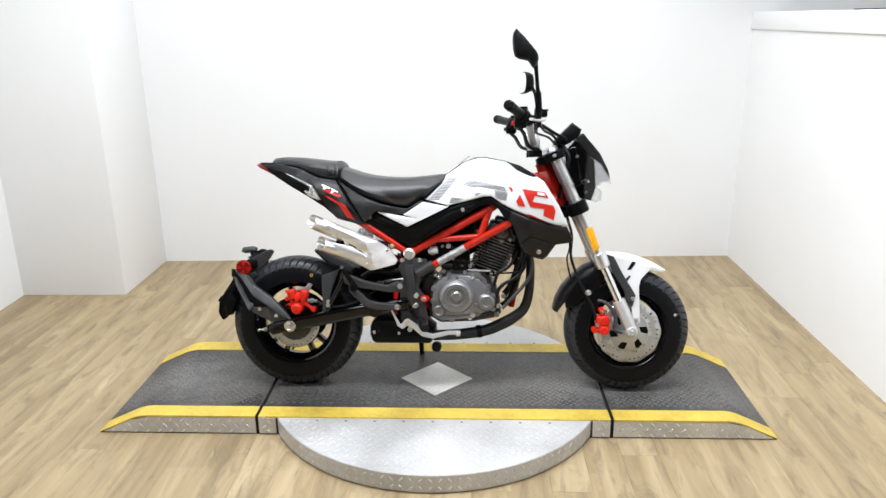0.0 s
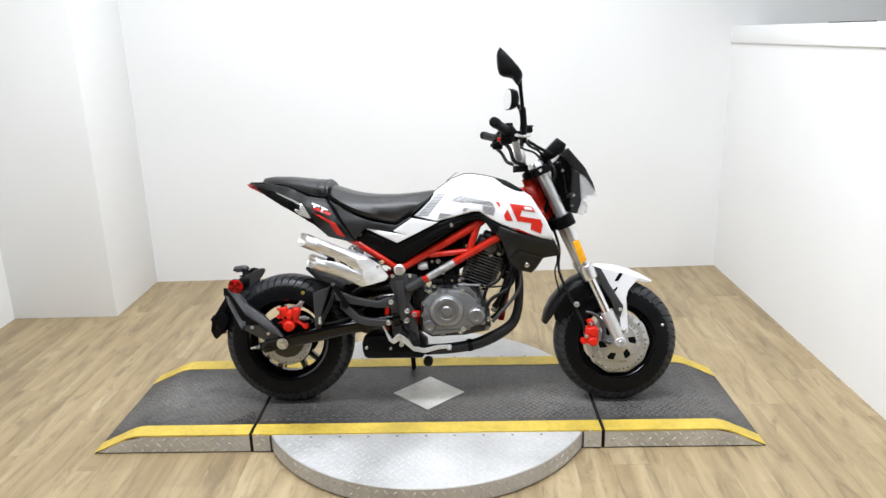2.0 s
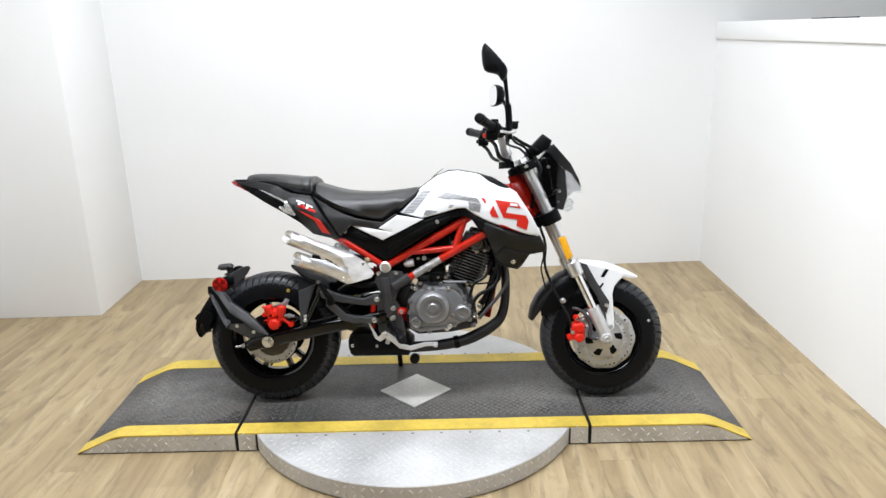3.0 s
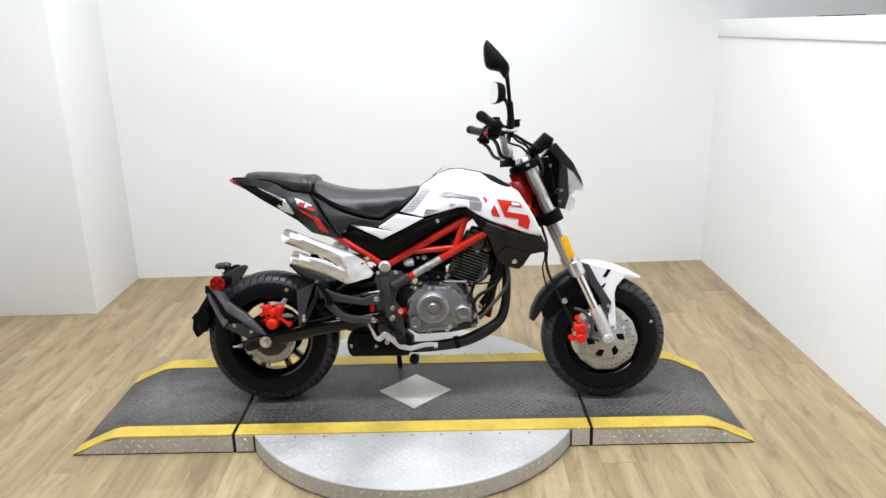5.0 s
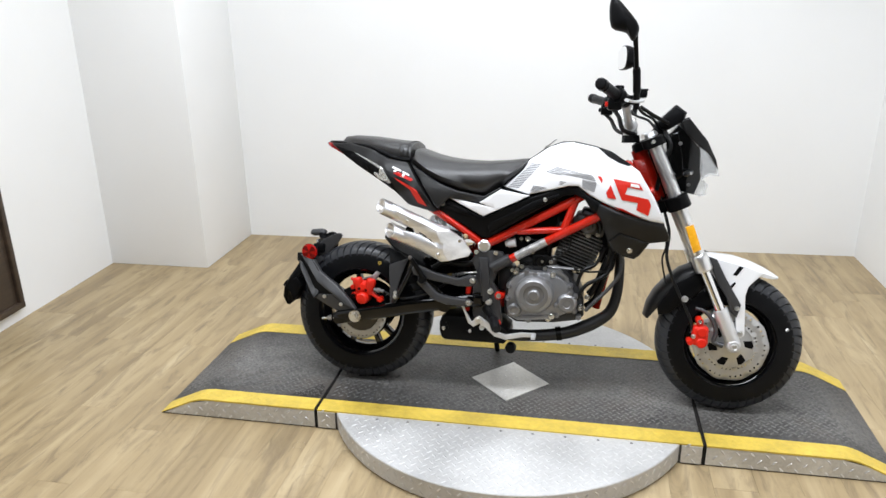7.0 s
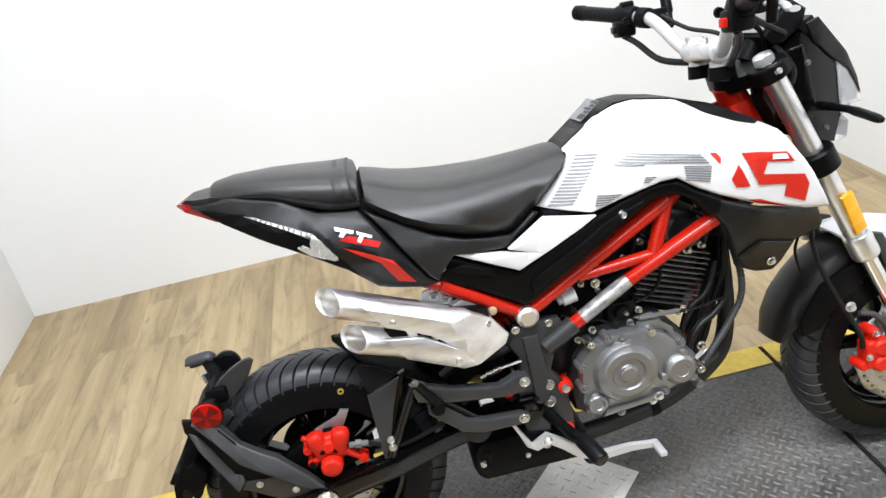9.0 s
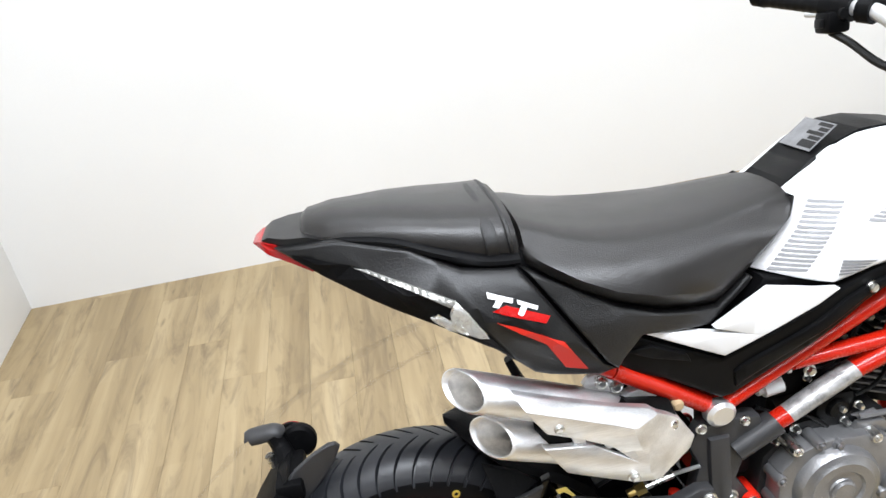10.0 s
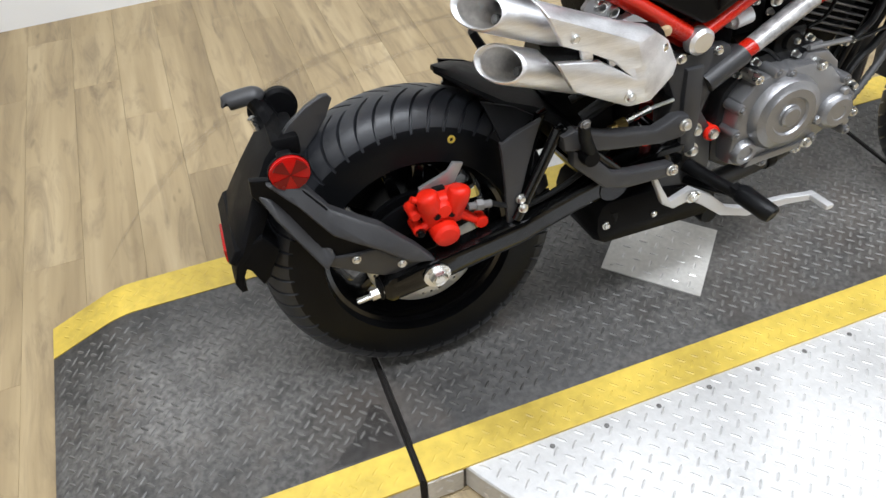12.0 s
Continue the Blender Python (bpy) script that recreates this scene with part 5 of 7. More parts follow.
part("breather_hose", sweep([(-0.36, -0.08, 0.46), (-0.29, -0.09, 0.49), (-0.21, -0.08, 0.485)], 0.006, 10), HOSE, engine)
part("fuel_bottle", join(sweep([(-0.098, -0.075, 0.528), (-0.072, -0.075, 0.533)], 0.015, 16), sweep([(-0.106, -0.075, 0.526), (-0.098, -0.075, 0.528)], 0.010, 12)), MILKY, engine, "small milky plastic bottle")
part("relay_box", box_bm((-0.07, -0.06, 0.49), (-0.02, 0.03, 0.56), 0.006), MATTE, engine)
part("battery_tray", box_bm((-0.155, -0.065, 0.47), (-0.075, 0.065, 0.60), 0.010), MATTE, engine)
part("air_box", box_bm((-0.30, -0.065, 0.53), (-0.13, 0.065, 0.69), 0.02), MATTE, engine, "black air box under the seat")
for p, r, h in (((-0.033, -0.085, 0.548), 0.009, 0.006), ((-0.05, -0.09, 0.455), 0.007, 0.01), ((0.025, -0.09, 0.452), 0.007, 0.01), ((-0.08, -0.09, 0.44), 0.006, 0.01)):
    part("fitting", bolt_bm(*p, r * 0.75, h), BOLT, engine, "bright zinc fitting")
# Added filler: a black slab darkens the view through the frame.
part("under_tank_filler", slab([(-0.150, 0.600), (-0.150, 0.690), (0.060, 0.705), (0.105, 0.690), (0.100, 0.610), (0.050, 0.560), (-0.040, 0.535), (-0.090, 0.545)], 0.030, 0.06, 0.008), MATTE, engine, "added black filler darkening the space under the tank")
for y, r, pts in ((-0.050, 0.0085, ((0.236, 0.600), (0.226, 0.520), (0.206, 0.450), (0.186, 0.395), (0.166, 0.350))), (-0.034, 0.0105, ((0.250, 0.610), (0.238, 0.500), (0.214, 0.420), (0.190, 0.350), (0.160, 0.320))), (-0.016, 0.0120, ((0.240, 0.560), (0.222, 0.470), (0.196, 0.400), (0.170, 0.360)))):
    part("wiring_loom", sweep([(x, y, z) for x, z in pts], r, 10), HOSE, engine, "black hoses before the cylinder")
part("hose_clip", bolt_bm(0.222, -0.055, 0.500, 0.006, 0.006), BOLT, engine, "bright zinc clip")
part("down_tube", bar((0.262, 0.045, 0.610), (0.196, 0.045, 0.300), 0.0125, 14), RED, trellis, "red lower frame tube")
shock = part("rear_shock", join(sweep([(-0.17, 0, 0.505), (-0.345, 0, 0.42)], 0.016, 14), *[sweep([(-0.19 - 0.012 * k + 0.026 * math.cos(t) * -0.44, 0.026 * math.sin(t), 0.495 - 0.006 * k + 0.026 * math.cos(t) * 0.9) for t in [i * math.pi / 6 for i in range(13)]], 0.004, 6, 2) for k in range(10)]), RED, bike, "red coil shock absorber")
part("regulator", box_bm((0.196, -0.042, 0.47), (0.236, 0.05, 0.605), 0.008), MATTE, engine, "black regulator box before the cylinder")
for y, dx in ((-0.062, 0.0), (-0.046, 0.012), (-0.030, 0.006)):
    part("wiring_loom", sweep([(0.205 + dx, y, 0.44), (0.225 + dx, y, 0.50), (0.232 + dx, y * 0.9, 0.56), (0.24 + dx, y * 0.8, 0.64)], 0.0065, 8), HOSE, engine)
rod = part("brake_light_switch", join(bar((-0.278, -0.098, 0.411), (-0.235, -0.098, 0.423), 0.0058, 10), bar((-0.235, -0.098, 0.423), (-0.195, -0.098, 0.428), 0.0030, 8)), BOLT, bike, "thin bright brake light switch rod")
part("brass_nut", join(bar((-0.290, -0.098, 0.4075), (-0.276, -0.098, 0.4115), 0.0090, 6), bar((-0.302, -0.098, 0.404), (-0.290, -0.098, 0.4075), 0.0060, 10)), BRASS, rod, "brass hexagon nut")

# -- exhaust --
head_pipe = part("exhaust_header", sweep([(0.195, 0.0, 0.548), (0.236, 0.0, 0.535), (0.259, -0.003, 0.495), (0.264, -0.005, 0.445), (0.260, -0.005, 0.365), (0.243, -0.008, 0.306), (0.208, -0.010, 0.272), (0.160, -0.012, 0.244), (0.095, -0.02, 0.219), (0.0, -0.03, 0.206), (-0.09, -0.05, 0.206)], [0.016, 0.0160, 0.0160, 0.0160, 0.017, 0.0185, 0.021, 0.0225, 0.021, 0.020, 0.020], 18, 8), CASEDARK, bike, "matte black exhaust header pipe")
part("header_clamp", sweep([(0.085, -0.021, 0.2180), (0.068, -0.0225, 0.2150)], 0.0245, 18), FIN, head_pipe)
box = part("collector_box", join(slab([(-0.300, 0.183), (-0.312, 0.192), (-0.319, 0.215), (-0.319, 0.244), (-0.311, 0.266), (-0.298, 0.276), (-0.22, 0.278), (-0.11, 0.258), (-0.084, 0.235), (-0.082, 0.206), (-0.100, 0.184)], 0.112, 0.15, 0.024)), SATIN, bike, "satin black exhaust collector box")
part("box_rib", slab([(-0.294, 0.252), (-0.280, 0.251), (-0.281, 0.240), (-0.285, 0.228), (-0.289, 0.240)], 0.1145, 0.01, 0.002), FIN, box)
bolts(box, [(-0.300, -0.112, 0.228), (-0.212, -0.112, 0.226)], 0.0055, 0.004)
part("link_pipe", sweep([(-0.20, 0.0, 0.25), (-0.24, -0.03, 0.35), (-0.25, -0.06, 0.45), (-0.27, -0.085, 0.52), (-0.32, -0.10, 0.545)], [0.02, 0.021, 0.024, 0.03, 0.034], 16), MATTE, box)


def tail_pipe(tip, back, r):
    """A slash-cut pipe, open at the rear: the outside with its rolled lip, and the bore."""
    tip, back = Vector(tip), Vector(back)
    d = (back - tip).normalized()
    u = Vector((0, 0, 1))
    u = (u - d * u.dot(d)).normalized()
    w = d.cross(u)
    n = Vector((-0.66, -0.68, 0.34)).normalized()

    def ring(rad, cut=None, s=0.0):
        out = []
        for k in range(40):
            o = tip + (u * math.cos(2 * math.pi * k / 40) + w * math.sin(2 * math.pi * k / 40)) * rad
            out.append(o + d * (-(o - tip).dot(n) / d.dot(n) + cut if cut is not None else s))
        return out
    long_end = (back - tip).length
    outer = loft([ring(r * 0.96, None, long_end), ring(r, None, long_end - 0.004), ring(r, 0.004), ring(r - 0.0008, 0.0012), ring(r - 0.0024, 0.0), ring(r - 0.004, 0.002), ring(r - 0.0046, 0.006)], True, False)
    inner = loft([ring(r - 0.0046, 0.006), ring(r - 0.0048, None, 0.085), ring(r * 0.70, None, 0.088), ring(r * 0.66, None, 0.10), ring(0.001, None, 0.11)], True, False)
    return outer, inner


for tip, back in (((-0.5155, -0.101, 0.6385), (-0.300, -0.090, 0.543)), ((-0.4870, -0.106, 0.5590), (-0.300, -0.100, 0.486))):
    o, i = tail_pipe(tip, back, 0.0262)
    p = part("tail_pipe", o, BRUSHED, bike, "brushed stainless slash-cut tail pipe", angle=50)
    part("bore", i, PIPEIN, p, "pale reflecting inside of the pipe", angle=50)
    along_pipe = (Vector(back) - Vector(tip)).normalized()
    seat = Vector(tip) + Vector((0, 0.004, -0.009))
    part("baffle_tube", sweep([seat + along_pipe * 0.030, seat + along_pipe * 0.034, seat + along_pipe * 0.085], [0.0060, 0.0075, 0.0075], 14, 1), HEADGREY, p, "dark end of the baffle tube inside")


def plane_of(p, q, r):
    """The plane through three points (x, z, distance), as a function of x and z."""
    a, c = (Vector(q) - Vector(p)), (Vector(r) - Vector(p))
    n = a.cross(c)
    return lambda x, z: p[2] - (n.x * (x - p[0]) + n.y * (z - p[1])) / n.z


upper_facet = plane_of((-0.446, 0.632, 0.151), (-0.318, 0.572, 0.151), (-0.282, 0.572, 0.130))
end_facet = plane_of((-0.318, 0.572, 0.151), (-0.292, 0.487, 0.153), (-0.212, 0.497, 0.110))


def off_line(x, z, a, b):
    """Distance of (x, z) from the line through a and b."""
    d = Vector((b[0] - a[0], b[1] - a[1])).normalized()
    return abs((x - a[0]) * d.y - (z - a[1]) * d.x)


def shield_lat(x, z):
    belly = min(off_line(x, z, (-0.452, 0.618), (-0.330, 0.563)), off_line(x, z, (-0.420, 0.545), (-0.300, 0.500)))
    return max(0.09, min(0.152 - 9.0 * belly ** 2, upper_facet(x, z), end_facet(x, z)))



shield_poly = [(-0.462, 0.652), (-0.411, 0.629), (-0.336, 0.596), (-0.286, 0.577), (-0.240, 0.543), (-0.212, 0.498), (-0.221, 0.484), (-0.305, 0.4645), (-0.402, 0.517), (-0.431, 0.566), (-0.366, 0.553), (-0.320, 0.522), (-0.348, 0.549), (-0.383, 0.569), (-0.426, 0.589)]
shield = part("heat_shield", slab(shield_poly, shield_lat, 0.008, 0.0015, creases=(((-0.446, 0.632), (-0.318, 0.572)), ((-0.318, 0.572), (-0.292, 0.487)), ((-0.318, 0.572), (-0.282, 0.593))), grid=0.009), BRUSHED, bike, "folded brushed stainless heat shield over the tail pipes", angle=14)
for x, z in ((-0.392, 0.588), (-0.352, 0.572)):
    part("web", slab([(x - 0.010, z + 0.008), (x + 0.006, z + 0.002), (x + 0.018, z - 0.034), (x + 0.002, z - 0.032)], lambda a, b: shield_lat(a, b) - 0.004, 0.004, 0.001, 0.02), BRUSHED, shield)
bolts(shield, [(-0.314, -0.151, 0.488), (-0.412, -0.150, 0.597), (-0.250, -0.119, 0.535)], 0.0065, 0.005)
part("silencer_core", sweep([(-0.43, -0.09, 0.545), (-0.34, -0.10, 0.535), (-0.25, -0.085, 0.53)], [0.03, 0.045, 0.035], 16), FIN, shield)
lug = part("lug_plate", slab([(-0.357, 0.600), (-0.350, 0.610), (-0.340, 0.613), (-0.310, 0.600), (-0.300, 0.585), (-0.303, 0.577), (-0.336, 0.579), (-0.352, 0.588)], 0.088, 0.006, 0.002), SILVER, bike, "silver exhaust lug under the tail")
bolts(lug, [(-0.333, -0.088, 0.600), (-0.313, -0.088, 0.589)], 0.0085, 0.007)
part("collector_plate", slab([(-0.322, 0.560), (-0.300, 0.578), (-0.276, 0.584), (-0.250, 0.562), (-0.228, 0.538), (-0.250, 0.530), (-0.300, 0.540)], 0.096, 0.012, 0.004), BRUSHED, bike, "stainless collector plate beneath the frame tube")
part("rubber_plug", lathe([(0, -0.009), (0.006, -0.008), (0.0085, -0.004), (0.009, 0.004), (0, 0.004)], (-0.2335, -0.098, 0.549), 18), PLUG, bike, "small tan rubber plug")

# -- tail and seats --
tail_poly = [(-0.714, 0.838), (-0.640, 0.842), (-0.600, 0.834), (-0.552, 0.824), (-0.520, 0.806), (-0.496, 0.795), (-0.430, 0.786), (-0.414, 0.765), (-0.386, 0.722), (-0.338, 0.648), (-0.318, 0.634), (-0.340, 0.626), (-0.423, 0.648), (-0.440, 0.664), (-0.468, 0.690), (-0.536, 0.730), (-0.614, 0.772), (-0.660, 0.798)]


def tail_lat(x, z):
    mid = lerp_table([(-0.70, 0.834), (-0.60, 0.79), (-0.50, 0.755), (-0.40, 0.70), (-0.32, 0.64)], x)
    base = lerp_table([(-0.72, 0.045), (-0.66, 0.064), (-0.58, 0.090), (-0.48, 0.114), (-0.40, 0.122), (-0.32, 0.108)], x)
    return base - 0.35 * max(0, z - mid - 0.005) - 0.25 * max(0, mid - z)


mid_poly = [(-0.424, 0.783), (-0.370, 0.752), (-0.316, 0.722), (-0.262, 0.700), (-0.214, 0.690), (-0.178, 0.684), (-0.130, 0.714), (-0.120, 0.708), (-0.190, 0.663), (-0.286, 0.676), (-0.312, 0.650), (-0.320, 0.637), (-0.334, 0.650), (-0.382, 0.724), (-0.410, 0.766)]
mid_lat = lambda x, z: lerp_table([(-0.42, 0.106), (-0.32, 0.112), (-0.22, 0.100), (-0.12, 0.080)], x) - 0.25 * max(0, z - 0.70)
flash_poly = [(-0.290, 0.676), (-0.156, 0.652), (-0.190, 0.664), (-0.122, 0.710), (-0.030, 0.693), (-0.105, 0.655), (-0.176, 0.620)]
knee_poly = [(-0.336, 0.628), (-0.316, 0.652), (-0.290, 0.668), (-0.176, 0.614), (-0.105, 0.650), (-0.030, 0.688), (0.030, 0.708), (0.088, 0.724), (0.120, 0.724), (0.152, 0.700), (0.186, 0.682), (0.182, 0.655), (0.165, 0.652), (0.140, 0.688), (0.110, 0.702), (0.078, 0.697), (-0.060, 0.612), (-0.156, 0.550), (-0.172, 0.546), (-0.250, 0.592)]
knee_lat = lambda x, z: lerp_table([(-0.34, 0.092), (-0.18, 0.102), (-0.03, 0.110), (0.10, 0.112), (0.19, 0.122)], x)
tank_top = [(-0.14, 0.73), (-0.119, 0.745), (-0.046, 0.802), (0.017, 0.847), (0.061, 0.863), (0.096, 0.865), (0.164, 0.852), (0.213, 0.837), (0.262, 0.807), (0.296, 0.783), (0.345, 0.70), (0.39, 0.62)]


def tank_lat(x, z):
    d = max(0.0, lerp_table(tank_top, x) - z) + 0.9 * max(0.0, x - 0.20)
    full = 0.046 + 0.078 * (1 - math.exp(-d / 0.045)) - 0.08 * max(0, d - 0.12)
    return full * lerp_table([(-0.13, 0.80), (-0.05, 0.90), (0.08, 1.0), (0.25, 1.0), (0.33, 1.10), (0.39, 1.12)], x)


tank_poly = [(-0.119, 0.716), (-0.033, 0.697), (0.030, 0.712), (0.088, 0.729), (0.118, 0.730), (0.154, 0.704), (0.184, 0.688), (0.25, 0.659), (0.336, 0.633), (0.380, 0.628), (0.346, 0.700), (0.296, 0.783), (0.262, 0.807), (0.213, 0.837), (0.164, 0.852), (0.096, 0.865), (0.061, 0.863), (0.017, 0.847), (-0.046, 0.802), (-0.060, 0.771)]
shroud_poly = [(0.152, 0.697), (0.186, 0.680), (0.25, 0.655), (0.336, 0.629), (0.381, 0.622), (0.401, 0.582), (0.399, 0.565), (0.343, 0.558), (0.316, 0.516), (0.300, 0.503), (0.262, 0.513), (0.224, 0.534), (0.206, 0.585), (0.190, 0.630), (0.172, 0.655)]
shroud_lat = lambda x, z: lerp_table([(0.15, 0.116), (0.25, 0.128), (0.39, 0.104)], x) - 0.18 * max(0, 0.60 - z)

# dark inner bodies that fill the space between the side covers
part("tail_core", slab([(-0.690, 0.832), (-0.60, 0.836), (-0.50, 0.812), (-0.415, 0.800), (-0.36, 0.745), (-0.32, 0.715), (-0.13, 0.70), (-0.13, 0.64), (-0.34, 0.632), (-0.43, 0.66), (-0.54, 0.735), (-0.64, 0.795)], lambda x, z: lerp_table([(-0.70, 0.030), (-0.6, 0.062), (-0.42, 0.082), (-0.13, 0.07)], x), 0.001, 0.0, 0.04), MATTE, bike)
for s in (-1, 1):
    tail_bm = slab(tail_poly, tail_lat, 0.012, 0.004, 0.02, s)
    bmesh.ops.recalc_face_normals(tail_bm, faces=tail_bm.faces)
    skin = outer_faces(tail_bm, s)
    tail = part("tail_cover", tail_bm, GREYPL, bike, "charcoal tail cover with red accent and clear indicator")
    # recess and lenses of the indicator
    recess = [(-0.693, 0.830), (-0.619, 0.812), (-0.542, 0.781), (-0.506, 0.760), (-0.472, 0.712), (-0.440, 0.662), (-0.470, 0.662), (-0.50, 0.680), (-0.56, 0.720), (-0.63, 0.765), (-0.69, 0.812)]
    part("indicator_recess", decal_bm(skin, [recess], s, 0.0010), MATTE, tail, "gloss black indicator recess", angle=0)
    strip = [(-0.620, 0.810), (-0.605, 0.807), (-0.548, 0.784), (-0.511, 0.768), (-0.502, 0.758), (-0.516, 0.760), (-0.550, 0.778), (-0.606, 0.8035)]
    wedge_poly = [(-0.511, 0.769), (-0.498, 0.754), (-0.477, 0.717), (-0.484, 0.715), (-0.522, 0.728), (-0.541, 0.746), (-0.531, 0.750), (-0.518, 0.741), (-0.518, 0.753)]
    part("strip_reflector", slab(strip, lambda x, z: tail_lat(x, z) + 0.003 + 0.0004 * math.sin(x * 700), 0.003, 0.0008, 0.004, s), SMOKE, tail, "clear strip of the indicator lens", angle=5)
    facets = random.Random(11)
    part("lens_reflector", slab(wedge_poly, lambda x, z: tail_lat(x, z) + 0.003 + facets.uniform(-0.0022, 0.0022), 0.003, 0.0, 0.0055, s), SPARKLE, tail, "bright faceted reflector", angle=2)
    part("indicator_lens", slab(wedge_poly, lambda x, z: tail_lat(x, z) + 0.0085 + 0.0008 * math.sin(x * 420), 0.002, 0.001, 0.006, s), LENS, tail, "clear faceted indicator lens", angle=5)
    part("red_accent", decal_bm(skin, [[(-0.468, 0.737), (-0.416, 0.713), (-0.390, 0.698), (-0.358, 0.645), (-0.387, 0.655), (-0.411, 0.698), (-0.441, 0.717)]], s, 0.0010), REDINK, tail, "red accent decal", angle=0)
    part("badge_backing", decal_bm(skin, [[(-0.470, 0.7500), (-0.453, 0.7540), (-0.402, 0.7320), (-0.409, 0.7250), (-0.457, 0.7440)]], s, 0.0018), REDLENS, tail, "dark red badge bar with black marks", angle=0)
    for bar_poly in ([(-0.473, 0.7720), (-0.443, 0.7600), (-0.445, 0.7550), (-0.473, 0.7660)], [(-0.463, 0.7630), (-0.455, 0.7600), (-0.462, 0.7530), (-0.469, 0.7560)], [(-0.439, 0.7580), (-0.415, 0.7460), (-0.417, 0.7420), (-0.439, 0.7530)], [(-0.435, 0.7510), (-0.428, 0.7480), (-0.435, 0.7390), (-0.441, 0.7420)]):
        part("badge_bar", decal_bm(skin, [bar_poly], s, 0.0028), WHITEINK, tail, "white badge bar", angle=0)
    mid = part("side_panel", slab(mid_poly, mid_lat, 0.012, 0.003, 0.02, s), SEATSIDE, bike, "grained black side panel under the seat")
    part("side_flash", slab(flash_poly, lambda x, z: knee_lat(x, z) + 0.004, 0.010, 0.002, 0.02, s), WHITE, bike, "white pointed side flash")
    knee = part("knee_panel", slab(knee_poly, knee_lat, 0.016, 0.005, 0.02, s), SATIN, bike, "charcoal knee panel over the frame")
    part("panel_recess", slab([(-0.305, 0.648), (-0.27, 0.652), (-0.225, 0.632), (-0.218, 0.618), (-0.27, 0.632)], lambda x, z: knee_lat(x, z) + 0.003, 0.006, 0.002, 0.03, s), SATIN, knee)
    part("panel_ridge", slab([(-0.160, 0.590), (-0.150, 0.600), (-0.02, 0.675), (0.06, 0.702), (0.06, 0.692), (-0.06, 0.630), (-0.156, 0.565)], lambda x, z: knee_lat(x, z) + 0.004, 0.008, 0.003, 0.03, s), SATIN, knee)
    bolts(knee, [(-0.311, s * 0.096, 0.654), (0.019, s * 0.114, 0.682)], 0.0065, 0.005, None, s)
    shroud = part("radiator_shroud", slab(shroud_poly, shroud_lat, 0.014, 0.005, 0.02, s), GREYPL, bike, "charcoal plastic tank shroud")
    part("shroud_fold", slab([(0.216, 0.560), (0.250, 0.590), (0.336, 0.560), (0.314, 0.522), (0.299, 0.509), (0.263, 0.518), (0.228, 0.537)], lambda x, z: shroud_lat(x, z) + 0.005, 0.008, 0.004, 0.03, s), GREYPL, shroud)
    bolts(shroud, [(0.283, s * 0.121, 0.535)], 0.0065, 0.005, None, s)

def solid(poly, lat, bev=0.006, grid=0.02):
    """A body with the outline poly, as wide as lat says to both sides."""
    bm = slab(poly, 0.0, 2.0, 0.0)
    bmesh.ops.triangulate(bm, faces=bm.faces[:], ngon_method="EAR_CLIP")
    for v in bm.verts:
        v.co.y = -1.0 if v.co.y < 1.0 else 1.0
    for axis in (0, 2):
        vals = [v.co[axis] for v in bm.verts]
        p, n3 = min(vals) + grid * 0.5, Vector([1.0 if i == axis else 0.0 for i in range(3)])
        while p < max(vals):
            bmesh.ops.bisect_plane(bm, geom=bm.verts[:] + bm.edges[:] + bm.faces[:], plane_co=n3 * p, plane_no=n3, dist=1e-5)
            p += grid
    for v in bm.verts:
        v.co.y = math.copysign(lat(v.co.x, v.co.z), v.co.y)
    return bm


part("tail_light", solid([(-0.744, 0.838), (-0.735, 0.842), (-0.712, 0.8395), (-0.702, 0.829), (-0.684, 0.816), (-0.668, 0.8045), (-0.672, 0.8040), (-0.694, 0.8155), (-0.724, 0.828)], lambda x, z: lerp_table([(-0.744, 0.014), (-0.724, 0.036), (-0.70, 0.046), (-0.66, 0.056)], x)), TAILRED, bike, "red tail light wrapped round the tail tip")
part("tail_top", solid([(-0.731, 0.843), (-0.722, 0.8480), (-0.672, 0.8475), (-0.63, 0.836), (-0.69, 0.833)], lambda x, z: lerp_table([(-0.735, 0.022), (-0.70, 0.044), (-0.62, 0.058)], x)), GREYPL, bike, "charcoal tail cap behind the pillion seat")


def cushion(stations, name, material, label, flanked=False):
    """A seat lofted along the machine. Stations: x, top height at the middle, lower edge, half width at the shoulder, half width at the lower edge."""
    rings = []
    for x, zt, zb, w, wb in stations:
        h = zt - zb
        pts = [(0, zt), (w * 0.45, zt - 0.002), (w * 0.68, zt - 0.006), (w * 0.78, zt - 0.012), (w * 0.86, zt - 0.024), (w * 0.95, zt - max(0.030, h * 0.42)), (w, zb + h * 0.30), ((w + wb) / 2, zb + h * 0.12), (wb, zb), (wb * 0.6, zb - 0.003)] if flanked else [(0, zt), (w * 0.45, zt - 0.002), (w * 0.75, zt - 0.008), (w * 0.93, zt - 0.018), (w, zt - 0.034), (w * 0.985, zt - max(0.05, h * 0.55)), ((w + wb) / 2, zb + h * 0.18), (wb, zb), (wb * 0.6, zb - 0.003)]
        pts = [(y, min(z, zt)) for y, z in pts]
        pts = [(y, max(z, zb - 0.003)) for y, z in pts]
        rings.append([Vector((x, -y, z)) for y, z in pts] + [Vector((x, y, z)) for y, z in pts[:0:-1]])
    return part(name, loft(rings), material, bike, label, angle=50)


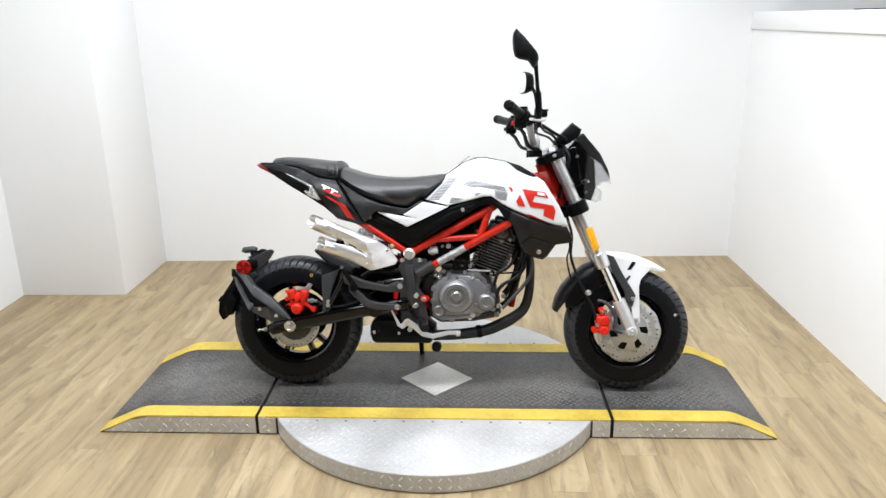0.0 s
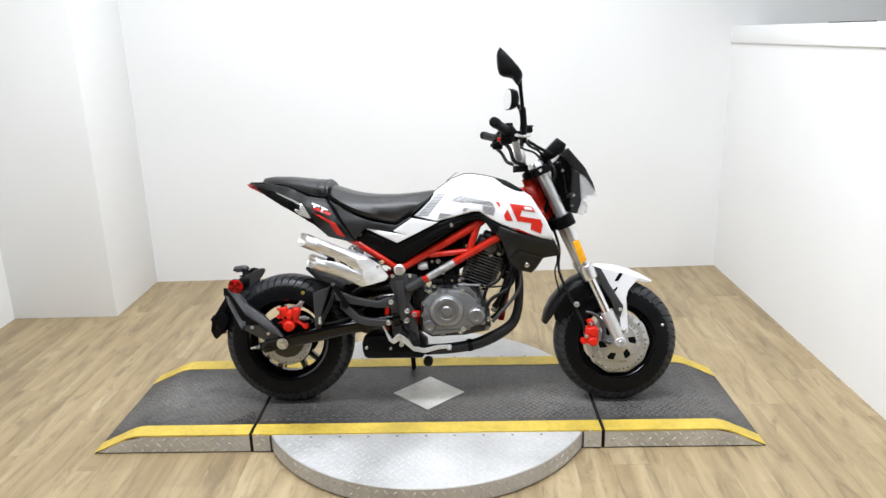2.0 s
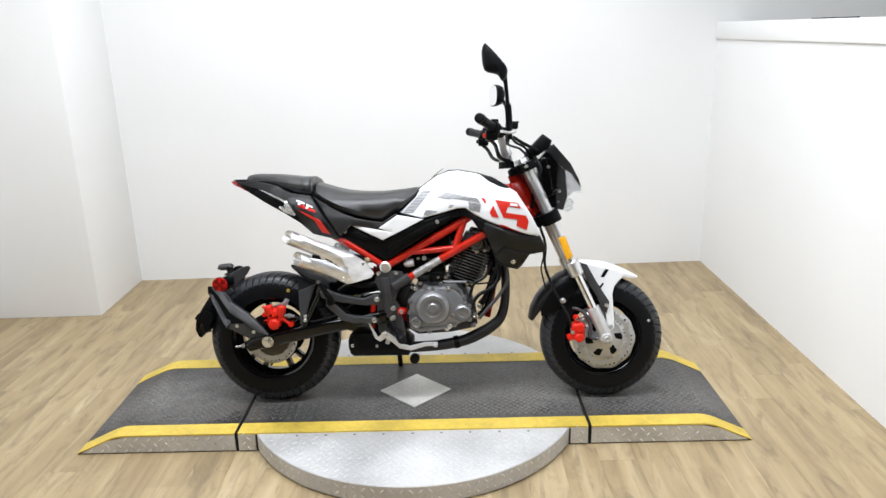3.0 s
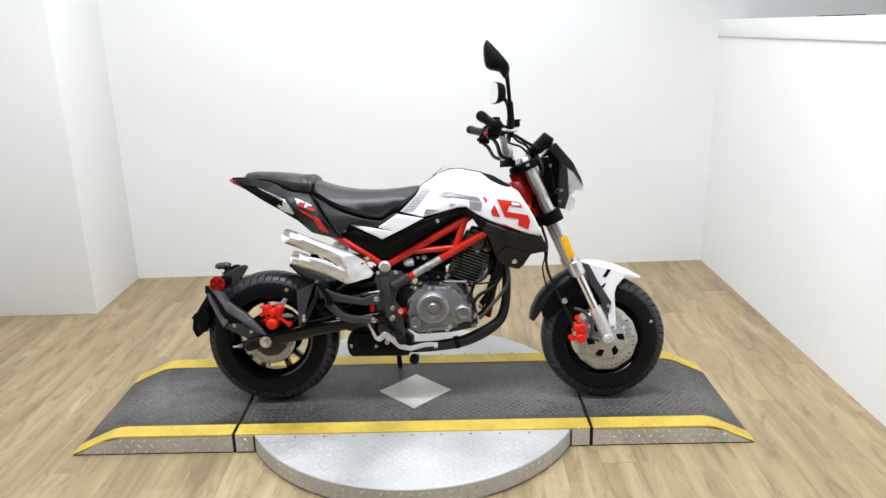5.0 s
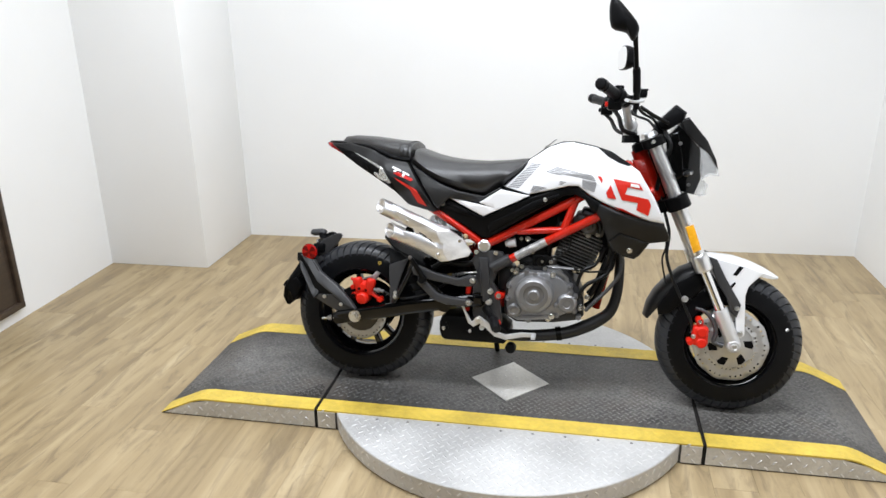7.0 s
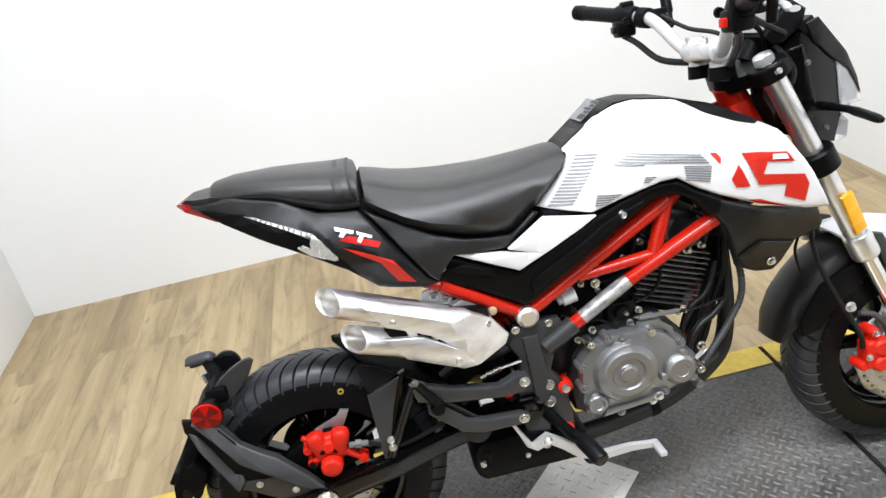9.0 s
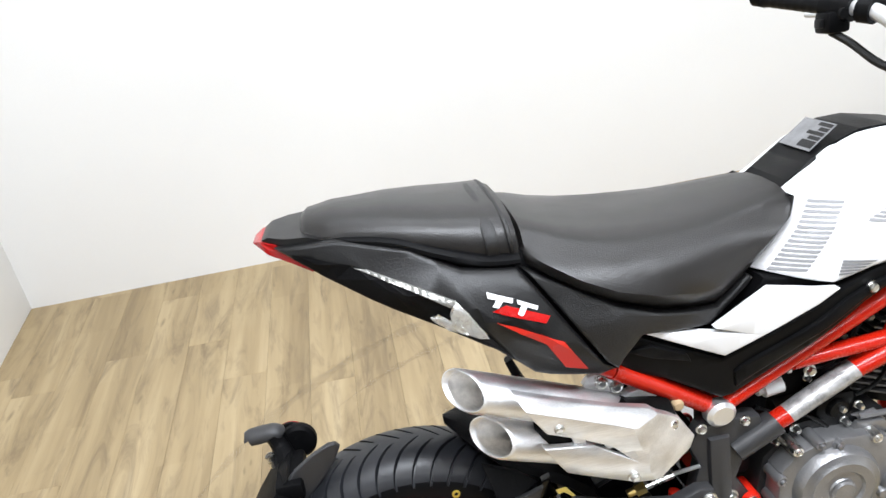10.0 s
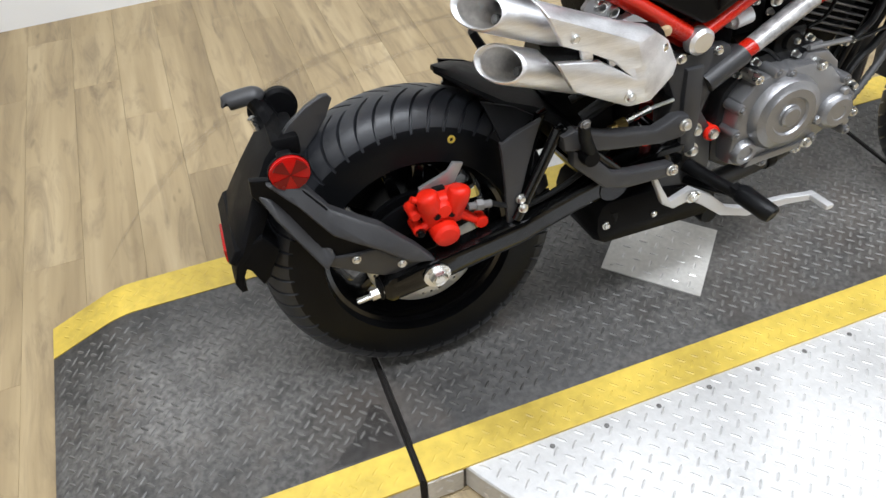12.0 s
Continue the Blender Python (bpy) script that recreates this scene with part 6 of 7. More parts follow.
rider = cushion([(-0.420, 0.824, 0.784, 0.070, 0.064), (-0.414, 0.831, 0.784, 0.092, 0.086), (-0.395, 0.825, 0.772, 0.104, 0.092), (-0.36, 0.813, 0.748, 0.112, 0.096), (-0.316, 0.803, 0.722, 0.115, 0.096), (-0.265, 0.797, 0.702, 0.113, 0.094), (-0.217, 0.795, 0.690, 0.107, 0.088), (-0.178, 0.795, 0.686, 0.099, 0.083), (-0.150, 0.797, 0.702, 0.092, 0.079), (-0.125, 0.799, 0.720, 0.086, 0.074), (-0.095, 0.802, 0.745, 0.079, 0.068), (-0.066, 0.806, 0.768, 0.071, 0.060), (-0.048, 0.807, 0.795, 0.060, 0.054)], "rider_seat", LEATHER, "black vinyl rider seat", True)
pill = cushion([(-0.682, 0.8515, 0.842, 0.022, 0.022), (-0.680, 0.8585, 0.841, 0.034, 0.034), (-0.672, 0.8645, 0.840, 0.042, 0.040), (-0.640, 0.8685, 0.839, 0.054, 0.050), (-0.57, 0.8665, 0.834, 0.072, 0.066), (-0.52, 0.8615, 0.820, 0.083, 0.077), (-0.47, 0.8555, 0.804, 0.090, 0.085), (-0.438, 0.8535, 0.798, 0.092, 0.087), (-0.424, 0.8475, 0.798, 0.090, 0.084), (-0.420, 0.8335, 0.800, 0.082, 0.078)], "pillion_seat", LEATHER, "black vinyl pillion seat")
# Shade in the gap under the seat, drawn as a black tube.
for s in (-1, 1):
    part("seat_gap_shade", sweep([(-0.664, s * 0.034, 0.838), (-0.630, s * 0.054, 0.838), (-0.57, s * 0.069, 0.831), (-0.52, s * 0.081, 0.814), (-0.47, s * 0.088, 0.799), (-0.424, s * 0.088, 0.794)], [0.004, 0.005, 0.007, 0.008, 0.008, 0.007], 10), MATTE, pill, "black tube standing for the shade gap under the seat")
for x, wide in ((-0.458, 0.016), (-0.436, 0.006)):
    z, w = 0.8520, 0.0915
    side = [(-w * 0.94, 0.800), (-w, 0.812), (-w, 0.822), (-w * 0.93, z - 0.017), (-w * 0.72, z - 0.008), (-w * 0.4, z - 0.002), (0, z)]
    side += [(-y, q) for y, q in side[-2::-1]]
    rings = []
    for i, (y, q) in enumerate(side):
        (ya, qa), (yb, qb) = side[max(i - 1, 0)], side[min(i + 1, len(side) - 1)]
        out = Vector((0, -(qb - qa), yb - ya)).normalized()
        base = Vector((x + 0.10 * (z - q), y, q))
        rings.append([base - out * 0.004 - Vector((wide / 2, 0, 0)), base + out * 0.0018 - Vector((wide / 2, 0, 0)), base + out * 0.003 - Vector((wide * 0.3, 0, 0)), base + out * 0.003 + Vector((wide * 0.3, 0, 0)), base + out * 0.0018 + Vector((wide / 2, 0, 0)), base - out * 0.004 + Vector((wide / 2, 0, 0))])
    part("seat_strap", loft(rings), SEATSIDE, pill, "stitched grab strap across the seat", angle=50)

# -- tank --
part("tank_underside", slab([(-0.15, 0.655), (-0.115, 0.712), (-0.03, 0.700), (0.04, 0.716), (0.10, 0.72), (0.10, 0.68), (-0.02, 0.66), (-0.10, 0.615)], lambda x, z: 0.088, 0.176, 0.004, 0.03), MATTE, bike, "matte black underside of the tank")
core = solid([(-0.128, 0.722), (-0.052, 0.800), (0.012, 0.847), (0.060, 0.8665), (0.10, 0.8675), (0.165, 0.8545), (0.215, 0.8385), (0.262, 0.808), (0.28, 0.78), (0.33, 0.66), (0.20, 0.68), (0.12, 0.72), (-0.03, 0.70)], lambda x, z: max(0.03, min(tank_lat(x, z) - 0.016, 0.2) if z < lerp_table(tank_top, x) - 0.004 else tank_lat(x, z) - 0.006))
tank = part("fuel_tank", core, SATIN, bike, "black fuel tank spine between the white covers", angle=40)
LABEL = Matrix.Translation((-0.002, 0, 0.8400)) @ Matrix.Rotation(radians(-38), 4, "Y") @ Matrix.Translation((0, 0.034, 0.0)) @ Matrix.Rotation(radians(90), 4, "X")
sticker = part("tank_label", turned(slab([(0.002, 0.004), (0.052, 0.004), (0.052, 0.062), (0.002, 0.062)], 0.0, 0.001, 0.0), LABEL), STICKER, tank, "grey warning label with unreadable print")
for x0, x1, y0, y1 in ((0.006, 0.018, 0.034, 0.060), (0.020, 0.026, 0.040, 0.060), (0.028, 0.034, 0.030, 0.060), (0.036, 0.042, 0.044, 0.060), (0.044, 0.050, 0.036, 0.060)):
    part("print_bar", turned(slab([(x0, y0), (x1, y0), (x1, y1), (x0, y1)], -0.0004, 0.001, 0.0), LABEL), GREYPL, sticker)
for s in (-1, 1):
    bm = slab(tank_poly, tank_lat, 0.012, 0.005, 0.012, s)
    bmesh.ops.recalc_face_normals(bm, faces=bm.faces)
    skin = outer_faces(bm, s)
    cover_ob = part("tank_cover", bm, WHITE, tank, "gloss white tank cover with red and grey graphics", angle=50)
    red_polys = [[(0.221, 0.758), (0.297, 0.746), (0.309, 0.727), (0.264, 0.734), (0.257, 0.713), (0.326, 0.701), (0.334, 0.682), (0.328, 0.650), (0.293, 0.666), (0.296, 0.688), (0.249, 0.695)],
                 [(0.2135, 0.739), (0.233, 0.696), (0.208, 0.699), (0.2015, 0.715)], [(0.173, 0.766), (0.184, 0.764), (0.190, 0.754), (0.187, 0.744)], [(0.228, 0.673), (0.252, 0.668), (0.310, 0.641), (0.256, 0.656)]]
    part("red_graphic", decal_bm(skin, red_polys, s, 0.0012), REDINK, cover_ob, "angular red tank graphic", angle=0)
    part("round_emblem", decal_bm(skin, [[(0.190 + r * math.cos(a), 0.808 + r * 0.75 * math.sin(a)) for r, a in ((0.0125, k * 0.62832), (0.0125, (k + 1) * 0.62832), (0.0105, (k + 1) * 0.62832), (0.0105, k * 0.62832))] for k in range(10)] + [[(0.184, 0.810), (0.196, 0.810), (0.196, 0.8075), (0.184, 0.8075)]], s, 0.0012), FAINTINK, cover_ob, "faint round grey emblem", angle=0)
    part("small_white_bar", decal_bm(skin, [[(0.272, 0.7465), (0.295, 0.7435), (0.299, 0.7335), (0.272, 0.737)]], s, 0.0022), WHITEINK, cover_ob, "small white bar on the red graphic", angle=0)
    stripes = []
    for (ax, az), (bx, bz), (cx, cz), (dx, dz), n in (((-0.034, 0.794), (0.000, 0.793), (-0.067, 0.714), (-0.105, 0.715), 15), ((0.048, 0.787), (0.159, 0.766), (0.172, 0.746), (0.018, 0.773), 4), ((0.018, 0.773), (0.066, 0.765), (0.0605, 0.7605), (0.012, 0.768), 1),
                                                      ((0.129, 0.751), (0.173, 0.744), (0.167, 0.714), (0.130, 0.723), 7), ((-0.022, 0.7265), (0.023, 0.7195), (-0.012, 0.706), (-0.030, 0.706), 5), ((0.063, 0.743), (0.081, 0.741), (0.066, 0.731), (0.057, 0.732), 3)):
        for k in range(n):
            t, u = k / n, (k + 0.60) / n
            mix = lambda p, q, w: (p[0] + (q[0] - p[0]) * w, p[1] + (q[1] - p[1]) * w)
            stripes.append([mix((ax, az), (dx, dz), t), mix((bx, bz), (cx, cz), t), mix((bx, bz), (cx, cz), u), mix((ax, az), (dx, dz), u)])
    part("grey_stripes", decal_bm(skin, stripes, s, 0.0012), GREYINK, cover_ob, "fine grey striped graphic", angle=0)
    # black vent behind the head stock
    part("tank_vent", slab([(0.172, 0.850), (0.222, 0.834), (0.272, 0.802), (0.262, 0.798), (0.236, 0.806), (0.205, 0.822)], lambda x, z: tank_lat(x, z) + 0.003, 0.006, 0.002, 0.015, s), MATTE, tank, "black vent insert")

# -- front end --
DN = Vector((0.279, 0, -0.617)).normalized()


def along(top, q, s, dx=0.0):
    p = Vector(top) + DN * q
    return Vector((p.x + dx, s * 0.086, p.z))


F0 = (0.336, 0, 0.876)
for s in (-1, 1):
    leg = part("fork_leg", sweep([along(F0, 0.0, s), along(F0, 0.405, s)], 0.0208, 24), ALU, bike, "silver upside-down fork leg", STEERED)
    part("fork_cap", join(sweep([along(F0, -0.012, s), along(F0, 0.004, s)], [0.016, 0.020], 20)), ALU, leg, xf=STEERED)
    part("fork_collar", sweep([along(F0, 0.385, s), along(F0, 0.395, s), along(F0, 0.435, s), along(F0, 0.442, s)], [0.0235, 0.0270, 0.0270, 0.023], 24, 3), ALU, leg, "silver fork collar", STEERED)
    part("stanchion", sweep([along(F0, 0.435, s), along(F0, 0.60, s)], 0.0165, 24), CHROME, leg, "chromed inner fork tube", STEERED)
    low = [sweep([along(F0, 0.575, s), along(F0, 0.582, s), along(F0, 0.65, s), along(F0, 0.70, s)], [0.020, 0.0235, 0.0225, 0.020], 22, 3), lathe([(0, s * 0.024), (0.016, s * 0.024), (0.021, s * 0.018), (0.022, -s * 0.02), (0, -s * 0.02)], (0.620, s * 0.086, 0.240), 28)]
    part("fork_foot", join(*low), SILVER, leg, "cast silver fork foot", STEERED)
    if s < 0:
        part("beside_caliper", sweep([(0.500, -0.086, 0.352), (0.530, -0.086, 0.342), (0.556, -0.086, 0.312), (0.566, -0.086, 0.276), (0.562, -0.086, 0.246), (0.590, -0.086, 0.236)], [0.005, 0.006, 0.007, 0.007, 0.007, 0.009], 10), HEADGREY, leg, "grey front caliper bracket", STEERED)
    part("axle_cap", bolt_bm(0.620, s * 0.109, 0.240, 0.010, 0.006, s), ALU, leg, xf=STEERED)
    part("fork_reflector", slab([(0.447, 0.612), (0.470, 0.622), (0.499, 0.546), (0.476, 0.532)], 0.119, 0.010, 0.003, side=s), AMBER, leg, "amber rectangular fork reflector", STEERED)


def yoke_bm(c, r, h, tilt_deg, stem, y=0.086):
    """A fork yoke: a ring round each fork tube and a waisted bridge between them, square to the tubes."""
    m = Matrix.Translation(c) @ Matrix.Rotation(radians(tilt_deg), 4, "Y")
    bits = []
    for s in (-1, 1):
        b = lathe([(0.010, -h / 2), (r - 0.003, -h / 2), (r, -h / 2 + 0.003), (r, h / 2 - 0.003), (r - 0.003, h / 2), (0.010, h / 2)], (0, 0, 0), 28, True)
        bits.append(turned(b, m @ Matrix.Translation((0, s * y, 0)) @ Matrix.Rotation(radians(90), 4, "X")))
    rings = []
    for u in (-1, -0.6, 0, 0.6, 1):
        w = 0.030 if abs(u) > 0.5 else 0.036
        back = stem if abs(u) < 0.8 else stem * 0.3
        rings.append([m @ Vector((p, u * y * 0.85, q)) for p, q in ((back - w, -h * 0.42), (back - w + 0.004, h * 0.42), (0.018, h * 0.42), (0.022, -h * 0.42))])
    bits.append(loft(rings))
    return join(*bits)


top_yoke = part("upper_yoke", yoke_bm((0.338, 0, 0.872), 0.036, 0.030, -24.3, -0.030), SATIN, bike, "black upper fork yoke", STEERED)
for s in (-1, 1):
    part("fork_top_cap", sweep([along(F0, -0.014, s), along(F0, -0.026, s), along(F0, -0.030, s)], [0.021, 0.019, 0.012], 6, 2), ALU, top_yoke, "bright hexagonal fork cap", STEERED)
part("lower_yoke", yoke_bm((0.4215, 0, 0.687), 0.037, 0.044, -24.3, -0.030), SATIN, bike, "black lower fork yoke", STEERED)
part("yoke_stem", sweep([(0.300, 0, 0.872), (0.382, 0, 0.680)], 0.020, 16), FIN, bike, xf=STEERED)
bolts(top_yoke, [(0.335, -0.121, 0.873)], 0.006, 0.004, None, -1, STEERED)
BAR = [(0.254, 0.0, 0.902), (0.254, 0.055, 0.902), (0.247, 0.085, 0.909), (0.231, 0.150, 0.958), (0.219, 0.195, 0.977), (0.203, 0.24, 0.982), (0.152, 0.372, 1.004)]
bar_pts = [(x, -y, z) for x, y, z in BAR[::-1]] + BAR[1:]
handle = part("handlebar", sweep(bar_pts, 0.0125, 16, 6), SILVER, bike, "silver tubular handlebar", BARS)
for y in (-0.042, 0.042):
    riser = join(sweep([(0.262, y, 0.872), (0.259, y, 0.886), (0.254, y, 0.902)], [0.022, 0.019, 0.021], 18, 3), lathe([(0, -0.022), (0.019, -0.022), (0.0235, -0.018), (0.0235, 0.018), (0.019, 0.022), (0, 0.022)], (0.254, y, 0.902), 24))
    rr = part("riser", riser, SILVER, handle, "cast silver handlebar clamp", BARS)
    part("riser_foot", sweep([(0.263, y, 0.850), (0.262, y, 0.874)], [0.026, 0.024], 18), MATTE, rr, "black rubber foot", BARS)
    for dx in (-0.014, 0.014):
        part("clamp_bolt", sweep([(0.254 + dx, y, 0.918), (0.254 + dx, y, 0.928)], 0.0048, 10), BOLT, rr, xf=BARS)
part("clamp_cap", box_bm((0.232, -0.058, 0.884), (0.274, 0.058, 0.918), 0.010, 3), ALU, handle, "cast silver handlebar clamp cap", BARS)
for s in (-1, 1):
    e, i = Vector((0.152, s * 0.375, 1.0045)), Vector((0.195, s * 0.262, 0.986))
    d = (e - i).normalized()
    ridges, radii = [], []
    for k in range(25):
        ridges.append(i + (e - i) * (k / 24))
        radii.append(0.0150 + (0.0008 if k % 3 else 0) + (0.0025 if k in (0, 24) else 0))
    grip = part("grip", sweep(ridges, radii, 18, 1), RUBBER, handle, "ribbed black rubber grip", BARS)
    part("bar_end", sweep([e, e + d * 0.004, e + d * 0.022, e + d * 0.026], [0.012, 0.0165, 0.0165, 0.011], 18, 3), SATIN, handle, "black bar end weight", BARS)
    sw = i - d * 0.022
    clus = [sweep([i + d * 0.002, sw, i - d * 0.05], [0.0225, 0.025, 0.021], 18, 3), box_bm((sw.x - 0.030, sw.y - 0.021, sw.z - 0.040), (sw.x + 0.010, sw.y + 0.021, sw.z - 0.005), 0.006), box_bm((sw.x - 0.012, sw.y - 0.012, sw.z + 0.016), (sw.x + 0.014, sw.y + 0.012, sw.z + 0.031), 0.004), lathe([(0, -0.006), (0.008, -0.006), (0.009, 0.0), (0, 0.004)], (sw.x - 0.020, sw.y - s * 0.040, sw.z - 0.008), 12)]
    box_sw = part("switch_housing", join(*clus), SATIN, handle, "black handlebar switch housing", BARS)
    part("switch_button", box_bm((sw.x - 0.038, sw.y - 0.008, sw.z - 0.030), (sw.x - 0.028, sw.y + 0.008, sw.z - 0.016), 0.002), REDCAST if s < 0 else GREYPL, box_sw, xf=BARS)
    m0 = i - d * 0.075
    part("lever_mount", join(sweep([m0 - d * 0.012, m0 + d * 0.012], 0.021, 16), box_bm((m0.x, m0.y - 0.014, m0.z - 0.014), (m0.x + 0.045, m0.y + 0.014, m0.z + 0.014), 0.005)), SATIN, handle, xf=BARS)
    part("lever", sweep([(m0.x + 0.040, m0.y, m0.z), (m0.x + 0.048, m0.y + s * 0.05, m0.z - 0.004), (m0.x + 0.022, m0.y + s * 0.11, m0.z - 0.010), (m0.x - 0.002, m0.y + s * 0.165, m0.z - 0.008)], [0.009, 0.008, 0.007, 0.008], 10, 5, squash=0.6), SILVER, handle, "silver brake or clutch lever", BARS)
    part("cable", sweep([(m0.x + 0.03, m0.y - s * 0.01, m0.z), (m0.x + 0.062, m0.y * 0.66, m0.z - 0.034), (0.325, s * 0.075, 0.920), (0.352, s * 0.04, 0.872), (0.36, s * 0.02, 0.80)], 0.0045, 8), HOSE, handle, xf=BARS)
    part("switch_wire", sweep([sw - Vector((0.012, 0, 0.038)), Vector((0.208, s * 0.215, 0.926)), Vector((0.228, s * 0.145, 0.888)), Vector((0.27, s * 0.06, 0.876))], 0.0068, 8), HOSE, handle, xf=BARS)
part("fluid_reservoir", join(box_bm((0.256, -0.200, 0.982), (0.288, -0.165, 1.004), 0.006), box_bm((0.254, -0.202, 1.002), (0.290, -0.163, 1.008), 0.002)), SATIN, handle, "black brake fluid reservoir", BARS)

# mirrors: the right one is turned edge-on, the left one faces back
stem_r = part("mirror", sweep([(0.254, -0.212, 0.940), (0.252, -0.224, 0.984), (0.252, -0.226, 0.990), (0.247, -0.244, 1.048), (0.2465, -0.246, 1.052)], [0.009, 0.009, 0.0112, 0.0112, 0.008], 14, 2), SATIN, bike, "black rear-view mirror", MIRRORS)
part("mirror_stalk", sweep([(0.247, -0.245, 1.046), (0.239, -0.275, 1.11), (0.232, -0.300, 1.15)], [0.0065, 0.0065, 0.009], 12), SATIN, stem_r, xf=MIRRORS)


def mirror_shell(poly, depth, taper):
    cx, cz = sum(p[0] for p in poly) / len(poly), sum(p[1] for p in poly) / len(poly)
    loop = [Vector((p[0], 0, p[1])) for p in spline([(p[0], 0, p[1]) for p in poly + poly[:1]], 3)[:-1] for p in [(p.x, p.z)]]
    rings = []
    for y, k in ((0.0, 0.97), (0.003, 1.0), (depth * 0.45, 0.97), (depth * 0.8, 0.82), (depth, taper), (depth * 1.06, 0.10)):
        rings.append([Vector((cx + (p.x - cx) * k, -y, cz + (p.z - cz) * k)) for p in loop])
    return loft(rings), loop, (cx, cz)


shell, loop, mc = mirror_shell([(0.171, 1.243), (0.160, 1.219), (0.168, 1.157), (0.209, 1.142), (0.227, 1.120), (0.243, 1.146), (0.236, 1.172), (0.192, 1.223)], 0.034, 0.55)
part("mirror_shell", turned(shell, Matrix.Translation((0, -0.300, 0))), SATIN, stem_r, "black mirror housing", MIRRORS)
glass = bmesh.new()
glass.faces.new([glass.verts.new((mc[0] + (p.x - mc[0]) * 0.93, 0.0012, mc[1] + (p.z - mc[1]) * 0.93)) for p in loop])
part("mirror_glass", turned(glass, Matrix.Translation((0, -0.300, 0))), MIRROR, stem_r, "mirror glass", MIRRORS)
stem_l = part("mirror", sweep([(0.270, 0.196, 0.940), (0.275, 0.212, 0.966), (0.276, 0.215, 0.972), (0.280, 0.236, 1.030), (0.280, 0.239, 1.036), (0.272, 0.268, 1.095), (0.256, 0.305, 1.130)], [0.009, 0.009, 0.0115, 0.0115, 0.0065, 0.0065, 0.009], 14, 3), SATIN, bike, "black rear-view mirror", MIRRORS)
shell, loop, mc = mirror_shell([(-0.062, 0.028), (-0.050, -0.030), (0.0, -0.042), (0.050, -0.034), (0.066, 0.0), (0.052, 0.034), (0.0, 0.044)], 0.040, 0.5)
face_back = Matrix.Translation((0.224, 0.330, 1.142)) @ Matrix.Rotation(radians(-77), 4, "Z")
bmesh.ops.scale(shell, vec=(1, -1, 1), verts=shell.verts)
part("mirror_shell", turned(shell, face_back), SATIN, stem_l, "black mirror housing", MIRRORS)
glass = bmesh.new()
glass.faces.new([glass.verts.new((mc[0] + (p.x - mc[0]) * 0.93, -0.0012, mc[1] + (p.z - mc[1]) * 0.93)) for p in loop])
part("mirror_glass", turned(glass, face_back), MIRROR, stem_l, "mirror glass", MIRRORS)

# headlight, cowl and instrument
cowl_w = lambda x, z: lerp_table([(0.36, 0.058), (0.40, 0.070), (0.44, 0.074), (0.50, 0.062), (0.545, 0.040)], x)
lamp = part("headlight", solid([(0.376, 0.890), (0.386, 0.800), (0.408, 0.745), (0.428, 0.722), (0.470, 0.712), (0.486, 0.760), (0.492, 0.800), (0.480, 0.850), (0.448, 0.890), (0.412, 0.925)], cowl_w, grid=0.016), GLOSSBLACK, bike, "black headlight unit with clear lens", STEERED, 30)
part("headlight_lens", solid([(0.478, 0.868), (0.504, 0.848), (0.532, 0.804), (0.545, 0.772), (0.512, 0.774), (0.486, 0.756), (0.482, 0.80)], lambda x, z: cowl_w(x, z) * 1.03), LENS, lamp, "clear headlight lens", STEERED)
part("lamp_reflector", solid([(0.482, 0.860), (0.502, 0.842), (0.526, 0.802), (0.534, 0.780), (0.508, 0.780), (0.490, 0.765), (0.487, 0.80)], lambda x, z: cowl_w(x, z) * 0.95), LAMPGREY, lamp, xf=STEERED, angle=10)
part("lower_lens", solid([(0.462, 0.716), (0.490, 0.705), (0.508, 0.712), (0.512, 0.742), (0.498, 0.758), (0.476, 0.752)], lambda x, z: 0.05), LENS, lamp, "small position lamp lens", STEERED)
for s in (-1, 1):
    part("cowl_wing", slab([(0.418, 0.940), (0.440, 0.948), (0.500, 0.876), (0.530, 0.824), (0.540, 0.790), (0.505, 0.842), (0.465, 0.872), (0.430, 0.905)], lambda x, z: cowl_w(x, z) + 0.006, 0.006, 0.002, 0.02, s), GREYPL, lamp, "charcoal cowl wing", STEERED)
    part("side_bracket", slab([(0.384, 0.90), (0.412, 0.905), (0.428, 0.83), (0.436, 0.77), (0.405, 0.75), (0.390, 0.80)], lambda x, z: cowl_w(x, z) + 0.004, 0.01, 0.004, 0.02, s), GLOSSBLACK, lamp, xf=STEERED)
    bolts(lamp, [(0.405, s * 0.074, 0.775), (0.418, s * 0.077, 0.87), (0.452, s * 0.073, 0.742)], 0.0045, 0.004, GREYSCREW, s, STEERED)
    ind = part("front_indicator", join(sweep([(0.455, s * 0.066, 0.782), (0.448, s * 0.13, 0.784), (0.440, s * 0.165, 0.785)], [0.009, 0.0065, 0.0075], 12), sweep([(0.440, s * 0.165, 0.785), (0.436, s * 0.18, 0.785), (0.420, s * 0.250, 0.783), (0.415, s * 0.268, 0.782)], [0.0075, 0.0100, 0.0092, 0.004], 16, squash=0.8)), SATIN, bike, "black front indicator on a stalk", STEERED)
    part("indicator_glass", sweep([(0.444, s * 0.182, 0.785), (0.439, s * 0.20, 0.784), (0.430, s * 0.235, 0.783)], [0.0045, 0.0065, 0.004], 12, squash=0.9), SCREEN, ind, "smoked indicator lens", STEERED)
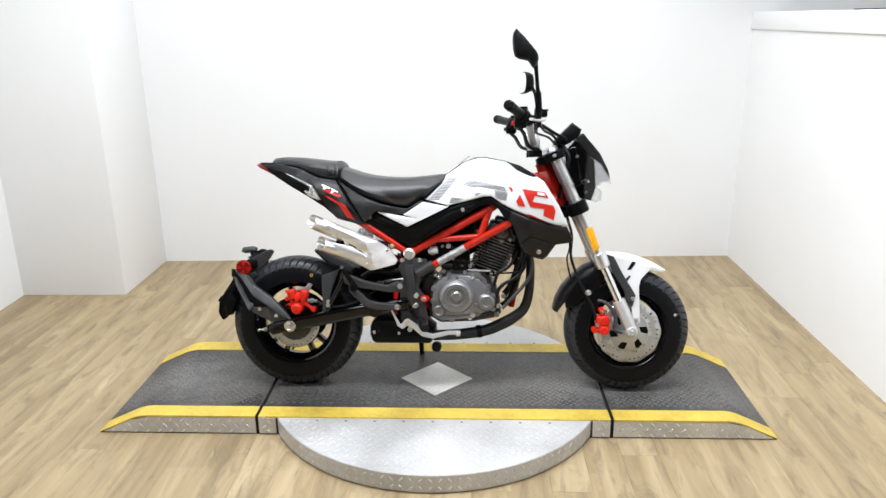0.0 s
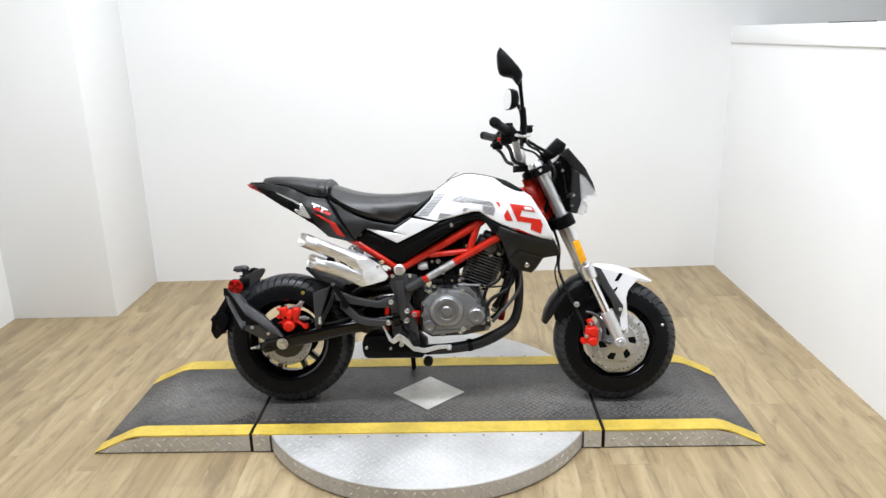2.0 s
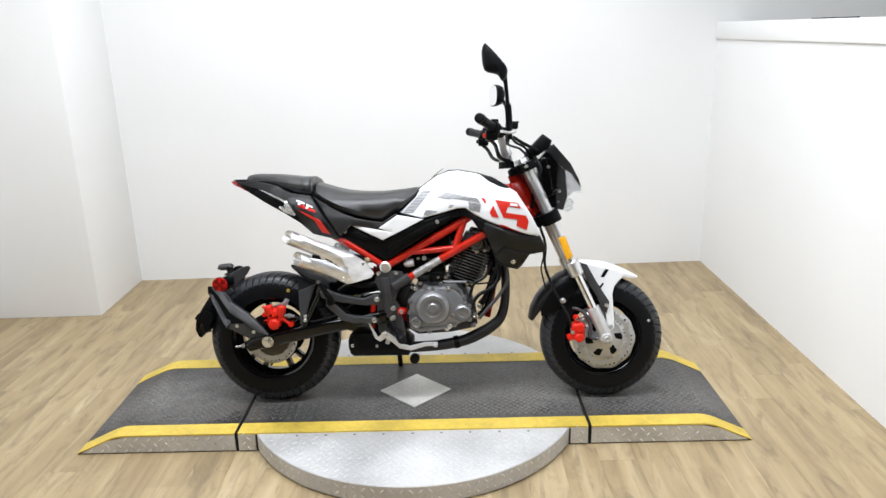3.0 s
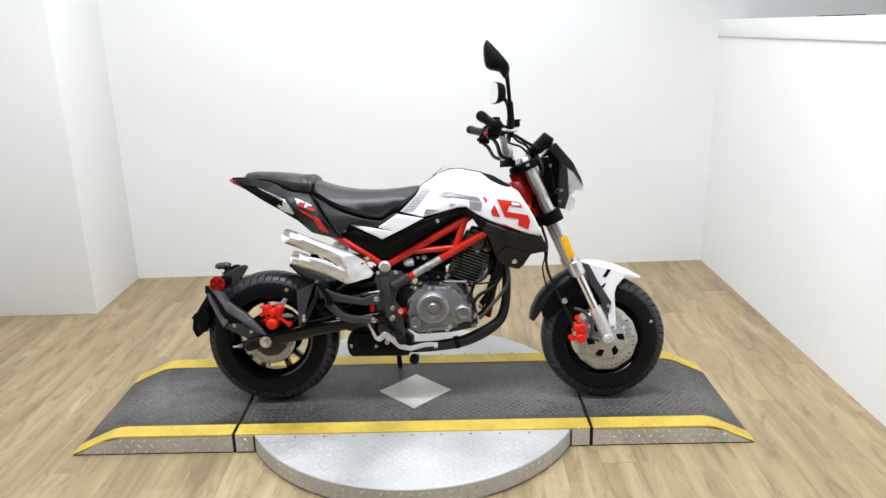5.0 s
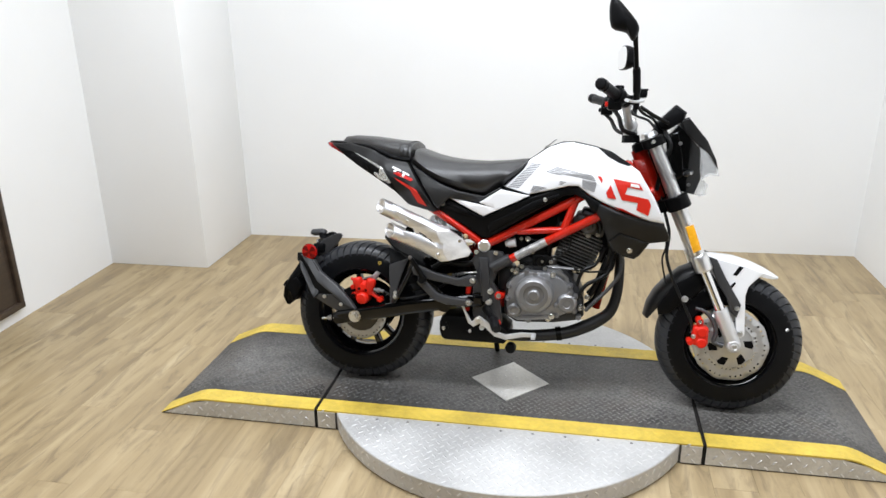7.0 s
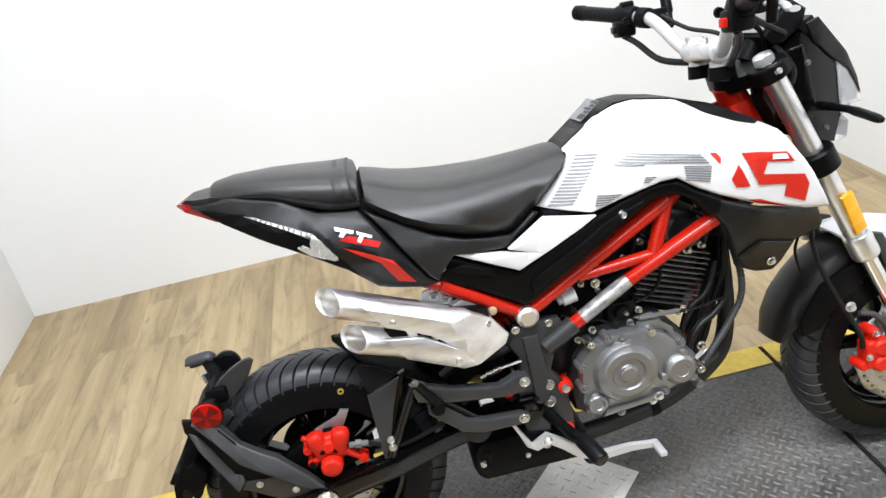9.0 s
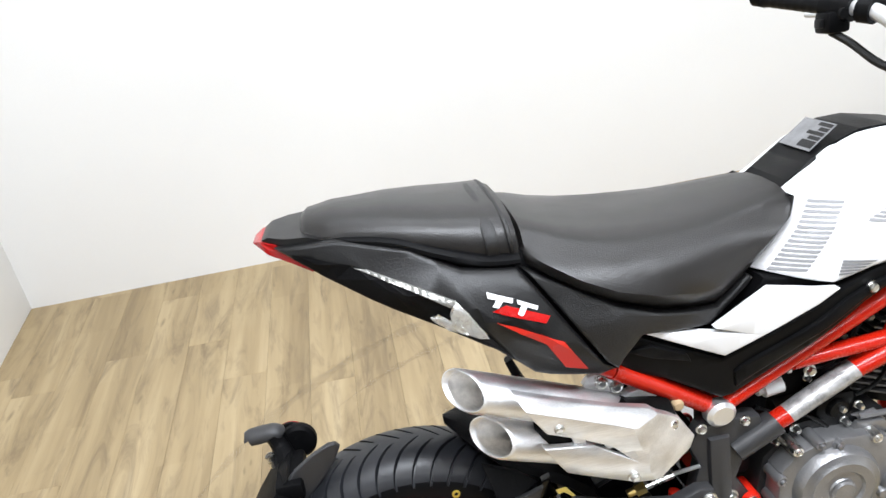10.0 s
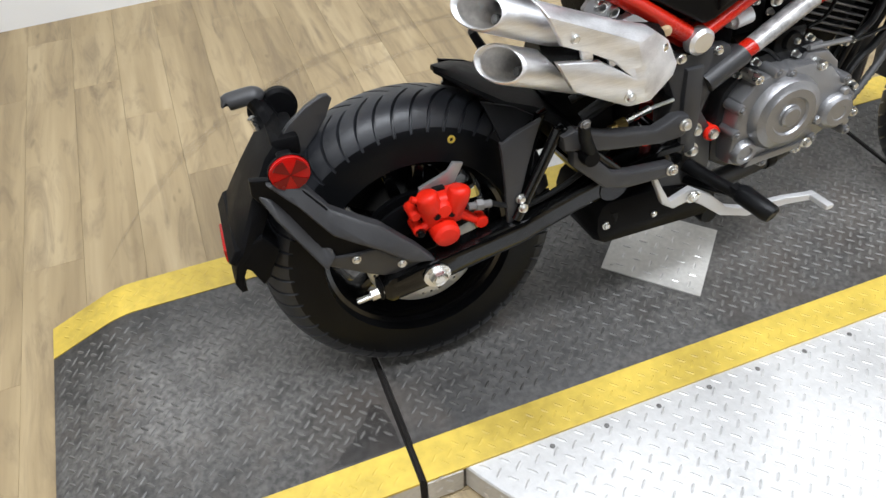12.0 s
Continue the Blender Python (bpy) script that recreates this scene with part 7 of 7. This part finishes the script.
part("cowl_top", solid([(0.412, 0.936), (0.440, 0.952), (0.502, 0.880), (0.530, 0.826), (0.515, 0.83), (0.48, 0.868)], lambda x, z: cowl_w(x, z) * 0.80), GREYPL, lamp, "charcoal fly screen over the lamp", STEERED)
dash = part("instrument", join(slab([(0.346, 0.930), (0.400, 0.984), (0.428, 0.966), (0.424, 0.940), (0.385, 0.912), (0.36, 0.912)], 0.062, 0.124, 0.007), sweep([(0.372, 0, 0.93), (0.345, 0, 0.885)], 0.02, 12)), SATIN, bike, "black instrument pod", STEERED)
part("dial_glass", turned(slab([(0, 0), (0.070, 0), (0.070, 0.10), (0, 0.10)], 0.0, 0.002, 0.0), Matrix.Translation((0.349, 0.05, 0.9365)) @ Matrix.Rotation(radians(-45), 4, "Y") @ Matrix.Rotation(radians(90), 4, "X")), SCREEN, dash, "dark instrument glass", STEERED)
part("dash_hood", slab([(0.388, 0.976), (0.402, 0.990), (0.434, 0.966), (0.428, 0.945), (0.416, 0.95)], 0.055, 0.11, 0.004), GREYPL, dash, xf=STEERED)
part("wiring", join(sweep([(0.37, -0.05, 0.91), (0.39, -0.075, 0.86), (0.372, -0.06, 0.80), (0.36, -0.04, 0.72)], 0.007, 8), sweep([(0.38, -0.07, 0.93), (0.33, -0.09, 0.955), (0.29, -0.10, 0.98)], 0.006, 8)), HOSE, dash, xf=STEERED)

# front mudguards
WIDE = [(-1.0, -1.0), (-0.98, -0.45), (-0.72, -0.06), (-0.35, 0.10), (0, 0.14), (0.35, 0.10), (0.72, -0.06), (0.98, -0.45), (1.0, -1.0)]


def guard_bm(stations, thick=0.005):
    """A curved guard; stations: x, z of the crest, half width, depth of the sides, and the slope of the crest."""
    rings = []
    for x, z, w, h, a in stations:
        n = Vector((-math.sin(radians(a)), 0, math.cos(radians(a))))
        base = Vector((x, 0, z))
        o = [base + Vector((0, w * u, 0)) + n * (h * v) for u, v in WIDE]
        q = [base + Vector((0, (w - thick) * u, 0)) + n * (h * v - (thick if abs(u) < 0.9 else 0)) for u, v in WIDE[::-1]]
        rings.append(o + q)
    return loft(rings)


white_guard = part("front_mudguard", join(
    guard_bm([(0.492, 0.510, 0.060, 0.020, 12), (0.545, 0.518, 0.066, 0.026, 2), (0.613, 0.512, 0.066, 0.030, -8), (0.665, 0.497, 0.060, 0.030, -16), (0.705, 0.480, 0.050, 0.024, -22), (0.735, 0.464, 0.036, 0.014, -26), (0.752, 0.455, 0.018, 0.006, -28)]),
    *[slab([(0.494, 0.508), (0.560, 0.510), (0.640, 0.492), (0.700, 0.472), (0.676, 0.450), (0.655, 0.428), (0.647, 0.400), (0.652, 0.300), (0.653, 0.272), (0.640, 0.262), (0.627, 0.270), (0.620, 0.345), (0.606, 0.385), (0.575, 0.415), (0.545, 0.462), (0.51, 0.486)], lambda x, z: lerp_table([(0.26, 0.086), (0.40, 0.078), (0.50, 0.066)], z) - max(0, x - 0.62) * 0.18, 0.006, 0.002, 0.02, s) for s in (-1, 1)]), WHITE, bike, "white front mudguard with slots", STEERED, 45)
for s in (-1, 1):
    for pts in ([(0.604, 0.463), (0.622, 0.492), (0.636, 0.489), (0.617, 0.462)], [(0.585, 0.415), (0.612, 0.442), (0.616, 0.438), (0.592, 0.405)]):
        part("slot", slab(pts, lambda x, z: lerp_table([(0.26, 0.086), (0.40, 0.078), (0.50, 0.066)], z) - max(0, x - 0.62) * 0.18 + 0.001, 0.004, 0.0, 0.02, s), MATTE, white_guard, "black slot", STEERED)
    part("fork_guard", slab([(0.528, 0.520), (0.553, 0.512), (0.583, 0.455), (0.634, 0.372), (0.624, 0.330), (0.606, 0.345), (0.590, 0.390), (0.555, 0.445)], 0.088, 0.012, 0.004, side=s), CASTGREY, white_guard, "charcoal fork guard", STEERED)
    bolts(white_guard, [(0.638, s * 0.088, 0.280), (0.622, s * 0.088, 0.360)], 0.006, 0.005, None, s, STEERED)
part("rear_front_mudguard", join(guard_bm([(0.348, 0.302, 0.040, 0.014, 68), (0.358, 0.345, 0.056, 0.028, 62), (0.380, 0.388, 0.062, 0.036, 56), (0.412, 0.426, 0.064, 0.040, 48), (0.455, 0.464, 0.064, 0.040, 36), (0.505, 0.488, 0.060, 0.034, 20), (0.535, 0.492, 0.058, 0.03, 5)])), GREYPL, bike, "charcoal rear half of the front mudguard", STEERED, 45)
part("guard_skirt", slab([(0.385, 0.345), (0.43, 0.42), (0.475, 0.445), (0.51, 0.46), (0.53, 0.43), (0.505, 0.392), (0.47, 0.372), (0.425, 0.326), (0.39, 0.318)], 0.072, 0.010, 0.004), SATIN, bike, xf=STEERED)

# front caliper and hoses
cal = [box_bm((0.492, -0.122, 0.238), (0.540, -0.082, 0.300), 0.009, 3), lathe([(0, -0.128), (0.013, -0.128), (0.0175, -0.123), (0.018, -0.08), (0, -0.08)], (0.520, 0, 0.284), 24), lathe([(0, -0.128), (0.012, -0.128), (0.0165, -0.123), (0.017, -0.08), (0, -0.08)], (0.520, 0, 0.248), 24),
       lathe([(0, -0.118), (0.009, -0.118), (0.011, -0.114), (0.011, -0.08), (0, -0.08)], (0.512, 0, 0.316), 16), lathe([(0, -0.118), (0.008, -0.118), (0.010, -0.114), (0.010, -0.08), (0, -0.08)], (0.488, 0, 0.246), 16), sweep([(0.514, -0.105, 0.29), (0.512, -0.105, 0.318)], 0.010, 10)]
fcal = part("front_caliper", join(*cal), REDCAST, bike, "bright red front brake caliper", STEERED)
bolts(fcal, [(0.512, -0.118, 0.316), (0.495, -0.122, 0.268)], 0.0055, 0.005, None, -1, STEERED)
part("brake_hose", sweep([(0.375, -0.030, 0.70), (0.392, -0.060, 0.64), (0.404, -0.085, 0.585), (0.400, -0.100, 0.515), (0.424, -0.105, 0.442), (0.462, -0.108, 0.364), (0.485, -0.11, 0.315), (0.49, -0.108, 0.285)], 0.005, 10), HOSE, fcal, "black front brake hose", STEERED)
part("hose_clip", bolt_bm(0.462, -0.115, 0.385, 0.008, 0.008), ALU, fcal, xf=STEERED)
part("speed_cable", sweep([(0.36, -0.03, 0.70), (0.40, -0.05, 0.56), (0.392, -0.05, 0.495), (0.408, -0.06, 0.42)], 0.003, 8), HOSE, fcal, xf=STEERED)

# side stand on the far side
stand = part("side_stand", join(sweep([(-0.15, 0.07, 0.24), (-0.155, 0.17, 0.14), (-0.16, 0.272, 0.055)], [0.011, 0.010, 0.010], 12), box_bm((-0.190, 0.254, 0.0425), (-0.130, 0.292, 0.051), 0.003)), SATIN, bike, "black side stand under the left side")
part("stand_spring", sweep([(-0.15, 0.085, 0.225), (-0.155, 0.12, 0.18)], 0.006, 8), BOLT, stand)
part("rubber_roller", lathe([(0, -0.085), (0.015, -0.085), (0.018, -0.08), (0.018, -0.055), (0, -0.055)], (-0.078, 0, 0.166), 24), RUBBER, box, "round rubber stop under the box")

# ---- floor planks ----
PW, PL = 0.125, 0.95
plank_mesh = {}
rng = random.Random(5)


def plank_me(w, length):
    key = (round(w, 3), round(length, 3))
    if key not in plank_mesh:
        bm = bmesh.new()
        b = 0.0003
        lo = [(-w / 2, -length / 2), (w / 2, -length / 2), (w / 2, length / 2), (-w / 2, length / 2)]
        hi = [(-w / 2 + b, -length / 2 + b), (w / 2 - b, -length / 2 + b), (w / 2 - b, length / 2 - b), (-w / 2 + b, length / 2 - b)]
        a = [bm.verts.new((x, y, -0.004)) for x, y in lo]
        c = [bm.verts.new((x, y, -0.0008)) for x, y in lo]
        d = [bm.verts.new((x, y, 0)) for x, y in hi]
        bm.faces.new(d)
        for r, q in ((a, c), (c, d)):
            for i in range(4):
                j = (i + 1) % 4
                bm.faces.new((r[i], r[j], q[j], q[i]))
        plank_mesh[key] = finish("plank", bm, PLANK, 0)
    return plank_mesh[key]


x = -2.36
while x < 1.74:
    y = -4.58 + rng.random() * -PL
    while y < 1.82:
        lo, hi = max(y, -4.58), min(y + PL, 1.82)
        if hi - lo > 0.05:
            lo, hi = round(lo / 0.1) * 0.1, round(hi / 0.1) * 0.1
            if hi > lo + 0.05:
                ob = new("plank", plank_me(PW - 0.0002, hi - lo - 0.0002))
                ob.location = (x + PW / 2, (lo + hi) / 2, 0)
                ob.parent = floor
        y += PL
    x += PW

# faint marks swept by the ramp ends, and a few scuffs
for r, w, a0, a1 in ((1.160, 0.045, 70, 158), (1.030, 0.030, 76, 132), (1.165, 0.008, 85, 140), (0.795, 0.010, 70, 128)):
    bm = bmesh.new()
    rows = []
    for k in range(41):
        a = radians(a0 + (a1 - a0) * k / 40)
        taper = w * min(1.0, 4 * k / 40, 4 * (40 - k) / 40) * (0.7 + 0.3 * math.sin(k * 1.7)) / 2
        rows.append([bm.verts.new((CX + q * math.cos(a), 0.003 + q * math.sin(a), 0.0006)) for q in (r - taper, r + taper)])
    for p, q in zip(rows, rows[1:]):
        bm.faces.new((p[0], p[1], q[1], q[0]))
    part("scuff_mark", bm, SCUFF, floor, "faint grey arc swept on the floor", angle=0)
for x, y, r, a0, a1 in ((-0.63, -0.40, 0.022, 0, 300), (-0.545, -0.52, 0.035, 20, 170), (-0.53, -0.57, 0.045, 30, 190), (0.42, -0.64, 0.03, 0, 200), (-0.60, -0.66, 0.03, 200, 320)):
    bm = bmesh.new()
    rows = []
    for k in range(17):
        a = radians(a0 + (a1 - a0) * k / 16)
        rows.append([bm.verts.new((x + q * math.cos(a), y + q * 0.8 * math.sin(a), 0.0006)) for q in (r - 0.0022, r + 0.0022)])
    for p, q in zip(rows, rows[1:]):
        bm.faces.new((p[0], p[1], q[1], q[0]))
    part("scuff_mark", bm, SCUFF, floor, "faint grey scuff on the floor", angle=0)
